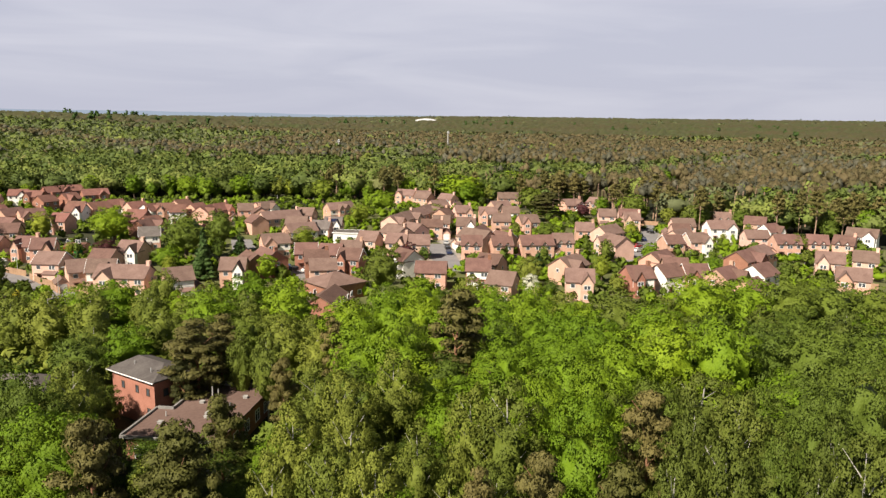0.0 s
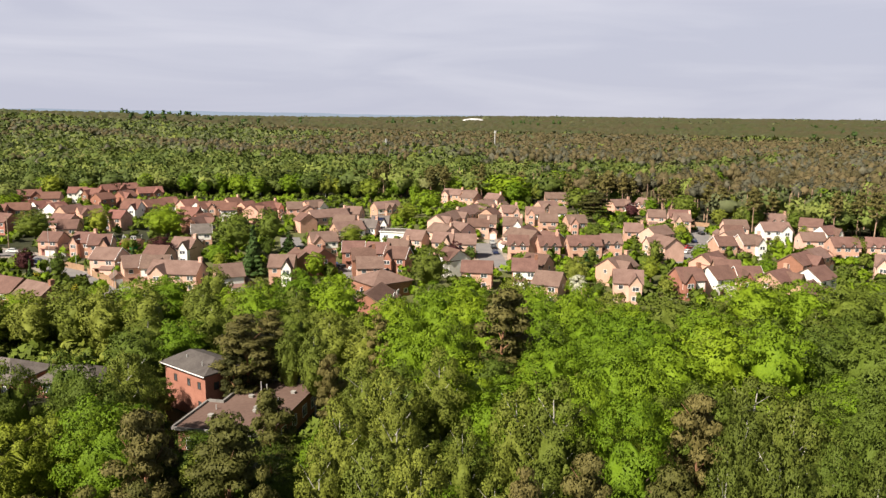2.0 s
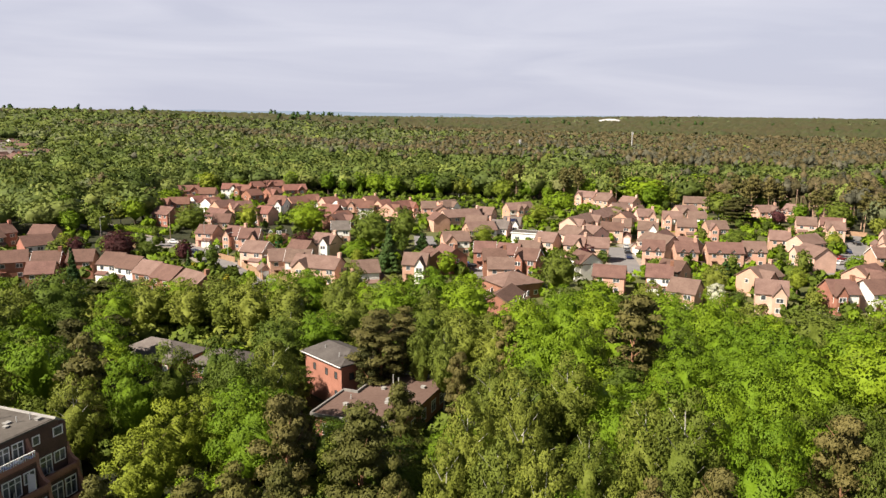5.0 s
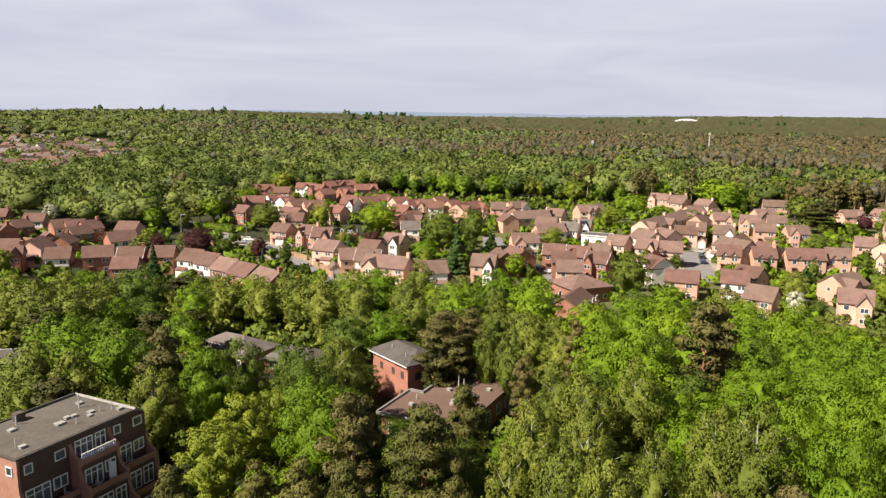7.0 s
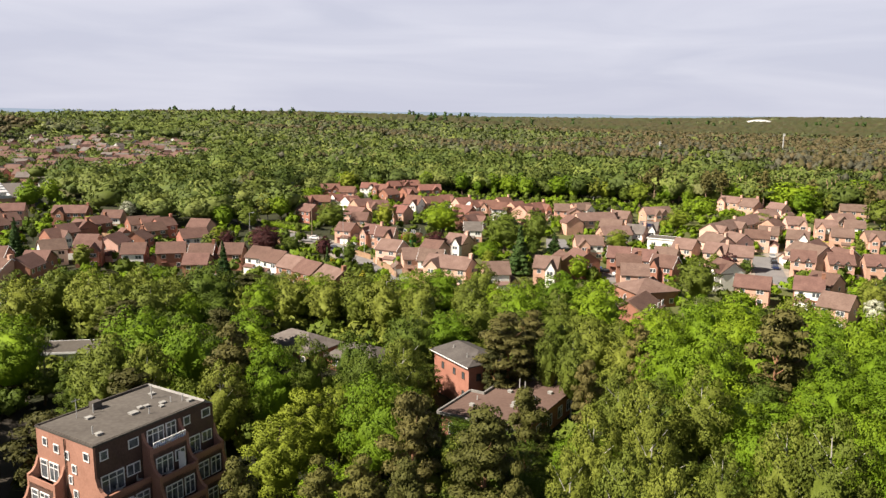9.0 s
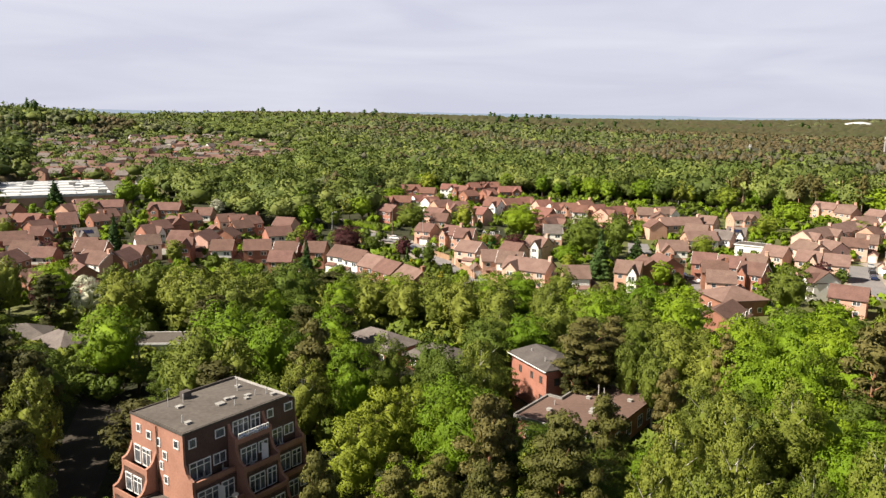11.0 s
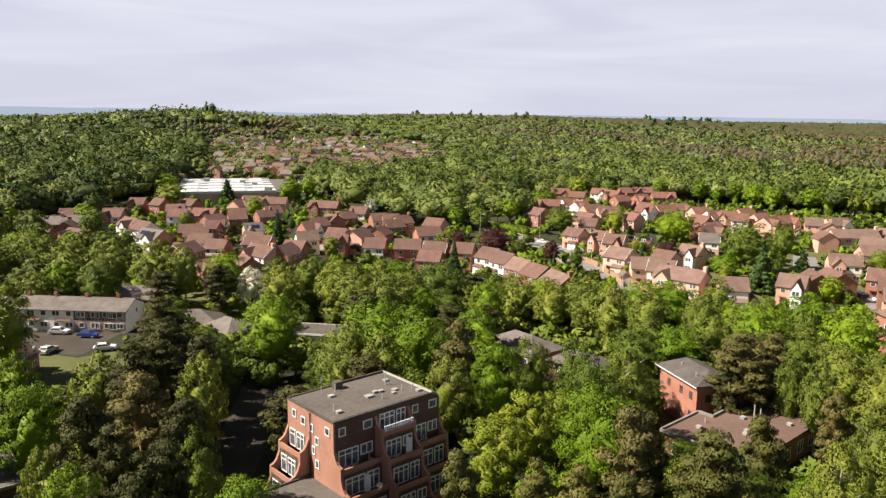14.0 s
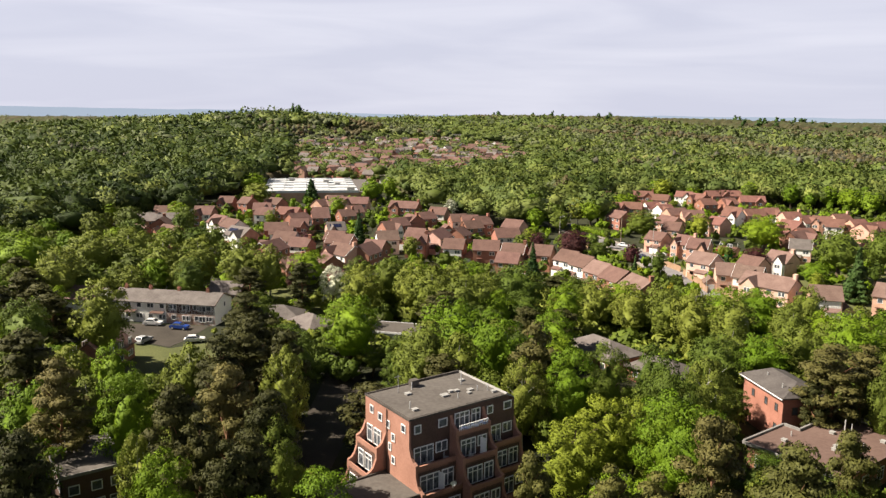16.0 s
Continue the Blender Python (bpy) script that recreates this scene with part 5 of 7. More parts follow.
OPEN.append((101.0, 249.3, 3.5))
sheet('yard', [(-195.9, 237.5), (-195.3, 247.4), (-182.8, 232.6), (-180.3, 219.4)], 0.05, ASPHALT, 'grey asphalt turning head', 'yard')
OPEN.append((-188.6, 234.2, 3.5))
OPEN.append((-192.2, 235.9, 3.5))
OPEN.append((-191.9, 240.8, 3.5))
OPEN.append((-185.7, 233.4, 3.5))
OPEN.append((-184.4, 226.8, 3.5))
sheet('yard', [(-190.3, 304.4), (-182.8, 306.9), (-174.6, 296.2), (-177.9, 289.1)], 0.05, ASPHALT, 'grey asphalt turning head', 'yard')
OPEN.append((-181.4, 299.1, 3.5))
OPEN.append((-185.9, 301.8, 3.5))
OPEN.append((-182.1, 303.0, 3.5))
OPEN.append((-178.0, 297.7, 3.5))
OPEN.append((-179.7, 294.1, 3.5))
sheet('verge', [(-62.5, 260.1), (-57.5, 262.8), (-50.8, 253.0), (-54.8, 246.6)], 0.09, LAWN, 'bright green grass verge by the junction', 'lawn')
OPEN.append((-56.4, 255.6, 3.5))
OPEN.append((-59.5, 257.9, 3.5))
OPEN.append((-57.0, 259.2, 3.5))
OPEN.append((-53.6, 254.3, 3.5))
OPEN.append((-55.6, 251.1, 3.5))
sheet('yard', [(-137.4, 112.4), (-116.2, 120.6), (-113.2, 110.8), (-112.5, 105.5), (-126.2, 105.7)], 0.05, ASPHALT_OLD_SHADED, 'worn asphalt car park in the shade-darkened colour', 'yard')
OPEN.append((-121.1, 111.0, 3.5))
OPEN.append((-126.5, 111.5, 3.5))
OPEN.append((-132.0, 111.9, 3.5))
OPEN.append((-119.5, 114.2, 3.5))
OPEN.append((-117.8, 117.4, 3.5))
OPEN.append((-118.5, 110.9, 3.5))
OPEN.append((-115.8, 110.9, 3.5))
OPEN.append((-118.2, 109.2, 3.5))
OPEN.append((-115.4, 107.3, 3.5))
OPEN.append((-122.8, 109.2, 3.5))
OPEN.append((-124.5, 107.5, 3.5))
sheet('verge', [(-119.9, 91.7), (-124.9, 104.6), (-111.9, 104.9), (-104.5, 116.3), (-90.3, 100.1), (-103.3, 89.9)], 0.04, LAWN, 'sunlit grass beside the car park', 'lawn')
OPEN.append((-109.1, 101.2, 3.5))
OPEN.append((-112.7, 98.1, 3.5))
OPEN.append((-116.3, 94.9, 3.5))
OPEN.append((-114.4, 102.4, 3.5))
OPEN.append((-119.6, 103.5, 3.5))
OPEN.append((-110.1, 102.5, 3.5))
OPEN.append((-111.0, 103.7, 3.5))
OPEN.append((-107.6, 106.3, 3.5))
OPEN.append((-106.0, 111.3, 3.5))
OPEN.append((-102.9, 100.9, 3.5))
OPEN.append((-96.6, 100.5, 3.5))
OPEN.append((-107.2, 97.5, 3.5))
OPEN.append((-105.2, 93.7, 3.5))
sheet('yard', [(-78.6, 113.4), (-72.1, 113.1), (-61.8, 96.7), (-55.8, 81.3), (-51.1, 69.2), (-57.4, 63.3), (-60.6, 71.3), (-67.1, 88.8)], 0.05, ASPHALT_OLD_SHADED, 'dark asphalt drive beside the flats, tree shade in its colour', 'yard')
OPEN.append((-63.1, 87.1, 3.5))
OPEN.append((-66.2, 92.4, 3.5))
OPEN.append((-69.3, 97.6, 3.5))
OPEN.append((-72.4, 102.9, 3.5))
OPEN.append((-75.5, 108.1, 3.5))
OPEN.append((-64.9, 92.3, 3.5))
OPEN.append((-66.7, 97.5, 3.5))
OPEN.append((-68.5, 102.7, 3.5))
OPEN.append((-70.3, 107.9, 3.5))
OPEN.append((-62.8, 89.0, 3.5))
OPEN.append((-62.6, 91.0, 3.5))
OPEN.append((-62.3, 92.9, 3.5))
OPEN.append((-62.1, 94.8, 3.5))
OPEN.append((-61.6, 86.0, 3.5))
OPEN.append((-60.2, 84.8, 3.5))
OPEN.append((-58.7, 83.6, 3.5))
OPEN.append((-57.3, 82.5, 3.5))
OPEN.append((-60.7, 83.5, 3.5))
OPEN.append((-58.3, 80.0, 3.5))
OPEN.append((-55.9, 76.4, 3.5))
OPEN.append((-53.5, 72.8, 3.5))
OPEN.append((-61.9, 82.4, 3.5))
OPEN.append((-60.8, 77.6, 3.5))
OPEN.append((-59.7, 72.8, 3.5))
OPEN.append((-58.5, 68.1, 3.5))
OPEN.append((-62.6, 84.0, 3.5))
OPEN.append((-62.1, 80.8, 3.5))
OPEN.append((-61.6, 77.6, 3.5))
OPEN.append((-61.1, 74.5, 3.5))
OPEN.append((-63.9, 87.5, 3.5))
OPEN.append((-64.7, 87.8, 3.5))
OPEN.append((-65.5, 88.1, 3.5))
OPEN.append((-66.3, 88.5, 3.5))
sheet('verge', [(-219.1, 141.7), (-189.1, 131.3), (-171.8, 118.8), (-179.0, 114.8)], 0.04, LAWN, 'sunlit back lawn', 'lawn')
OPEN.append((-189.8, 126.7, 3.5))
OPEN.append((-195.6, 129.7, 3.5))
OPEN.append((-201.5, 132.7, 3.5))
OPEN.append((-207.4, 135.7, 3.5))
OPEN.append((-213.2, 138.7, 3.5))
OPEN.append((-189.6, 127.6, 3.5))
OPEN.append((-189.5, 128.5, 3.5))
OPEN.append((-189.4, 129.4, 3.5))
OPEN.append((-189.2, 130.4, 3.5))
OPEN.append((-186.2, 125.1, 3.5))
OPEN.append((-182.6, 123.5, 3.5))
OPEN.append((-179.0, 121.9, 3.5))
OPEN.append((-175.4, 120.4, 3.5))
OPEN.append((-187.6, 124.3, 3.5))
OPEN.append((-185.4, 121.9, 3.5))
OPEN.append((-183.3, 119.5, 3.5))
OPEN.append((-181.2, 117.2, 3.5))

# ---------------------------------------------------------------- block of flats
VENT = material("vent_paint", (0.24, 0.235, 0.225), (0.36, 0.355, 0.34), 1.0, 9.0, 0.7)


def flats():
    b = thing("block_of_flats", pose(-36.6, 66.3, 0, 0, 0, 61.6), "red and dark brick block of flats with stepped balconies", "building")
    L, D, T, ST = 14.9, 9.4, 14.0, 2.75
    brick, dark = FLAT_BRICK, DARK_BRICK
    part("wall", Shape().box(0, 0, -0.3, L - 0.9, D, T - 0.05), brick, b)
    part("wall", Shape().box(L - 0.9, 0, -0.3, L, D, T - 0.62), brick, b)
    part("front_panel", Shape().box(0.25, -0.06, 0, L - 0.9, -0.003, T - 0.12), dark, b, "dark brown brick facing")
    part("front_panel", Shape().box(L - 0.899, -0.06, 0, L - 0.02, -0.003, T - 0.64), dark, b, "dark brown brick facing")
    part("parapet", Shape().prism([(L - 1.3, T + 0.061), (L - 1.1, T + 0.26), (L + 0.06, T - 0.5), (L + 0.06, T - 0.61), (L - 1.3, T - 0.02)], -0.02, D + 0.05, "y"), LEAD, b, "broad sloping felt-covered parapet")
    part("roof", Shape().box(0.3, 0.3, T - 0.04, L - 1.31, D - 0.3, T + 0.06), FLAT_ROOF, b, "flat grey felt roof")
    for x0, y0, x1, y1, hh in ((-0.06, -0.08, L - 1.31, 0.12, 0.1), (-0.06, 0.121, 0.12, D - 0.12, 0.1), (-0.06, D - 0.119, 6.0, D + 0.06, 0.14), (6.01, D - 0.119, L - 1.31, D + 0.06, 0.3)):
        part("parapet", Shape().box(x0, y0, T - 0.1, x1, y1, T + hh), FLAT_RIM, b, "dark thin roof rim")
    # bays: start, end, first step, number of steps
    for xa, xb, shift in ((0.25, 5.4, 0.0), (5.75, 10.0, 1.3), (10.35, 14.8, 0.0)):
        for k in range(4):
            z = T - ST * (k + 1)
            out = 1.3 * max(k - 1, 0) + (shift if k else 0.0)
            if out:
                part("storey", Shape().box(xa, -out, z, xb, -0.07, z + ST - 0.02), dark, b, "dark brown brick storey set forward")
            n_y = -out - 1.3
            # balcony in front of this storey
            if k or shift:
                part("balcony", Shape().box(xa, n_y, z - 0.2, xb, -out, z - 0.02).box(xa, n_y, z - 0.02, xb, n_y + 0.26, z + 0.52), brick, b, "red brick balcony parapet")
            wy = -out - 0.05 if out else -0.1
            if k == 0 and not shift:
                window_part(b, pose(xa + 0.8, wy, z + 1.0), 0.9, 1.0, glass=CURTAINED)
                window_part(b, pose(xb - 1.0, wy, z + 1.0), 1.2, 1.0, glass=CURTAINED)
            else:
                w1 = (xb - xa) * 0.5
                window_part(b, pose(xa + w1 * 0.62, wy, z + 0.12), round(w1, 1), 2.05, glass=CURTAINED)
                window_part(b, pose(xb - w1 * 0.45, wy, z + (0.12 if k % 2 == 0 else 0.9)), round(w1 * 0.62, 1), 2.05 if k % 2 == 0 else 1.25, glass=CURTAINED)
    # brick fins with sloping tops between the bays
    for x, shift in ((0.0, 0.0), (5.4, 1.3), (10.0, 1.3), (14.8, 0.0)):
        prof = [(0, 0), (0, T - 0.6 if shift else T - ST - 0.2)]
        for k in range(4):
            z = T - ST * (k + 1)
            y = -(1.3 * max(k - 1, 0) + (shift if k else 0.0))
            if k == 0 and not shift:
                continue
            prof += [(y - 0.02, z + 2.2), (y - 0.35, z + 1.35), (y - 0.75, z + 0.92), (y - 1.3, z + 0.72)]
        prof.append((prof[-1][0], 0))
        part("fin_wall", Shape().prism(prof, x, x + 0.34, "x"), brick, b, "red brick wing wall with a sloping top")
    # stepped balconies on the sunny end
    for k in range(1, 4):
        z = T - ST * (k + 1)
        out = 1.2 * (k - 1)
        if out:
            part("storey", Shape().box(-out, 5.2, z, -0.01, D - 0.1, z + ST - 0.02), dark, b, "dark brown brick storey set forward")
        part("balcony", Shape().box(-out - 1.2, 5.2, z - 0.2, -out, D - 0.1, z - 0.02).box(-out - 1.2, 5.2, z - 0.02, -out - 1.0, D - 0.1, z + 0.55), brick, b, "brick balcony parapet")
        window_part(b, pose(-out - 0.05, 6.6, z + 0.12, 0, 0, -90), 1.6, 2.05, glass=CURTAINED)
        window_part(b, pose(-out - 0.05, 8.3, z + 0.12, 0, 0, -90), 1.2, 2.05, glass=CURTAINED)
    prof = [(0, 0), (0, T - ST - 0.4)]
    for k in range(1, 4):
        z = T - ST * (k + 1)
        prof += [(-1.2 * k + 1.18, z + 2.2), (-1.2 * k + 0.85, z + 1.35), (-1.2 * k + 0.5, z + 0.92), (-1.2 * k, z + 0.72)]
    prof.append((prof[-1][0], 0))
    for y in (4.86, D - 0.1):
        s = Shape().prism(prof, y, y + 0.34, "y")
        part("fin_wall", s, brick, b, "red brick wing wall with a sloping top")
    for y, zz, w in ((1.1, 12.2, 0.9), (7.9, 12.2, 0.8), (6.0, 11.9, 0.9), (3.2, 10.4, 0.75), (3.2, 7.7, 0.75), (3.9, 9.1, 0.6), (4.3, 11.6, 0.75)):
        window_part(b, pose(-0.02, y, zz, 0, 0, -90), w, 0.95, glass=CURTAINED)
    part("pipe", Shape().tube((-0.1, 4.5, 0.2), (-0.1, 4.5, T - 0.2), 0.06, 0.06), DARK_FRAME, b)
    part("pipe", Shape().tube((0.5, -0.5, 4.2), (0.5, -0.5, 8.0), 0.06, 0.06), DARK_FRAME, b)
    for x, y, w, d, hh in ((2.0, 1.9, 0.8, 0.6, 0.3), (7.3, 3.6, 1.2, 0.9, 0.25), (8.6, 4.2, 0.7, 0.5, 0.3), (9.3, 4.0, 0.7, 0.5, 0.3), (10.9, 3.4, 0.9, 0.6, 0.22), (10.2, 2.7, 0.6, 0.5, 0.2), (12.9, 1.4, 0.8, 0.6, 0.3), (12.0, 6.6, 0.8, 0.6, 0.25), (4.0, 6.4, 0.9, 0.7, 0.25)):
        w, d, hh = w * 0.7, d * 0.7, hh * 0.6
        part("roof_vent", Shape().box(x - w / 2, y - d / 2, T + 0.06, x + w / 2, y + d / 2, T + 0.06 + hh).box(x - w / 2 - 0.06, y - d / 2 - 0.06, T + 0.06 + hh, x + w / 2 + 0.06, y + d / 2 + 0.06, T + 0.12 + hh), VENT, b, "pale roof vent box")
    for x, y, hh in ((1.8, 2.6, 0.9), (5.2, 7.4, 1.0), (11.2, 5.6, 1.6), (8.2, 2.2, 0.7), (12.6, 2.2, 0.8), (11.6, 2.9, 0.7)):
        part("vent_pipe", Shape().tube((x, y, T), (x, y, T + hh), 0.07, 0.07), STEEL, b)
    part("chimney", Shape().box(5.6, 7.9, T + 0.06, 6.6, 8.7, T + 0.9), FLAT_RIM, b)
    part("aerial", Shape().tube((3.4, 7.6, T), (3.4, 7.6, T + 2.2), 0.04, 0.03).tube((2.9, 7.6, T + 2.0), (3.9, 7.6, T + 2.0), 0.025, 0.025), STEEL, b)
    # low annexe beside the stair end
    part("annexe", Shape().box(-8.0, -2.0, -0.3, -0.02, 4.6, 6.1), brick, b)
    part("annexe_roof", Shape().box(-8.2, -2.2, 6.1, -0.02, 4.8, 6.25), FLAT_ROOF, b, "flat grey felt roof")
    for y in (-2.2, 4.6):
        part("parapet", Shape().box(-8.2, y, 6.251, -0.02, y + 0.2, 6.45), FLAT_RIM, b)
    # white balcony railing, satellite dish and washing chair
    r = Shape()
    for i in range(16):
        x = 5.9 + 4.0 * i / 15
        r.box(x - 0.035, -1.30, T - ST + 0.5, x + 0.035, -1.25, T - ST + 1.1)
    r.box(5.85, -1.32, T - ST + 1.1, 9.95, -1.23, T - ST + 1.18)
    part("railing", r, UPVC, b, "white metal railing")
    for i in range(22):
        x, drop = 5.95 + 0.18 * i, 0.14 * math.sin(i * 0.9)
        part("bunting_flag", Shape().box(x, -1.37, T - ST + 0.68 + drop, x + 0.12, -1.33, T - ST + 0.98 + drop), BUNTING, b, "blue and white cloth hung along the railing")
    dish = Shape()
    rim = [(0.36 * math.cos(2 * math.pi * i / 14), 0.36 * math.sin(2 * math.pi * i / 14)) for i in range(14)]
    for i in range(14):
        (x0, z0), (x1, z1) = rim[i], rim[(i + 1) % 14]
        dish.face((x0, -0.12, z0), (x1, -0.12, z1), (0, 0, 0))
        dish.face((x0, -0.12, z0), (0, 0.03, 0), (x1, -0.12, z1))
    dish.tube((0, 0, 0), (0.1, -0.5, -0.15), 0.02, 0.02).tube((0, 0.02, 0), (0, 0.05, -0.9), 0.03, 0.03)
    part("satellite_dish", dish, UPVC, b, "white satellite dish", at=pose(3.6, -3.3, T - 3 * ST + 1.45, 15, 0, -25))
    for x, y, k in ((8.6, -1.62, 2), (3.0, -1.35, 3)):
        part("open_door", Shape().box(0, -0.03, 0.05, 0.8, 0.03, 2.1).box(0.02, -0.05, 0.12, 0.78, -0.031, 2.02), UPVC, b, "white balcony door standing open", at=pose(x, y, T - ST * k, 0, 0, -68))
    for x, y, z in ((2.1, -0.7, T - 2 * ST), (4.4, -0.75, T - 2 * ST), (12.2, -0.7, T - 2 * ST), (7.0, -2.0, T - 2 * ST)):
        part("balcony_chair", Shape().box(-0.25, -0.25, 0.4, 0.25, 0.25, 0.46).box(-0.25, 0.2, 0.46, 0.25, 0.26, 0.95).box(-0.25, -0.25, 0, -0.2, -0.2, 0.4).box(0.2, -0.25, 0, 0.25, -0.2, 0.4).box(-0.25, 0.2, 0, -0.2, 0.25, 0.4).box(0.2, 0.2, 0, 0.25, 0.25, 0.4), VENT, b, at=pose(x, y, z, 0, 0, 40))
    OPEN.extend([(-25.5, 72.5, 5.5), (-21.5, 79.5, 4.0), (-29.0, 66.0, 4.0)])
    OPEN.extend([(-36.6 + 0.476 * a - 0.879 * c, 66.3 + 0.879 * a + 0.476 * c, 5.6) for a in (-4, 1, 5, 9, 13) for c in (-2, 2, 6)])


BUNTING = material("bunting_cloth", (0.05, 0.12, 0.42), (0.75, 0.76, 0.82), 2.6, 9.0, 0.9)
CURTAINED = material("curtained_glass", (0.02, 0.024, 0.03), (0.17, 0.185, 0.21), 0.9, 2.2, 0.1, spec=0.6)
FLAT_RIM = material("roof_rim_felt", (0.05, 0.043, 0.038), (0.10, 0.088, 0.078), 0.4, 4.0, 0.85, 0.2)
FLAT_BRICK = material("flats_brick", (0.27, 0.136, 0.098), (0.38, 0.200, 0.148), 0.4, 5.0, 0.9, 0.3)
DARK_BRICK = material("dark_brick", (0.07, 0.042, 0.034), (0.12, 0.072, 0.058), 0.5, 6.0, 0.85, 0.3)
flats()


def tile_hung_wall(parent, x0, x1, y, z0, z1, mat):
    return part("tile_hanging", Shape().box(x0, y - 0.05, z0, x1, y + 0.001, z1), mat, parent, "hung brown tiles on the upper storey")


def hip_roof(l, s, eave, ridge, over=0.5, cut=None):
    """Four slopes over a plan l by s, with a fascia; x runs along the ridge."""
    a, b = l / 2 + over, s / 2 + over
    c = max(0.2, (l - s) / 2 if cut is None else cut)
    sh = Shape()
    sh.v.extend([(-a, -b, eave), (a, -b, eave), (a, b, eave), (-a, b, eave), (-c, 0, ridge), (c, 0, ridge), (-a, -b, eave - 0.2), (a, -b, eave - 0.2), (a, b, eave - 0.2), (-a, b, eave - 0.2)])
    sh.f.extend([(0, 1, 5, 4), (1, 2, 5), (2, 3, 4, 5), (3, 0, 4), (6, 7, 1, 0), (7, 8, 2, 1), (8, 9, 3, 2), (9, 6, 0, 3), (9, 8, 7, 6)])
    return sh


def hip_house(name, x, y, turn, l, s, eave, ridge, wall, roof, label, category="house", windows=True, wz=(0.9,), over=0.5, cut=None):
    h = thing(name, pose(x, y, land(x, y), 0, 0, turn), label, category)
    part("wall", Shape().box(-l / 2, -s / 2, -0.3, l / 2, s / 2, eave - 0.05), WALLS[wall], h)
    part("roof", hip_roof(l, s, eave, ridge, over, cut), ROOFS[roof], h)
    if windows:
        n = max(2, int(l / 3.2))
        for side in (-1, 1):
            for z in wz:
                for i in range(n):
                    window_part(h, pose(-l / 2 + l * (i + 0.5) / n, side * (s / 2 + 0.01), z, 0, 0, 0 if side < 0 else 180), 1.2, 1.2)
        for side in (-1, 1):
            for z in wz:
                window_part(h, pose(side * (l / 2 + 0.01), 0, z, 0, 0, 90 * side), 1.2, 1.2)
    for k in range(max(1, round(l / 6))):
        p = h.matrix_basis @ Vector((l * ((k + 0.5) / max(1, round(l / 6)) - 0.5), 0, 0))
        OPEN.append((p.x, p.y, s / 2 + 1.5))
    return h


# brick house with the hipped roof beside the flat-roofed hall
brick_house = hip_house("brick_house", -0.9, 118.3, 124.8, 10.2, 6.6, 7.2, 8.7, "red", "dark", "tall red brick house with a dark hipped roof", windows=False, over=0.55, cut=3.2)
for x, z in ((-3.6, 4.6), (-1.0, 4.6), (2.4, 4.6), (-3.6, 1.6)):
    window_part(brick_house, pose(x, 3.31, z, 0, 0, 180), 0.75, 1.15, DARK_FRAME)
for y in (-1.6, 1.4):
    window_part(brick_house, pose(-5.11, y, 4.4, 0, 0, -90), 0.9, 1.2, DARK_FRAME)
part("gutter", Shape().box(-5.7, 3.86, 6.98, 5.7, 3.98, 7.1), UPVC, brick_house, "white eaves gutter")
for x, y in ((-3.0, 2.2), (1.8, 1.6)):
    part("roof_vent", Shape().tube((x, y, 7.4), (x, y, 8.5), 0.09, 0.09), STEEL, brick_house)

# low hall with a brown flat roof
hall = thing("flat_roofed_hall", pose(-4.4, 101.6, 0, 0, 0, 61.6), "low brick hall with a wide brown felt flat roof", "building")
part("wall", Shape().box(0, -12.4, -0.3, 9.2, 0, 3.8), WALLS["red"], hall)
part("wall", Shape().box(9.201, -12.4, -0.3, 19.2, -2.4, 3.8), WALLS["red"], hall)
part("roof", Shape().box(-0.3, -12.7, 3.8, 9.2, 0.3, 4.0), BROWN_FELT, hall)
part("roof", Shape().box(9.201, -12.7, 3.8, 19.5, -2.1, 4.0), BROWN_FELT, hall)
for x0, y0, x1, y1, hh in ((-0.3, 0.31, 9.2, 0.6, 0.25), (9.2, -2.09, 19.5, -1.8, 0.35), (9.0, -2.1, 9.3, 0.3, 0.35), (19.2, -12.7, 19.8, -2.1, 0.45), (-0.5, -12.7, -0.3, 0.6, 0.15)):
    part("parapet", Shape().box(x0, y0, 3.7, x1, y1, 4.0 + hh), LEAD, hall, "grey lead-capped parapet")
for x, y, w in ((4.2, -2.6, 0.6), (12.0, -5.0, 0.6), (8.2, -7.6, 1.0), (7.2, -7.9, 1.0), (14.8, -10.4, 0.6)):
    part("roof_vent", Shape().box(x - w / 2, y - 0.3, 4.0, x + w / 2, y + 0.3, 4.28).box(x - w / 2 - 0.05, y - 0.35, 4.28, x + w / 2 + 0.05, y + 0.35, 4.34), VENT, hall, "pale grey roof vent box")
for x, y, hh in ((12.4, -6.4, 2.4), (12.6, -7.2, 2.0), (6.6, -2.2, 0.7), (11.0, -9.6, 0.7)):
    part("vent_pipe", Shape().tube((x, y, 4.0), (x, y, 4.0 + hh), 0.09, 0.08), STEEL, hall)
for y in (-2.0, -5.0, -8.0, -11.0):
    window_part(hall, pose(-0.02, y, 0.9, 0, 0, -90), 1.7, 1.8)
for x in (2.0, 6.0, 10.0, 14.0, 17.5):
    window_part(hall, pose(x, -12.42, 0.9, 0, 0, 0), 1.7, 1.8)
OPEN.extend([(-4.4 + 0.476 * a + 0.879 * c, 101.6 + 0.879 * a - 0.476 * c, 4.2) for a in (2, 6, 10, 14, 18) for c in (2, 6, 10)])
OPEN.append((3, 98, 3))


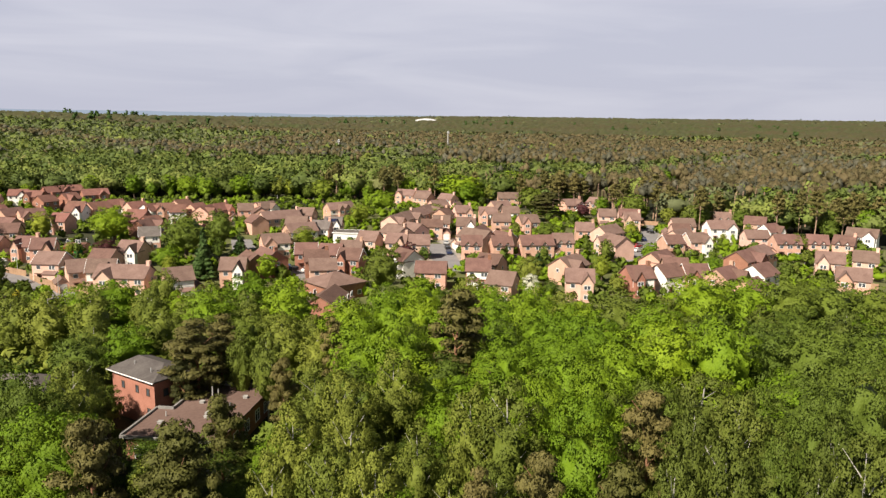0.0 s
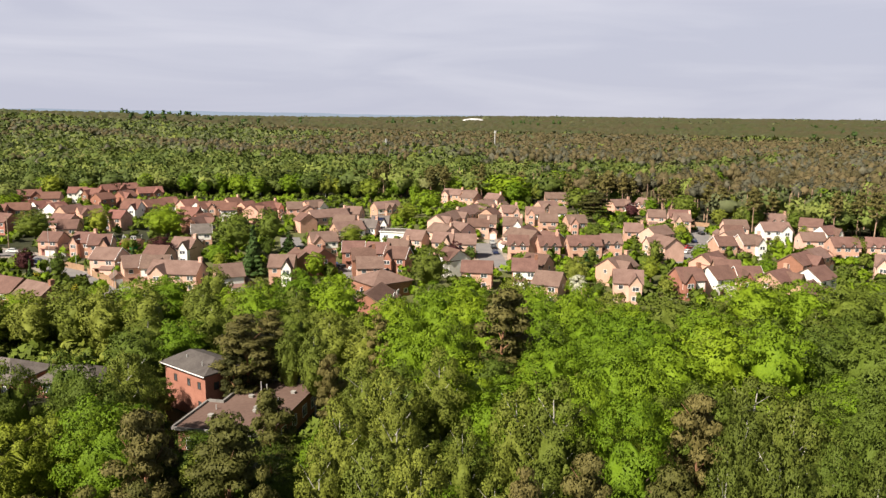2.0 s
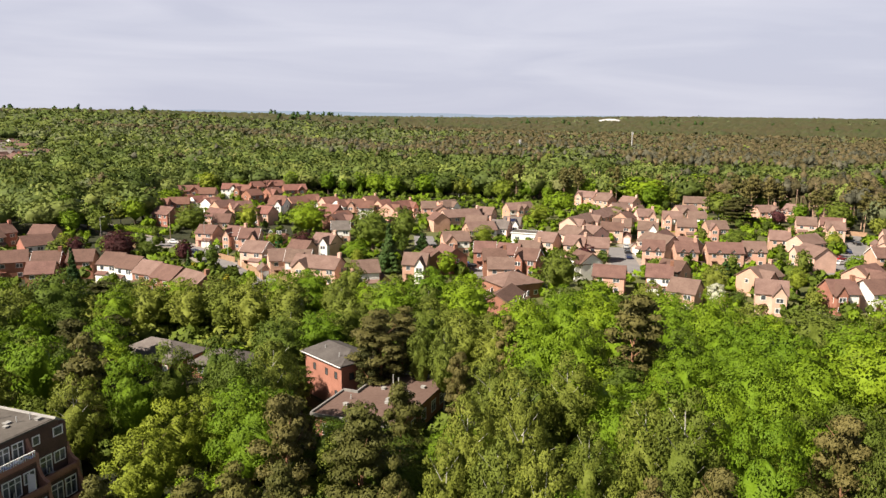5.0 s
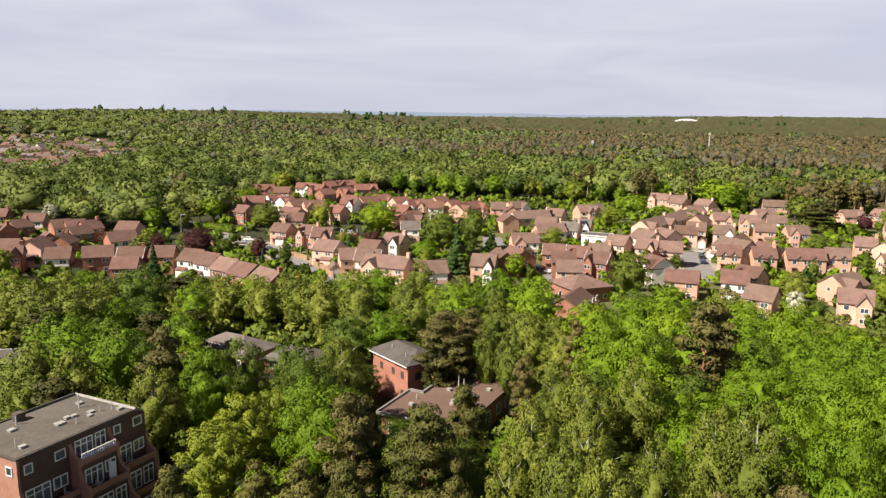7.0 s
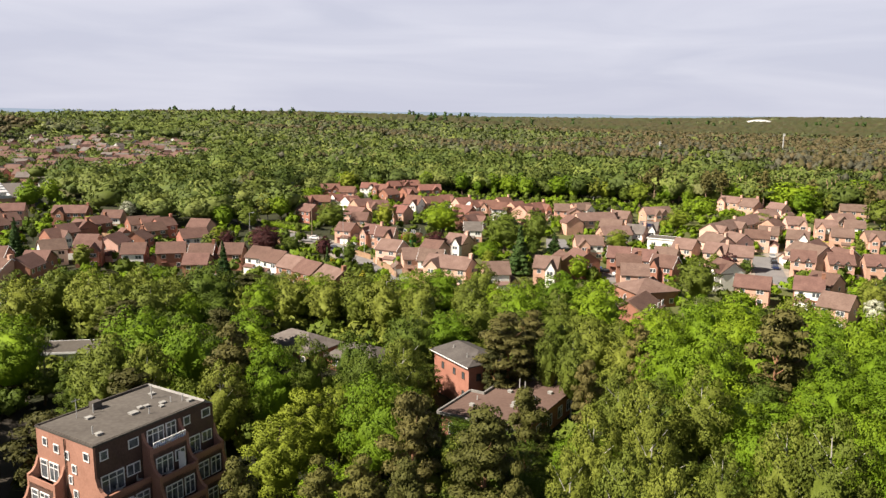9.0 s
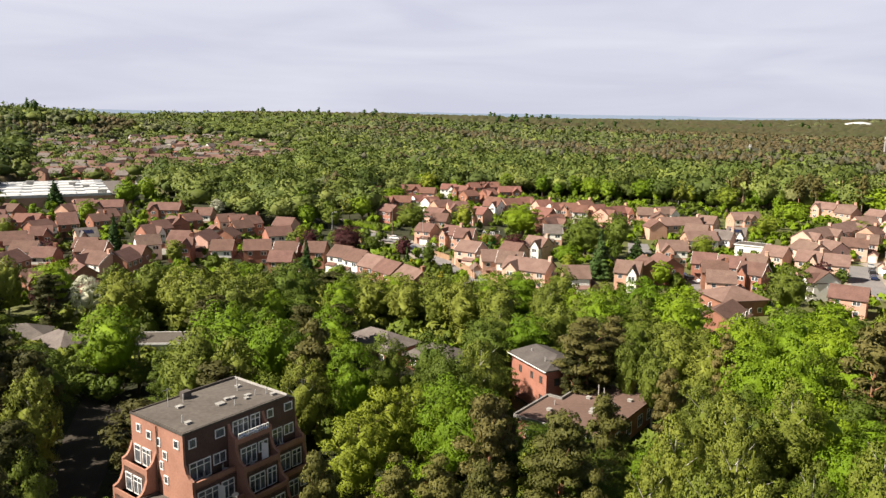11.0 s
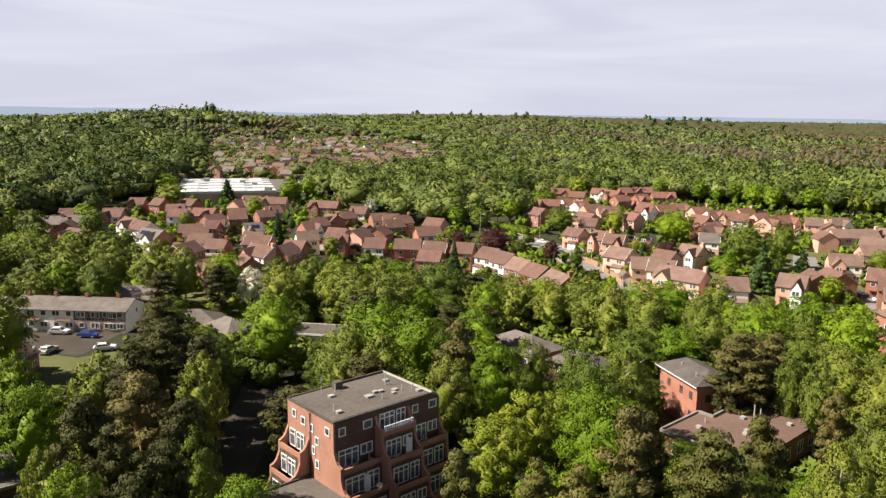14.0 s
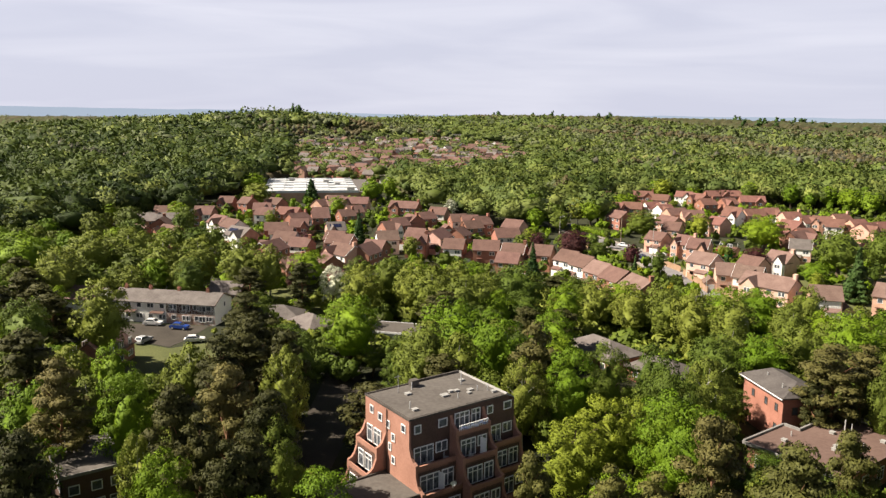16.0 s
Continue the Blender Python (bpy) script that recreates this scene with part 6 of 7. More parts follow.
def panel_fence(x0, y0, x1, y1, h=1.8, mat=None):
    """A garden fence: posts, and close-boarded panels between them."""
    mat = mat or FENCE
    d = math.hypot(x1 - x0, y1 - y0)
    n = max(1, round(d / 2.4))
    f = thing("garden_fence", pose(x0, y0, land(x0, y0), 0, 0, math.degrees(math.atan2(y1 - y0, x1 - x0))), "close-boarded orange-brown wooden garden fence", "fence", "garden fences")
    w = round(d / n, 2)
    pm = shared(("fp", w, h), lambda: Shape().box(0.06, -0.03, 0.05, w - 0.06, 0.03, h).mesh("panel", mat))
    sm = shared(("fs", h), lambda: Shape().box(-0.06, -0.06, -0.2, 0.06, 0.06, h + 0.1).mesh("post", mat))
    for i in range(n):
        part("panel", pm, mat, f, at=pose(i * w, 0, 0))
    for i in range(n + 1):
        part("post", sm, mat, f, at=pose(i * w, 0, 0))
    return f


panel_fence(7.0, 122.0, 12.5, 119.0)
panel_fence(14.5, 118.0, 19.5, 115.5)

# long two-storey terrace with chimneys, by its own car park
row = house(-128.3, 121.9, 16.0, 25.0, 8.4, "white", "grey", 6.5, 4.7, "long two-storey terrace, pale render and brown tile-hung fronts", group="terraces by the car park")
for x in (-11.0, -5.0, 2.0, 9.0):
    part("chimney", Shape().box(x - 0.36, -0.3, 6.2, x + 0.36, 0.3, 7.3).box(x - 0.26, -0.15, 7.3, x - 0.05, 0.05, 7.6).box(x + 0.05, -0.15, 7.3, x + 0.26, 0.05, 7.6), WALLS["red"], row)
tile_hung_wall(row, 1.0, 12.5, -4.2, 2.5, 4.6, ROOFS["brown"])
part("ground_floor_facing", Shape().box(1.0, -4.25, 0, 12.5, -4.201, 2.45), WALLS["buff"], row, "buff brick ground floor")
for x, z in ((2.6, 3.1), (5.8, 3.1), (9.6, 3.1), (5.8, 0.7), (9.6, 0.7)):
    window_part(row, pose(x, -4.29, z), 1.9, 1.35)
part("porch_canopy", Shape().prism([(-5.3, 2.3), (-4.21, 2.75), (-4.21, 2.9), (-5.3, 2.45)], -9.6, -6.2, "x").prism([(-5.2, 2.3), (-4.21, 2.6), (-4.21, 2.75), (-5.2, 2.45)], -2.6, 0.6, "x"), ROOFS["brown"], row)
house(-122.5, 134.0, 24.2, 7.5, 7.0, "pink", "grey", 6.9, 4.6, chimney=True, group="terraces by the car park")
house(-148.0, 114.5, 24.2, 10.0, 8.0, "white", "tan", 7.0, 4.8, group="terraces by the car park")
OPEN.extend([(-126.0 + 0.912 * a, 118.4 + 0.41 * a, 6.5) for a in (-15, -10, -5, 0, 5, 10, 15)])
# bungalows
hip_house("bungalow", -33.0, 136.5, -32, 13.0, 8.5, 2.9, 5.2, "red", "grey", "low brick bungalow with a grey-brown hipped roof")
hip_house("bungalow", -20.5, 131.0, -22, 10.0, 7.0, 2.7, 4.6, "red", "grey", "low brick bungalow with a grey-brown hipped roof")
hip_house("bungalow", -103.0, 128.0, 28, 10.0, 7.5, 2.7, 4.9, "white", "grey", "white bungalow with a grey-brown hipped roof")
hip_house("bungalow", -93.0, 126.5, -20, 9.0, 7.0, 2.6, 4.6, "white", "grey", "white bungalow with a grey-brown hipped roof")
house(-115.0, 92.0, 112, 10.0, 7.0, "red", "brown", 5.6, 3.2, "low orange brick house with a brown gable roof")
OPEN.append((-115, 92, 6.5))


def flat_box(name, x, y, turn, l, s, h, wall, roof, label, trim=LEAD):
    b = thing(name, pose(x, y, 0, 0, 0, turn), label, "building")
    part("wall", Shape().box(-l / 2, -s / 2, -0.3, l / 2, s / 2, h), wall, b)
    part("roof", Shape().box(-l / 2 - 0.2, -s / 2 - 0.2, h, l / 2 + 0.2, s / 2 + 0.2, h + 0.14), roof, b)
    for x0, y0, x1, y1 in ((-l / 2 - 0.3, -s / 2 - 0.3, l / 2 + 0.3, -s / 2 - 0.201), (-l / 2 - 0.3, s / 2 + 0.201, l / 2 + 0.3, s / 2 + 0.3), (-l / 2 - 0.3, -s / 2 - 0.2, -l / 2 - 0.201, s / 2 + 0.2), (l / 2 + 0.201, -s / 2 - 0.2, l / 2 + 0.3, s / 2 + 0.2)):
        part("fascia", Shape().box(x0, y0, h - 0.15, x1, y1, h + 0.22), trim, b)
    OPEN.append((x, y, max(l, s) / 2 + 0.5))
    return b


blk = flat_box("flat_roofed_block", -75.0, 56.0, 61.6, 6.5, 9.5, 6.0, DARK_BRICK, FLAT_ROOF, "dark brick block with a flat grey felt roof")
for y, w in ((-2.6, 1.6), (0.4, 1.0), (3.0, 1.6)):
    window_part(blk, pose(-3.3, y, 3.6, 0, 0, -90), w, 1.2)
    window_part(blk, pose(y * 0.8, -4.8, 3.6), 1.2, 1.2)
    window_part(blk, pose(y * 0.8, -4.8, 0.8), 1.6, 1.8)
flat_box("garage", -74.0, 130.5, 12, 10.0, 7.0, 2.8, WALLS["white"], FLAT_ROOF, "white garage with a flat grey roof", UPVC)
ext = flat_box("white_extension", 66.0, 262.0, -28, 9.5, 7.0, 4.0, WALLS["white"], FLAT_ROOF, "white rendered block with a flat roof", UPVC)
for x in (-2.6, 1.6):
    window_part(ext, pose(x, -3.52, 1.6), 1.7, 1.2)
hip_house("meeting_hall", 42.7, 184.0, 20, 11.5, 10.5, 4.0, 6.4, "red", "tan", "square brick hall with a tan hipped roof", "building")
house(37.0, 167.5, 60, 12.0, 9.0, "red", "brown", 5.6, 2.8, "low brick hall with a broad brown roof")
OPEN.extend([(37, 167, 7), (42.7, 184, 7.5), (34.5, 162, 4)])

# large store with a pale sheet roof
shop = thing("store", pose(-256.0, 354.0, 0, 0, 0, 36), "long low store with a pale sheet metal roof", "building")
part("wall", Shape().box(-26, -39, -0.3, 33, 39, 5.6), WALLS["pink"], shop)
part("roof", Shape().box(-26.5, -39.5, 5.6, 24, 39.5, 6.2), PALE_ROOF, shop)
part("roof", Shape().box(24.01, -39.5, 5.6, 33.5, 39.5, 6.0), ROOFS["grey"], shop, "grey tiled roof over the loading side")
for y in (-28, -12, 4, 20, 32):
    for x in (-19, -7, 5, 16):
        part("rooflight", shared("rooflight", lambda: Shape().prism([(-3.2, 6.2), (3.2, 6.2), (2.4, 7.0), (-2.4, 7.0)], -3.4, 3.4, "x").mesh("rooflight", STORE_LIGHT)), STORE_LIGHT, shop, at=pose(x, y, 0))
for y in (-39.4, -20.0, -4.0, 12.0, 27.0, 38.9):
    part("upstand", Shape().box(-26.4, y, 6.2, 23.9, y + 0.5, 6.9), PALE_ROOF, shop)
for x, y, w in ((20, -34, 4), (14, -6, 3), (-12, 27, 3.5), (8, 12, 3)):
    part("plant_box", Shape().box(x - w / 2, y - 1.5, 6.2, x + w / 2, y + 1.5, 8.0).box(x - w / 2 - 0.2, y - 1.7, 8.0, x + w / 2 + 0.2, y + 1.7, 8.15), VENT, shop, "grey roof plant box")
OPEN.extend([(-256 + 0.809 * a - 0.588 * c, 354 + 0.588 * a + 0.809 * c, 9) for a in (-22, -10, 2, 14, 28) for c in (-36, -24, -12, 0, 12, 24, 36)])

# ---------------------------------------------------------------- far estate on the rising ground
far_rng = random.Random(5)
FAR_HOMES = ((-36.5, 560, 12), (-35.0, 640, 16), (-33.0, 560, 16), (-33.0, 700, 20), (-31.0, 640, 22), (-30.0, 740, 24), (-28.5, 640, 22), (-28.0, 560, 20), (-26.5, 760, 26), (-25.5, 640, 22), (-25.0, 690, 20), (-23.5, 800, 18), (-22.5, 690, 16), (-20.5, 720, 10), (-30.5, 540, 18), (-24.5, 570, 8), (-33.5, 800, 16), (-29.5, 840, 20), (-26.0, 880, 16), (-36.0, 760, 10), (-22.0, 860, 10))


def small_house(x, y, turn, l, wall, roof):
    h = thing("house", pose(x, y, land(x, y), 0, 0, turn), "distant two-storey brick house with a brown gable roof", "house", "far estate")
    part("wall", shared(("sw", l, wall), lambda: gable_walls(l, 7.5, 5, 7.8).mesh("wall", WALLS[wall])), WALLS[wall], h)
    part("roof", shared(("sr", l, roof), lambda: gable_roof(l, 7.5, 5, 7.8).mesh("roof", ROOFS[roof])), ROOFS[roof], h)


def joined_houses(rows):
    """The houses farthest off as one body: walls and roofs with the estate's own materials."""
    mats = [WALLS["red"], WALLS["pink"], WALLS["white"], ROOFS["brown"], ROOFS["grey"]]
    keys = ["red", "pink", "white", "brown", "grey"]
    v, f, m = [], [], []
    for x, y, turn, l, wall, roof in rows:
        at = pose(x, y, land(x, y), 0, 0, turn)
        for shape, key in ((gable_walls(l, 7.5, 5, 7.8), wall), (gable_roof(l, 7.5, 5, 7.8), roof)):
            k = len(v)
            v.extend(tuple(at @ Vector(p)) for p in shape.v)
            f.extend(tuple(k + i for i in q) for q in shape.f)
            m.extend([keys.index(key)] * len(shape.f))
    me = bpy.data.meshes.new("far_houses")
    me.from_pydata(v, [], f)
    bm = bmesh.new()
    bm.from_mesh(me)
    bmesh.ops.recalc_face_normals(bm, faces=bm.faces)
    bm.to_mesh(me)
    bm.free()
    for mat in mats:
        me.materials.append(mat)
    me.polygons.foreach_set("material_index", m)
    tagged(new("far_houses", me), "distant brick houses with brown roofs on rising ground", "houses", kind="stuff")


far_rows = []
for az, d, n in FAR_HOMES:
    turn = far_rng.uniform(-30, 30)
    for i in range(n):
        a = az + far_rng.uniform(-1.4, 1.4)
        dd = d + far_rng.uniform(-42, 42)
        x, y = polar(a, dd)
        if not free(x, y, 5):
            continue
        OPEN.append((x, y, 5.5))
        far_rows.append((x, y, turn + far_rng.choice((0, 0, 90)), far_rng.choice((8, 10, 13)), far_rng.choice(("red", "pink", "red", "white")), far_rng.choice(("brown", "grey", "brown"))))
far_rows.sort(key=lambda row: math.hypot(row[0], row[1]))
for row in far_rows[:48]:
    small_house(*row)
joined_houses(far_rows[48:])

# white school block, sports ground shed, masts and stadium on the skyline
far_white = flat_box("far_block", *polar(-24.8, 980), 20, 26, 10, 8, WALLS["white"], ROOFS["grey"], "distant white block with a flat roof")
far_white.location.z = land(*polar(-24.8, 980))


def radio_mast(x, y, h):
    m = thing("radio_mast", pose(x, y, land(x, y)), "tall slim grey steel radio mast", "mast")
    part("pole", Shape().tube((0, 0, -0.5), (0, 0, h), 0.9, 0.6, 8), STEEL, m)
    for a in (0, 120, 240):
        cx, cy = polar(a, 0.9)
        part("antenna", Shape().box(cx - 0.25, cy - 0.25, h - 3.2, cx + 0.25, cy + 0.25, h - 0.4), UPVC, m)
    part("headframe", Shape().tube((0, 0, h - 2.6), (0, 0, h - 2.4), 1.0, 1.0, 8).tube((0, 0, h - 0.8), (0, 0, h - 0.6), 1.0, 1.0, 8), STEEL, m)


radio_mast(*polar(21.7, 890), 28)
radio_mast(*polar(13.5, 800), 20)


def dome(x, y, r, h, label):
    s = Shape()
    rings_n, seg = 4, 24
    for k in range(rings_n + 1):
        f = k / rings_n
        for i in range(seg):
            a = 2 * math.pi * i / seg
            s.v.append((r * math.cos(a) * (1 - f * f * 0.75), r * 0.6 * math.sin(a) * (1 - f * f * 0.75), h * (0.55 + 0.45 * f)))
    for i in range(seg):
        a = 2 * math.pi * i / seg
        s.v.append((r * 0.97 * math.cos(a), r * 0.58 * math.sin(a), -3))
    for k in range(rings_n):
        for i in range(seg):
            j = (i + 1) % seg
            s.f.append((k * seg + i, k * seg + j, (k + 1) * seg + j, (k + 1) * seg + i))
    b = (rings_n + 1) * seg
    for i in range(seg):
        j = (i + 1) % seg
        s.f.append((b + i, b + j, j, i))
    s.f.append(tuple(range(rings_n * seg, rings_n * seg + seg)))
    ob = thing("sports_hall", pose(x, y, land(x, y)), label, "building")
    part("roof", s, PALE_ROOF, ob)
    OPEN.append((x, y, r + 20))


dome(*polar(20.1, 3000), 48, 20, "distant white domed sports hall on the skyline")
low_sheds = thing("depot_sheds", pose(*polar(19.5, 640), 0, 0, 0, 10), "pale low depot sheds among the trees", "building")
for x, y, l in ((-16, 0, 18), (4, 3, 16), (20, -2, 10)):
    part("shed", Shape().box(x - l / 2, y - 5, -0.3, x + l / 2, y + 5, 6.0), WALLS["white"], low_sheds)
    part("shed_roof", Shape().prism([(y - 5.3, 6.01), (y + 5.3, 6.01), (y, 7.6)], x - l / 2 - 0.3, x + l / 2 + 0.3, "x"), PALE_ROOF, low_sheds)
OPEN.extend([(*polar(19.5 + k, d), 14) for k in (-1.3, 0, 1.3) for d in (640, 612)])

# ---------------------------------------------------------------- cars, lamps, fences, hedges
PAINT = {}


def paint(name, rgb):
    if name not in PAINT:
        PAINT[name] = material("car_paint_" + name, tuple(c * 0.92 for c in rgb), rgb, 0.8, 6.0, 0.25, spec=0.6)
    return PAINT[name]


CAR_COLOURS = {"white": (0.75, 0.75, 0.75), "black": (0.02, 0.02, 0.022), "blue": (0.02, 0.06, 0.28), "red": (0.38, 0.02, 0.025), "silver": (0.40, 0.41, 0.42), "navy": (0.02, 0.03, 0.08)}
LAMP_GLASS = material("lamp_glass", (0.5, 0.5, 0.48), (0.7, 0.7, 0.68), 1.0, 9.0, 0.2)


def car(x, y, turn, colour="silver"):
    """A parked hatchback: shaped body, glazed cabin, wheels and lamps."""
    c = thing("parked_car", pose(x, y, land(x, y) + 0.06, 0, 0, turn), "%s hatchback car parked on the asphalt" % colour, "car", "parked cars")
    m = paint(colour, CAR_COLOURS[colour])

    def body():
        s = Shape()
        side = [(-2.05, 0.35), (2.05, 0.35), (2.1, 0.62), (1.95, 0.82), (1.0, 0.95), (-1.75, 0.98), (-2.08, 0.8)]
        s.prism(side, -0.86, 0.86, "y")
        roof = [(-1.72, 0.97), (0.95, 0.94), (0.25, 1.42), (-1.2, 1.46)]
        k = len(s.v)
        for yy, inset in ((-0.8, 0.0), (0.8, 0.0)):
            for i, (px, pz) in enumerate(roof):
                s.v.append((px, yy * (0.82 if i > 1 else 1.0), pz))
        for q in ((0, 1, 2, 3), (7, 6, 5, 4), (0, 4, 5, 1), (1, 5, 6, 2), (2, 6, 7, 3), (3, 7, 4, 0)):
            s.f.append(tuple(k + i for i in q))
        return s.mesh("body", m)

    panes = (
        ("side_window", ((-1.5, -0.80, 1.02), (0.75, -0.80, 1.0), (0.2, -0.675, 1.36), (-1.15, -0.675, 1.39))),
        ("side_window", ((-1.5, 0.80, 1.02), (0.75, 0.80, 1.0), (0.2, 0.675, 1.36), (-1.15, 0.675, 1.39))),
        ("windscreen", ((0.93, -0.7, 1.0), (0.93, 0.7, 1.0), (0.33, 0.6, 1.39), (0.33, -0.6, 1.39))),
        ("rear_window", ((-1.73, -0.7, 1.05), (-1.73, 0.7, 1.05), (-1.27, 0.6, 1.41), (-1.27, -0.6, 1.41))),
    )
    part("body", shared(("car", colour), body), m, c)
    for k, (pane_name, pts) in enumerate(panes):
        part(pane_name, shared(("carglass", k), lambda: Shape().face(*pts).mesh(pane_name, GLASS, False)), GLASS, c, "dark tinted glass", at=pose(0, 0, 0.012))
    for wx in (-1.3, 1.3):
        for wy in (-0.78, 0.78):
            w = part("wheel", shared("tyre", lambda: Shape().tube((0, -0.1, 0), (0, 0.1, 0), 0.32, 0.32, 12).mesh("wheel", RUBBER)), RUBBER, c, at=pose(wx, wy, 0.32))
            part("rim", shared("rim", lambda: Shape().tube((0, -0.115, 0), (0, 0.115, 0), 0.2, 0.2, 10).mesh("rim", STEEL)), STEEL, w)
    for wy in (-0.6, 0.6):
        part("headlight", shared("hl", lambda: Shape().box(-0.05, -0.16, -0.07, 0.05, 0.16, 0.07).mesh("headlight", LAMP_GLASS)), LAMP_GLASS, c, at=pose(2.03, wy, 0.68))
    return c


def street_lamp(x, y, h=8.0, turn=0):
    l = thing("street_lamp", pose(x, y, 0, 0, 0, turn), "tall grey steel street lamp with a short arm", "street lamp", "street lamps")
    part("post", shared(("post", h), lambda: Shape().tube((0, 0, -0.2), (0, 0, 1.4), 0.12, 0.11, 8).tube((0, 0, 1.4), (0, 0, h), 0.08, 0.06, 8).mesh("post", STEEL)), STEEL, l)
    part("arm", shared(("arm", h), lambda: Shape().tube((0, 0, h - 0.05), (1.2, 0, h + 0.2), 0.045, 0.04, 6).mesh("arm", STEEL)), STEEL, l)
    part("lantern", shared(("lant", h), lambda: Shape().box(1.0, -0.14, h + 0.12, 1.75, 0.14, h + 0.3).mesh("lantern", UPVC)), UPVC, l)


def telegraph_pole(x, y, h=9.5):
    p = thing("telegraph_pole", pose(x, y, land(x, y)), "brown wooden telegraph pole", "pole")
    part("shaft", Shape().tube((0, 0, -0.3), (0, 0, h), 0.16, 0.11, 8), WOOD_POLE, p)
    part("crossarm", Shape().box(-0.8, -0.06, h - 0.6, 0.8, 0.06, h - 0.48), WOOD_POLE, p)


def hedge(x0, y0, x1, y1, h=1.8, look_name="shrub"):
    """A clipped run of bushes along a line."""
    leafm = TREE_LOOK[look_name][1]
    n = max(2, round(math.hypot(x1 - x0, y1 - y0) / 1.6))
    lobes = [(x0 + (x1 - x0) * i / (n - 1) + rng.uniform(-0.2, 0.2), y0 + (y1 - y0) * i / (n - 1), h * 0.45, 1.15, 1.15, h * 0.55) for i in range(n)]
    ob = new("hedge", crown_mesh("hedge", lobes, n * 90, 0.26, leafm))
    tagged(ob, "dense green garden hedge", "hedge", "garden hedges")
    for i in range(n):
        TREES_AT.append((lobes[i][0], lobes[i][1], 1.2))


car(98.4, 248.4, 75, 'silver')
OPEN.append((98.4, 248.4, 2.5))
car(95.1, 238.7, 75, 'black')
OPEN.append((95.1, 238.7, 2.5))
car(92.1, 229.8, 75, 'navy')
OPEN.append((92.1, 229.8, 2.5))
car(32.2, 217.4, 10, 'white')
OPEN.append((32.2, 217.4, 2.5))
car(36.6, 220.9, 170, 'blue')
OPEN.append((36.6, 220.9, 2.5))
car(38.9, 219.0, 20, 'black')
OPEN.append((38.9, 219.0, 2.5))
car(42.3, 215.4, 15, 'white')
OPEN.append((42.3, 215.4, 2.5))
car(177.9, 242.9, 60, 'black')
OPEN.append((177.9, 242.9, 2.5))
car(186.6, 248.5, 80, 'black')
OPEN.append((186.6, 248.5, 2.5))
car(172.2, 232.9, 60, 'navy')
OPEN.append((172.2, 232.9, 2.5))
car(156.1, 214.2, 20, 'white')
OPEN.append((156.1, 214.2, 2.5))
car(160.6, 220.8, 20, 'red')
OPEN.append((160.6, 220.8, 2.5))
car(174.0, 221.5, 10, 'red')
OPEN.append((174.0, 221.5, 2.5))
car(169.3, 207.7, 30, 'black')
OPEN.append((169.3, 207.7, 2.5))
car(159.1, 313.8, 40, 'black')
OPEN.append((159.1, 313.8, 2.5))
car(109.7, 215.6, 100, 'white')
OPEN.append((109.7, 215.6, 2.5))
car(-127.6, 115.6, 20, 'white')
OPEN.append((-127.6, 115.6, 2.5))
car(-120.2, 116.0, 15, 'blue')
OPEN.append((-120.2, 116.0, 2.5))
car(-133.6, 117.7, 10, 'black')
OPEN.append((-133.6, 117.7, 2.5))
car(-110.5, 110.4, 40, 'white')
OPEN.append((-110.5, 110.4, 2.5))
car(-119.4, 105.3, 100, 'silver')
OPEN.append((-119.4, 105.3, 2.5))
car(-47.4, 305.4, 20, 'navy')
OPEN.append((-47.4, 305.4, 2.5))
car(-19.8, 217.7, 40, 'silver')
OPEN.append((-19.8, 217.7, 2.5))
car(-11.5, 96.7, 20, 'white')
OPEN.append((-11.5, 96.7, 2.5))
car(-13.8, 97.5, 10, 'white')
OPEN.append((-13.8, 97.5, 2.5))
car(-58.4, 269.5, -15, 'white')
OPEN.append((-58.4, 269.5, 2.5))
car(-47.4, 249.0, -40, 'navy')
OPEN.append((-47.4, 249.0, 2.5))
street_lamp(-83.5, 272.4, 9.0, 20)
street_lamp(-90.8, 311.7, 9.0, 20)
street_lamp(-46.3, 259.4, 9.0, 20)
street_lamp(-36.0, 240.2, 8.0, 20)
street_lamp(-21.6, 199.9, 8.0, 20)
telegraph_pole(-61.5, 278.2, 11.0)
telegraph_pole(144.4, 439.4, 12.0)
panel_fence(-42.3, 244.7, -32.9, 232.7)
panel_fence(-31.5, 228.9, -22.1, 207.5)
panel_fence(-27.4, 220.0, -21.9, 212.3)
panel_fence(-21.9, 212.3, -15.3, 203.9)
panel_fence(198.4, 269.8, 203.0, 265.0)
panel_fence(-78.4, 332.2, -69.3, 323.6)
panel_fence(125.2, 271.8, 133.3, 268.7)
panel_fence(25.4, 253.0, 29.9, 247.5)
panel_fence(-74.5, 267.8, -68.8, 259.2)
hedge(-42.0, 144.5, -9.0, 141.0, 2.4, 'shrubl')
hedge(70.9, 256.4, 80.3, 256.6, 2.0, 'shrub')
hedge(58.3, 275.5, 62.1, 260.5, 2.2, 'shrub')
hedge(-87.1, 303.0, -69.2, 285.8, 2.4, 'shrubl')
hedge(-80.8, 302.1, -65.2, 290.9, 2.5, 'shrub')
hedge(126.6, 274.9, 134.7, 270.4, 1.8, 'yellow')
hedge(141.2, 227.6, 143.2, 220.3, 1.8, 'shrub')
hedge(-64.5, 246.1, -50.9, 240.6, 2.0, 'shrubl')
hedge(81.1, 309.9, 91.2, 310.1, 1.8, 'shrubl')
hedge(196.9, 223.9, 203.1, 220.4, 1.6, 'shrubl')
hedge(-217.5, 221.3, -199.0, 210.7, 2.0, 'shrub')

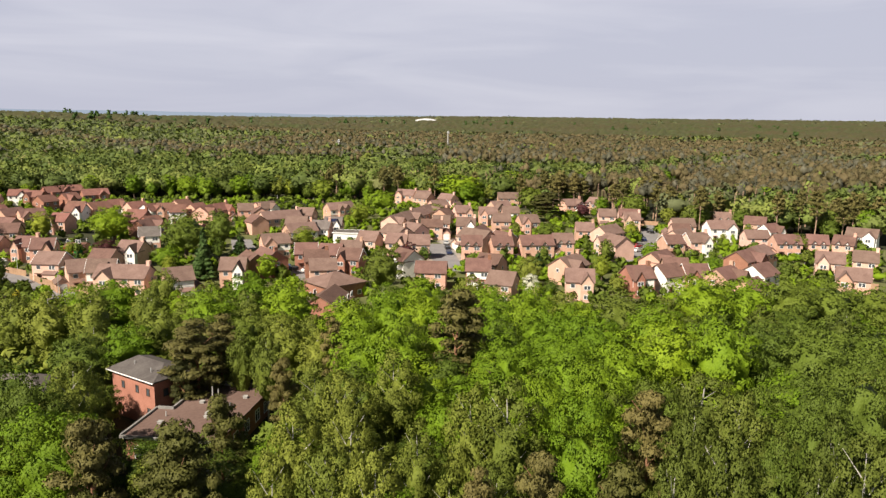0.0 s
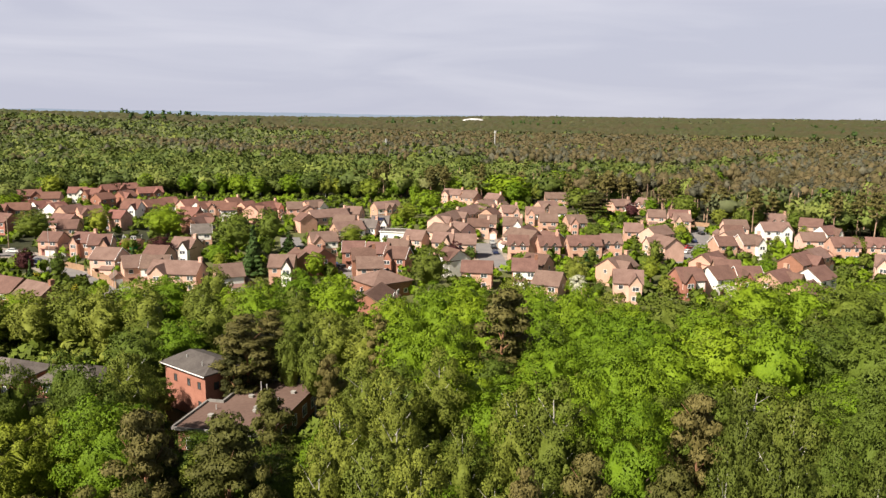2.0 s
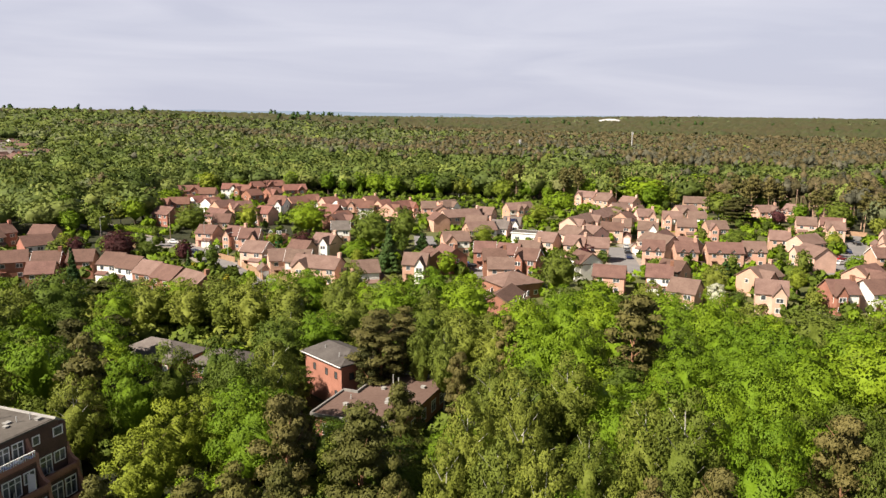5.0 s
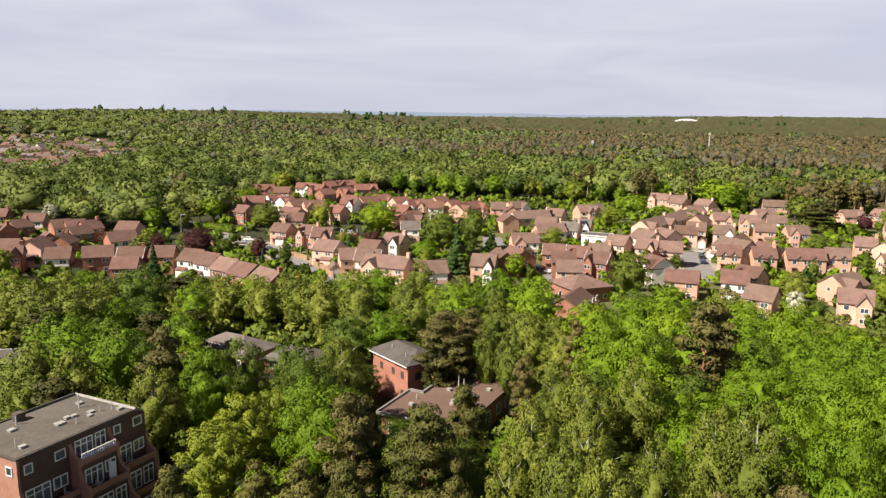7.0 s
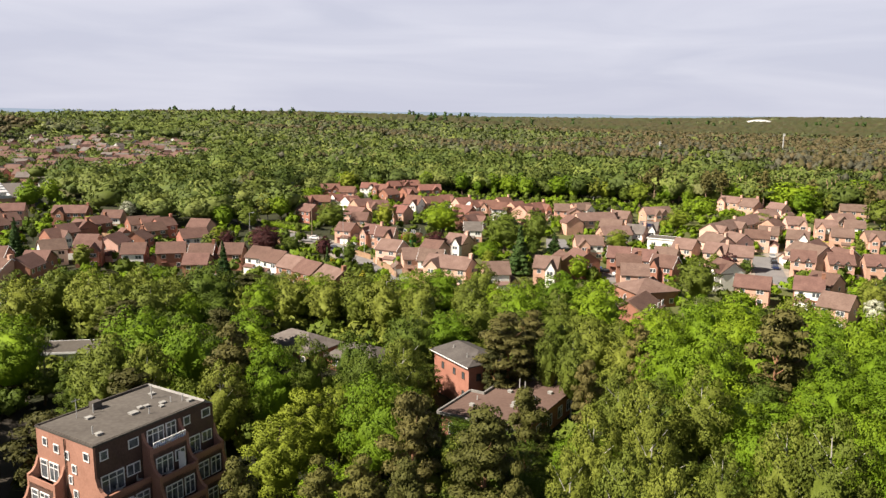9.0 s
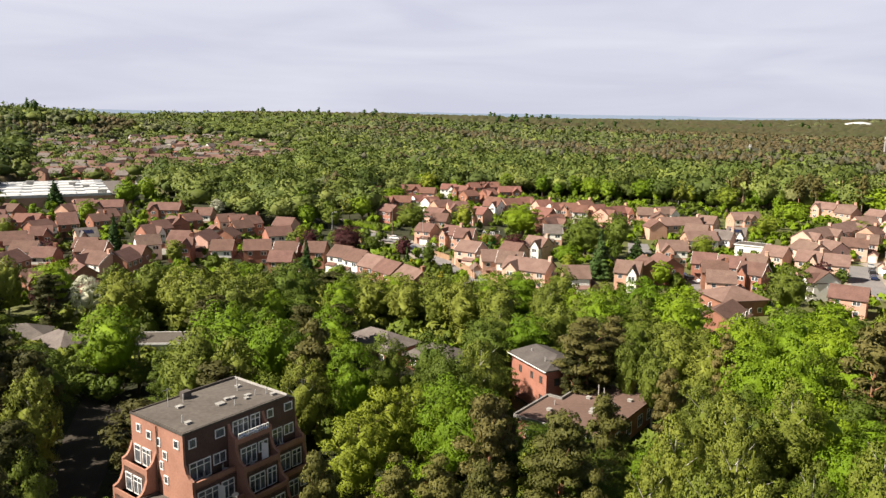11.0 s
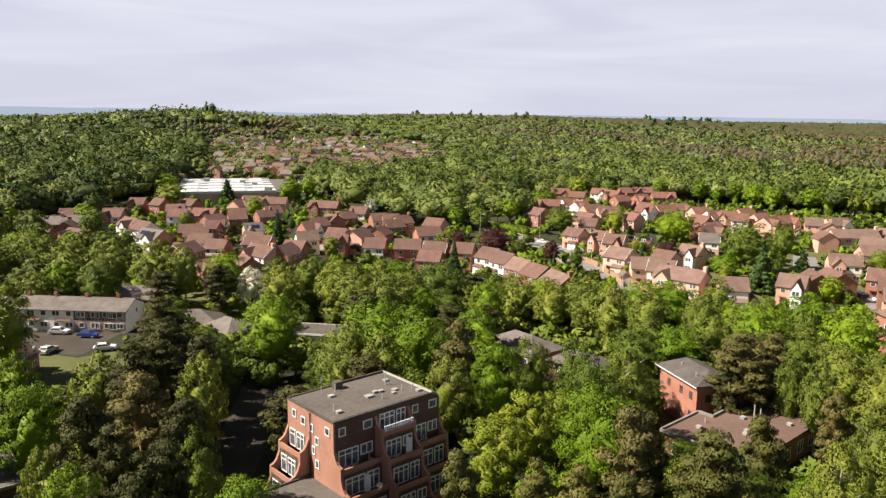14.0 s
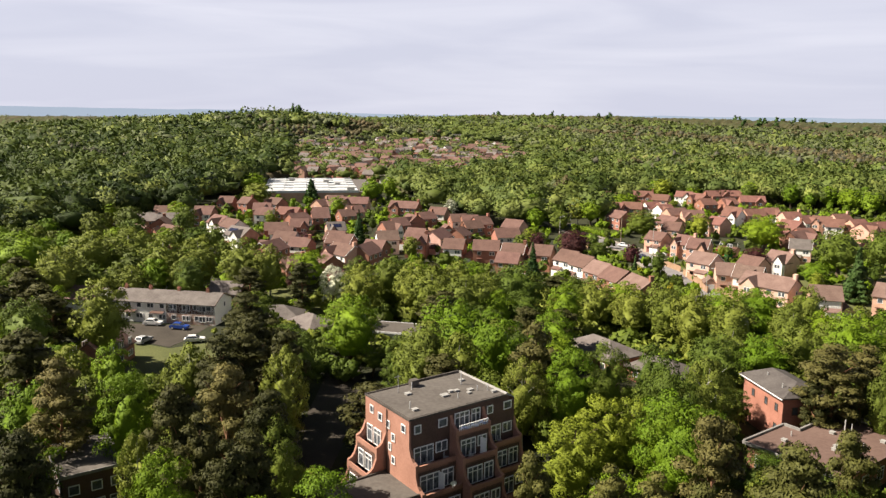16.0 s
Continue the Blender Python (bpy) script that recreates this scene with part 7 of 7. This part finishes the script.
# garages with coloured doors
gar = house(-22.9, 270.4, -15, 6.2, 6.0, "pink", "red", 3.0, 2.2, "small brick garage with red and green doors", porch=False, group="garages")
for k, (cname, rgb) in enumerate((("red", (0.55, 0.02, 0.02)), ("green", (0.02, 0.22, 0.05)))):
    part("garage_door", Shape().box(-3.1 + 3.1 * k, -3.14, 0.05, -0.3 + 3.1 * k, -3.06, 2.05), paint("door_" + cname, rgb), gar, "bright %s garage door" % cname)

# fences round the back gardens
fence_rng = random.Random(11)
for ob in [o for o in scene.objects if o.name.split(".")[0] == "house" and "group" in o and o["group"] == "houses on the estate"]:
    if fence_rng.random() > 0.3 or ob.location.length > 330:
        continue
    l, s = ob.children[0].dimensions.x, ob.children[0].dimensions.y
    side = fence_rng.choice((-1, 1))
    a = ob.matrix_basis @ Vector((side * (l / 2 + 0.4), s / 2, 0))
    b = ob.matrix_basis @ Vector((side * (l / 2 + 0.4), s / 2 + 7.2, 0))
    panel_fence(a.x, a.y, b.x, b.y)
    if fence_rng.random() < 0.5:
        c = ob.matrix_basis @ Vector((side * (l / 2 - 6.8), s / 2 + 7.3, 0))
        panel_fence(b.x, b.y, c.x, c.y)


# ---------------------------------------------------------------- single trees
tree("oak", 23.7, 140.9, 15.0, 6.0, 1)
tree("oak", 17.7, 151.1, 15.0, 5.2, 1)
tree("oak", 9.2, 138.2, 15.0, 5.3, 1)
tree("oak", -7.5, 160.4, 13.0, 6.1, 1)
tree("birch", 2.0, 161.0, 14.0, 3.7, 1)
tree("birch", -0.7, 145.9, 14.0, 3.6, 1)
tree("birch", -17.9, 146.5, 14.0, 4.6, 1)
tree("birch", -10.5, 145.0, 14.0, 4.6, 1)
tree("birch", -23.5, 149.0, 13.0, 4.4, 1)
tree("birch", 15.0, 109.7, 14.0, 2.6, 1)
tree("birch", 11.7, 113.7, 13.0, 2.3, 1)
tree("pine", 15.1, 96.0, 14.0, 2.1, 2)
tree("oak", 30.0, 122.4, 15.0, 4.8, 1)
tree("pine", 25.3, 110.7, 15.0, 2.2, 1)
tree("oak", 39.2, 126.2, 16.0, 5.3, 1)
tree("oak", 43.7, 122.4, 16.0, 4.8, 1)
tree("oak", 28.1, 104.4, 16.0, 4.8, 1)
tree("oak", 32.7, 101.2, 16.0, 4.8, 1)
tree("pine", 44.4, 106.8, 19.0, 4.9, 1)
tree("birch", 27.7, 87.1, 17.0, 4.1, 2)
tree("birch", 17.7, 86.8, 16.0, 3.5, 2)
tree("birch", 20.4, 83.7, 16.0, 3.9, 2)
tree("dark", -11.3, 123.3, 12.5, 4.8, 1)
tree("dark", -12.9, 91.4, 16.0, 4.3, 2)
tree("dark", -16.8, 101.0, 16.0, 4.0, 1)
tree("oak", -10.6, 81.1, 17.0, 5.5, 2)
tree("birch", 12.5, 72.9, 17.0, 3.4, 2)
tree("birch", 17.1, 68.2, 17.0, 2.8, 2)
tree("birch", 23.4, 66.4, 18.0, 2.5, 2)
tree("birch", 13.2, 60.7, 18.0, 3.3, 2)
tree("birch", 15.9, 56.3, 18.0, 2.9, 2)
tree("birch", 8.8, 63.3, 17.0, 2.6, 2)
tree("opine", 1.0, 69.2, 18.0, 4.0, 2)
tree("opine", 3.6, 55.7, 19.0, 1.9, 2)
tree("opine", 6.2, 82.8, 15.0, 2.8, 2)
tree("pine", -6.4, 72.7, 18.0, 3.2, 2)
tree("oak", 61.5, 131.2, 15.0, 5.5, 1)
tree("oak", 62.1, 116.0, 15.0, 5.0, 1)
tree("oak", 60.8, 103.9, 16.0, 4.6, 1)
tree("oak", 62.7, 97.7, 16.0, 5.2, 1)
tree("birch", 85.6, 122.5, 14.0, 6.3, 1)
tree("oak", 83.8, 108.8, 15.0, 5.8, 1)
tree("oak", 99.3, 116.1, 15.0, 6.8, 1)
tree("oak", 111.0, 115.0, 15.0, 6.7, 1)
tree("dark", 116.6, 110.4, 15.0, 6.1, 1)
tree("dark", 127.1, 110.7, 16.0, 7.4, 1)
tree("dark", 134.8, 107.2, 15.0, 7.2, 1)
tree("oak", 44.4, 89.2, 17.0, 5.3, 2)
tree("oak", 51.7, 86.7, 17.0, 5.2, 2)
tree("oak", 60.7, 86.5, 17.0, 5.4, 1)
tree("oak", 70.6, 88.8, 17.0, 5.8, 1)
tree("oak", 76.5, 84.2, 17.0, 5.6, 1)
tree("dark", 85.2, 84.5, 17.0, 5.5, 1)
tree("dark", 89.9, 79.6, 17.0, 6.1, 1)
tree("dark", 99.2, 79.8, 17.0, 6.4, 1)
tree("oak", 39.6, 71.1, 18.0, 4.3, 2)
tree("oak", 46.7, 70.6, 18.0, 4.8, 2)
tree("dark", 52.8, 68.5, 18.0, 4.5, 2)
tree("dbirch", 59.7, 68.2, 18.0, 4.7, 2)
tree("dark", 62.4, 63.1, 18.0, 4.3, 2)
tree("dark", 70.1, 62.4, 18.0, 4.8, 2)
tree("dark", 75.7, 60.5, 18.0, 5.0, 2)
tree("oak", 37.0, 58.6, 18.0, 4.0, 2)
tree("pine", 46.7, 61.3, 18.0, 3.0, 2)
tree("birch", 32.4, 64.8, 18.0, 3.8, 2)
tree("birch", 29.5, 67.4, 18.0, 3.4, 2)
tree("dbirch", 45.5, 53.1, 19.0, 3.2, 2)
tree("dbirch", 51.4, 53.9, 19.0, 3.4, 2)
tree("dbirch", 52.9, 50.5, 19.0, 2.9, 2)
tree("dark", 59.6, 52.0, 18.0, 3.6, 2)
tree("dbirch", 55.7, 46.2, 19.0, 2.9, 2)
tree("dbirch", 61.1, 47.5, 19.0, 3.5, 2)
tree("lime", 40.1, 61.3, 14.0, 3.0, 2)
tree("pine", 29.4, 52.5, 18.0, 2.5, 2)
tree("opine", 34.9, 48.4, 18.0, 3.3, 2)
tree("dbirch", 37.4, 45.4, 19.0, 2.9, 2)
tree("dbirch", 41.9, 44.8, 19.0, 3.0, 2)
tree("dark", 47.0, 45.1, 18.0, 2.9, 2)
tree("dbirch", 49.6, 43.1, 19.0, 2.9, 2)
tree("dbirch", 54.5, 42.4, 19.0, 3.2, 2)
tree("birch", 23.2, 57.1, 18.0, 2.9, 2)
tree("birch", 26.3, 54.7, 18.0, 2.9, 2)
tree("pine", 23.5, 52.0, 18.0, 2.1, 2)
tree("birch", -69.7, 138.2, 15.0, 5.9, 1)
tree("birch", -60.6, 133.6, 15.0, 5.4, 1)
tree("birch", -76.8, 143.0, 15.0, 5.0, 1)
tree("birch", -59.8, 142.5, 14.0, 4.7, 1)
tree("dark", -54.7, 148.1, 16.0, 6.3, 1)
tree("oak", -42.2, 142.5, 14.0, 4.1, 1)
tree("birch", -38.0, 151.5, 13.0, 4.6, 1)
tree("birch", -30.5, 150.0, 13.0, 4.5, 1)
tree("oak", -50.7, 107.5, 17.0, 6.1, 1)
tree("oak", -41.9, 104.5, 17.0, 5.2, 1)
tree("birch", -50.5, 97.1, 16.0, 5.0, 1)
tree("birch", -44.8, 96.4, 15.0, 4.2, 1)
tree("pine", -32.7, 96.9, 18.0, 3.7, 1)
tree("birch", -31.9, 89.6, 15.0, 3.8, 2)
tree("oak", -26.5, 94.0, 16.0, 3.8, 2)
tree("dark", -22.3, 96.2, 17.0, 3.7, 2)
tree("dark", -15.2, 92.7, 15.0, 3.4, 2)
tree("willow", -20.1, 85.6, 13.0, 4.1, 2)
tree("willow", -21.9, 78.5, 13.0, 4.4, 2)
tree("willow", -16.8, 87.4, 13.0, 3.2, 2)
tree("oak", -11.0, 82.6, 15.0, 3.7, 2)
tree("birch", -9.6, 95.6, 17.0, 3.6, 2)
tree("opine", -10.0, 64.2, 15.0, 3.1, 2)
tree("opine", -6.2, 63.9, 15.0, 2.6, 2)
tree("opine", -21.6, 63.1, 15.0, 2.2, 2)
tree("opine", -14.3, 64.0, 15.0, 2.7, 2)
tree("birch", -167.7, 133.3, 16.0, 7.3, 1)
tree("birch", -162.9, 141.8, 16.0, 8.2, 1)
tree("birch", -144.5, 135.9, 16.0, 6.4, 1)
tree("birch", -137.2, 140.1, 16.0, 6.7, 1)
tree("birch", -124.6, 142.2, 16.0, 6.5, 1)
tree("birch", -117.5, 143.2, 15.0, 4.5, 1)
tree("birch", -153.2, 112.4, 16.0, 6.5, 1)
tree("oak", -183.7, 124.1, 16.0, 9.8, 1)
tree("gpine", -91.8, 61.0, 18.0, 5.0, 1)
tree("pine", -77.7, 55.3, 18.0, 3.8, 2)
tree("birch", -113.2, 90.7, 17.0, 5.4, 1)
tree("dark", -119.6, 80.3, 15.0, 4.7, 1)
tree("oak", -69.6, 58.3, 17.0, 4.0, 2)
tree("oak", -90.6, 73.5, 13.0, 3.2, 1)
tree("gpine", -56.6, 53.1, 19.0, 3.4, 2)
tree("gpine", -67.2, 71.2, 18.0, 3.9, 2)
tree("pine", -56.2, 60.1, 19.0, 3.8, 2)
tree("birch", -72.9, 71.0, 16.0, 4.0, 1)
tree("gpine", -70.6, 81.3, 18.0, 4.0, 1)
tree("gpine", -63.4, 79.8, 17.0, 3.4, 1)
tree("birch", -57.4, 71.5, 18.0, 3.3, 2)
tree("oak", -71.5, 108.7, 15.0, 5.6, 1)
tree("gpine", -62.7, 40.0, 18.0, 3.3, 2)
tree("oak", -51.1, 45.3, 16.0, 3.3, 2)
tree("gpine", -45.8, 48.4, 17.0, 3.0, 2)
tree("birch", -58.6, 49.4, 15.0, 2.3, 2)
tree("oak", -38.3, 52.6, 14.0, 3.8, 2)
tree("gpine", -49.1, 58.0, 18.0, 3.2, 2)
tree("gpine", -45.6, 51.2, 17.0, 2.9, 2)
tree("dark", -46.7, 57.0, 16.0, 2.8, 2)
tree("gpine", -51.1, 50.3, 18.0, 2.9, 2)
tree("birch", -49.5, 94.6, 15.0, 4.4, 1)
tree("birch", -87.2, 137.5, 14.0, 5.0, 1)
tree("birch", -85.1, 146.2, 14.0, 5.2, 1)
tree("oak", -113.3, 153.6, 13.0, 5.1, 1)
tree("blossom", -98.1, 142.5, 12.0, 3.5, 1)
tree("dark", -81.5, 322.3, 11.0, 7.0, 1)
tree("dark", -55.0, 286.5, 12.0, 6.8, 1)
tree("lime", -35.5, 293.9, 11.0, 4.3, 1)
tree("oak", -12.3, 278.6, 14.0, 8.0, 1)
tree("copper", -12.7, 237.1, 9.0, 4.0, 1)
tree("copper", -67.2, 235.6, 10.0, 5.8, 1)
tree("dark", -58.7, 233.8, 7.0, 3.3, 1)
tree("cone", -42.6, 212.2, 8.0, 1.5, 1)
tree("dark", 9.8, 241.6, 16.0, 7.7, 1)
tree("cone", 13.1, 213.6, 15.0, 3.9, 1)
tree("dark", 20.9, 252.8, 15.0, 4.8, 1)
tree("oak", 3.5, 226.6, 8.0, 4.3, 1)
tree("lime", 47.3, 246.8, 9.0, 4.0, 1)
tree("lime", 83.7, 384.3, 13.0, 6.5, 1)
tree("oak", 101.1, 336.6, 11.0, 7.2, 1)
tree("lime", 81.8, 303.3, 9.0, 5.2, 1)
tree("lime", 114.9, 303.4, 8.0, 4.4, 1)
tree("oak", 150.0, 361.0, 16.0, 13.0, 1)
tree("birch", 54.2, 179.2, 13.0, 5.4, 1)
tree("dark", 50.7, 208.2, 6.0, 2.1, 1)
tree("oak", 202.0, 401.6, 14.0, 13.6, 1)
tree("birch", 168.9, 316.9, 12.0, 7.6, 1)
tree("gpine", 163.0, 291.1, 13.0, 8.3, 1)
tree("copper", 182.6, 292.9, 8.0, 3.7, 1)
tree("oak", 235.2, 386.5, 14.0, 11.9, 1)
tree("oak", 288.6, 382.5, 15.0, 12.6, 1)
tree("dark", 136.3, 243.5, 7.0, 4.4, 1)
tree("birch", 93.7, 175.7, 9.0, 3.8, 1)
tree("blossom", 87.5, 163.6, 7.0, 2.3, 1)
tree("dark", 92.0, 160.9, 6.0, 2.1, 1)
tree("lime", 116.2, 175.6, 8.0, 2.7, 1)
tree("lime", 170.2, 238.6, 7.0, 3.1, 1)
tree("oak", 276.6, 278.8, 14.0, 9.5, 1)
tree("oak", 335.5, 297.8, 13.0, 10.1, 1)
tree("cone", 261.7, 227.5, 13.0, 5.8, 1)
tree("oak", 285.2, 230.0, 11.0, 7.7, 1)
tree("dbirch", 202.9, 190.2, 8.0, 4.6, 1)
tree("cone", -232.3, 320.0, 14.0, 4.8, 1)
tree("oak", -186.7, 276.1, 11.0, 4.3, 1)
tree("cone", -143.9, 226.1, 13.0, 2.8, 1)
tree("lime", -189.3, 233.6, 9.0, 3.0, 1)
tree("copper", -149.7, 202.2, 8.0, 3.3, 1)
tree("birch", -247.1, 295.7, 12.0, 8.1, 1)
tree("oak", -280.8, 331.6, 13.0, 8.2, 1)
tree("oak", -203.7, 332.9, 13.0, 6.5, 1)
tree("oak", -203.3, 351.2, 13.0, 4.6, 1)
tree("blossom", -144.7, 305.3, 9.0, 3.3, 1)
tree("copper", -78.7, 232.7, 9.0, 2.8, 1)
tree("cone", -65.6, 190.0, 13.0, 2.8, 1)
tree("lime", -83.9, 239.0, 9.0, 2.9, 1)
tree("copper", -64.8, 227.7, 11.0, 4.5, 1)
tree("dark", -58.1, 234.9, 7.0, 3.1, 1)
# pines and shade trees west of the drive
for look_name, x, y, h, r in (("gpine", -71, 86, 16, 4.2), ("gpine", -67, 76, 17, 4.2), ("dark", -77, 97, 11.5, 4.0), ("gpine", -62.5, 66, 16.5, 4.0), ("dark", -70, 92, 13, 3.8), ("dark", -83, 106, 8.5, 3.4), ("gpine", -86, 98, 16, 4.2), ("dark", -88, 112, 6.5, 3.0), ("gpine", -79, 90, 15, 4.0), ("gpine", -66, 70, 13, 3.5)):
    tree(look_name, x, y, h, r, 2, "trees of the wood")


def bare_tree(x, y, h):
    """A leafless tree: a stem that forks into rising limbs and thin twigs."""
    pick = random.Random(3)
    t = thing("bare_tree", pose(x, y, land(x, y)), "leafless grey dead tree with thin upright branches", "tree")
    part("trunk", Shape().tube((0, 0, -0.3), (0.1, 0, h * 0.45), 0.2, 0.14, 7).tube((0.1, 0, h * 0.45), (0, 0.1, h), 0.14, 0.03, 6), DEAD_BARK, t)
    for i in range(14):
        a, z = 2.4 * i, h * (0.3 + 0.045 * i)
        end = Vector((h * 0.16 * math.cos(a), h * 0.16 * math.sin(a), z + h * 0.22))
        s = Shape().tube((0.05, 0, z), end, 0.06, 0.03, 5)
        for k in range(5):
            s.tube(Vector((0.05, 0, z)).lerp(end, 0.35 + 0.15 * k), end + Vector((pick.uniform(-0.7, 0.7), pick.uniform(-0.7, 0.7), pick.uniform(0.2, 1.3))), 0.025, 0.01, 4)
        part("limb", s, DEAD_BARK, t)


for look_name, x, y, h, r in (("dark", -77, 113, 7.4, 3.4), ("dark", -65.5, 117, 6.0, 3.0), ("shrub", -62, 111, 4.5, 3.0), ("shrub", -70.6, 104.8, 4.2, 3.0), ("shrub", -73.6, 107.6, 3.6, 2.8), ("dark", -67.4, 109.4, 6.0, 2.8), ("shrub", -75.5, 106, 3.6, 2.8), ("dark", -59, 104, 8.0, 3.2), ("shrub", -58, 98, 3.5, 2.4), ("shrub", -69, 123, 3, 2.6), ("shrub", -75, 124, 3.2, 2.6), ("shrub", -66, 121, 3, 2.6), ("shrub", -72, 119, 3.4, 2.8), ("shrub", -78, 121, 3.4, 2.8), ("birch", -84, 127, 10, 3.6)):
    tree(look_name, x, y, h, r, 2, "trees of the wood")
DEAD_BARK = material("dead_bark", (0.17, 0.14, 0.115), (0.32, 0.27, 0.225), 1.0, 9.0, 0.95, 0.3)
bare_tree(-68.4, 111.6, 9.5)
OPEN.append((-67, 108, 4))
# pines beside the brick house
tree("pine", 5.2, 114.6, 15.5, 4.8, 2)
tree("gpine", 3.2, 112.7, 10.5, 2.2, 2)
tree("dark", -10.6, 111.5, 9.5, 3.6, 2)
tree("dark", -7.4, 115.0, 6.4, 2.6, 2)
tree("pine", 9.5, 119.5, 14.5, 3.6, 2)


def infill(count):
    """More houses in the gaps of the estate, each turned as its neighbour is."""
    pick = random.Random(21)
    homes = [(o.location.x, o.location.y, math.degrees(o.rotation_euler.z)) for o in scene.objects if o.name.split(".")[0] == "house" and o.get("group") == "houses on the estate"]
    built = 0
    for k in range(6000):
        a = pick.uniform(-50, 45)
        lo, hi = max(table(NEAR_EDGE, a) + 22, 195), table(FAR_EDGE, a) - 8
        if lo >= hi or built >= count:
            continue
        x, y = polar(a, pick.uniform(lo, hi))
        dist, turn = min((math.hypot(x - hx, y - hy), t) for hx, hy, t in homes)
        if not 8.8 < dist < 15 or not free(x, y, 6.0) or not clear_of_trees(x, y, 5.0):
            continue
        wall = "red" if a < -16 else "pink" if a < 8 else pick.choice(("buff", "pink", "buff"))
        house(x, y, turn + pick.choice((0, 0, 90)), pick.choice((6.5, 7, 8)), 7.0, wall, "brown" if a < 8 else pick.choice(("tan", "brown")), 7.2, 4.8, chimney=pick.random() < 0.3, garage=pick.choice((0, 0, 1, -1)))
        homes.append((x, y, turn))
        OPEN.append((x, y, 5.0))
        built += 1


infill(34)
fill_near()
undergrowth()
west_pines()
fill_gardens()
edge_trees()
side_trees()
WOODS = {
    "broad": ("broadleaf_woods", "distant mid-green broadleaf woods", FAR_BROAD, "broad"),
    "fresh": ("fresh_woods", "distant fresh bright green trees", FAR_FRESH, "broad"),
    "deep": ("dark_woods", "distant deep green broadleaf trees", FAR_DEEP, "broad"),
    "hill": ("hill_woods", "broadleaf woods on the western hill, green darkened for shade", FAR_HILL_SHADED, "broad"),
    "olive": ("olive_woods", "distant yellowish olive trees", FAR_OLIVE, "broad"),
    "mixed": ("mixed_woods", "distant dull green mixed woods", FAR_MIX, "broad"),
    "pine": ("pine_woods", "distant brownish olive pine woods", FAR_PINE, "pine"),
    "dark_pine": ("dark_pine_woods", "distant dark green pine woods", FAR_PINE_DARK, "pine"),
}
for d0, d1, step, lobes, leaves, size, rough, core, lift in ((290, 480, 7.8, 11, 13, 0.085, 0.25, 1, 0.0), (480, 700, 8.6, 7, 7, 0.10, 0.18, 1, 0.08), (700, 1100, 9.8, 5, 3, 0.13, 0.12, 1, 0.2), (1100, 1480, 13.0, 4, 2, 0.16, 0.1, 1, 0.34)):
    spots = far_spots(d0, d1, step)
    for kind, (name, label, mat, form) in WOODS.items():
        forest(name, label, mat, spots[kind], lobes, leaves, size, form, rough, core, lift)
canopy(440, 4700)
crests = []
for k in range(420):
    x, y = polar(rng.uniform(-62, 56), rng.uniform(2600, 4650))
    crests.append((x, y, rng.uniform(13, 19), rng.uniform(9, 24)))
forest("mixed_woods", "distant dull green crowns along the skyline", FAR_MIX, crests, 5, 3, 0.16, "broad", 0.15, 1, 0.3)
tall = []
for a0, a1, d0, d1, n, h0, h1 in ((-5.0, 0.5, 1850, 2050, 16, 19, 26), (-4.5, 8, 1500, 1700, 14, 20, 26), (22, 27, 2100, 2500, 10, 22, 30), (12, 20, 2000, 2600, 8, 20, 26), (-26, -8, 1500, 1900, 14, 19, 26), (28, 50, 1500, 2600, 14, 18, 24)):
    for k in range(n):
        x, y = polar(rng.uniform(a0, a1), rng.uniform(d0, d1))
        tall.append((x, y, rng.uniform(h0, h1), rng.uniform(3, 6)))
for k in range(6):
    x, y = polar(-36.8 + rng.uniform(-0.4, 0.4), 1000 + rng.uniform(-20, 20))
    tall.append((x, y, rng.uniform(21, 27), rng.uniform(2.5, 4)))
forest("skyline_trees", "taller dark trees standing out of the far woods", CONE, tall, 8, 10, 0.3, "broad")
trunks = Shape()
for k in range(420):
    a, d = rng.uniform(12, 52), 0
    d = table(FAR_EDGE, a) + rng.uniform(26, 85)
    x, y = polar(a, d)
    if free(x, y, 3):
        trunks.tube((x, y, -0.3), (x + rng.uniform(-0.5, 0.5), y, rng.uniform(11, 15)), 0.24, 0.14, 5)
tagged(new("pine_trunks", trunks.mesh("pine_trunks", TALL_BARK, False)), "bare pine trunks along the edge of the wood", "trunks", kind="stuff")
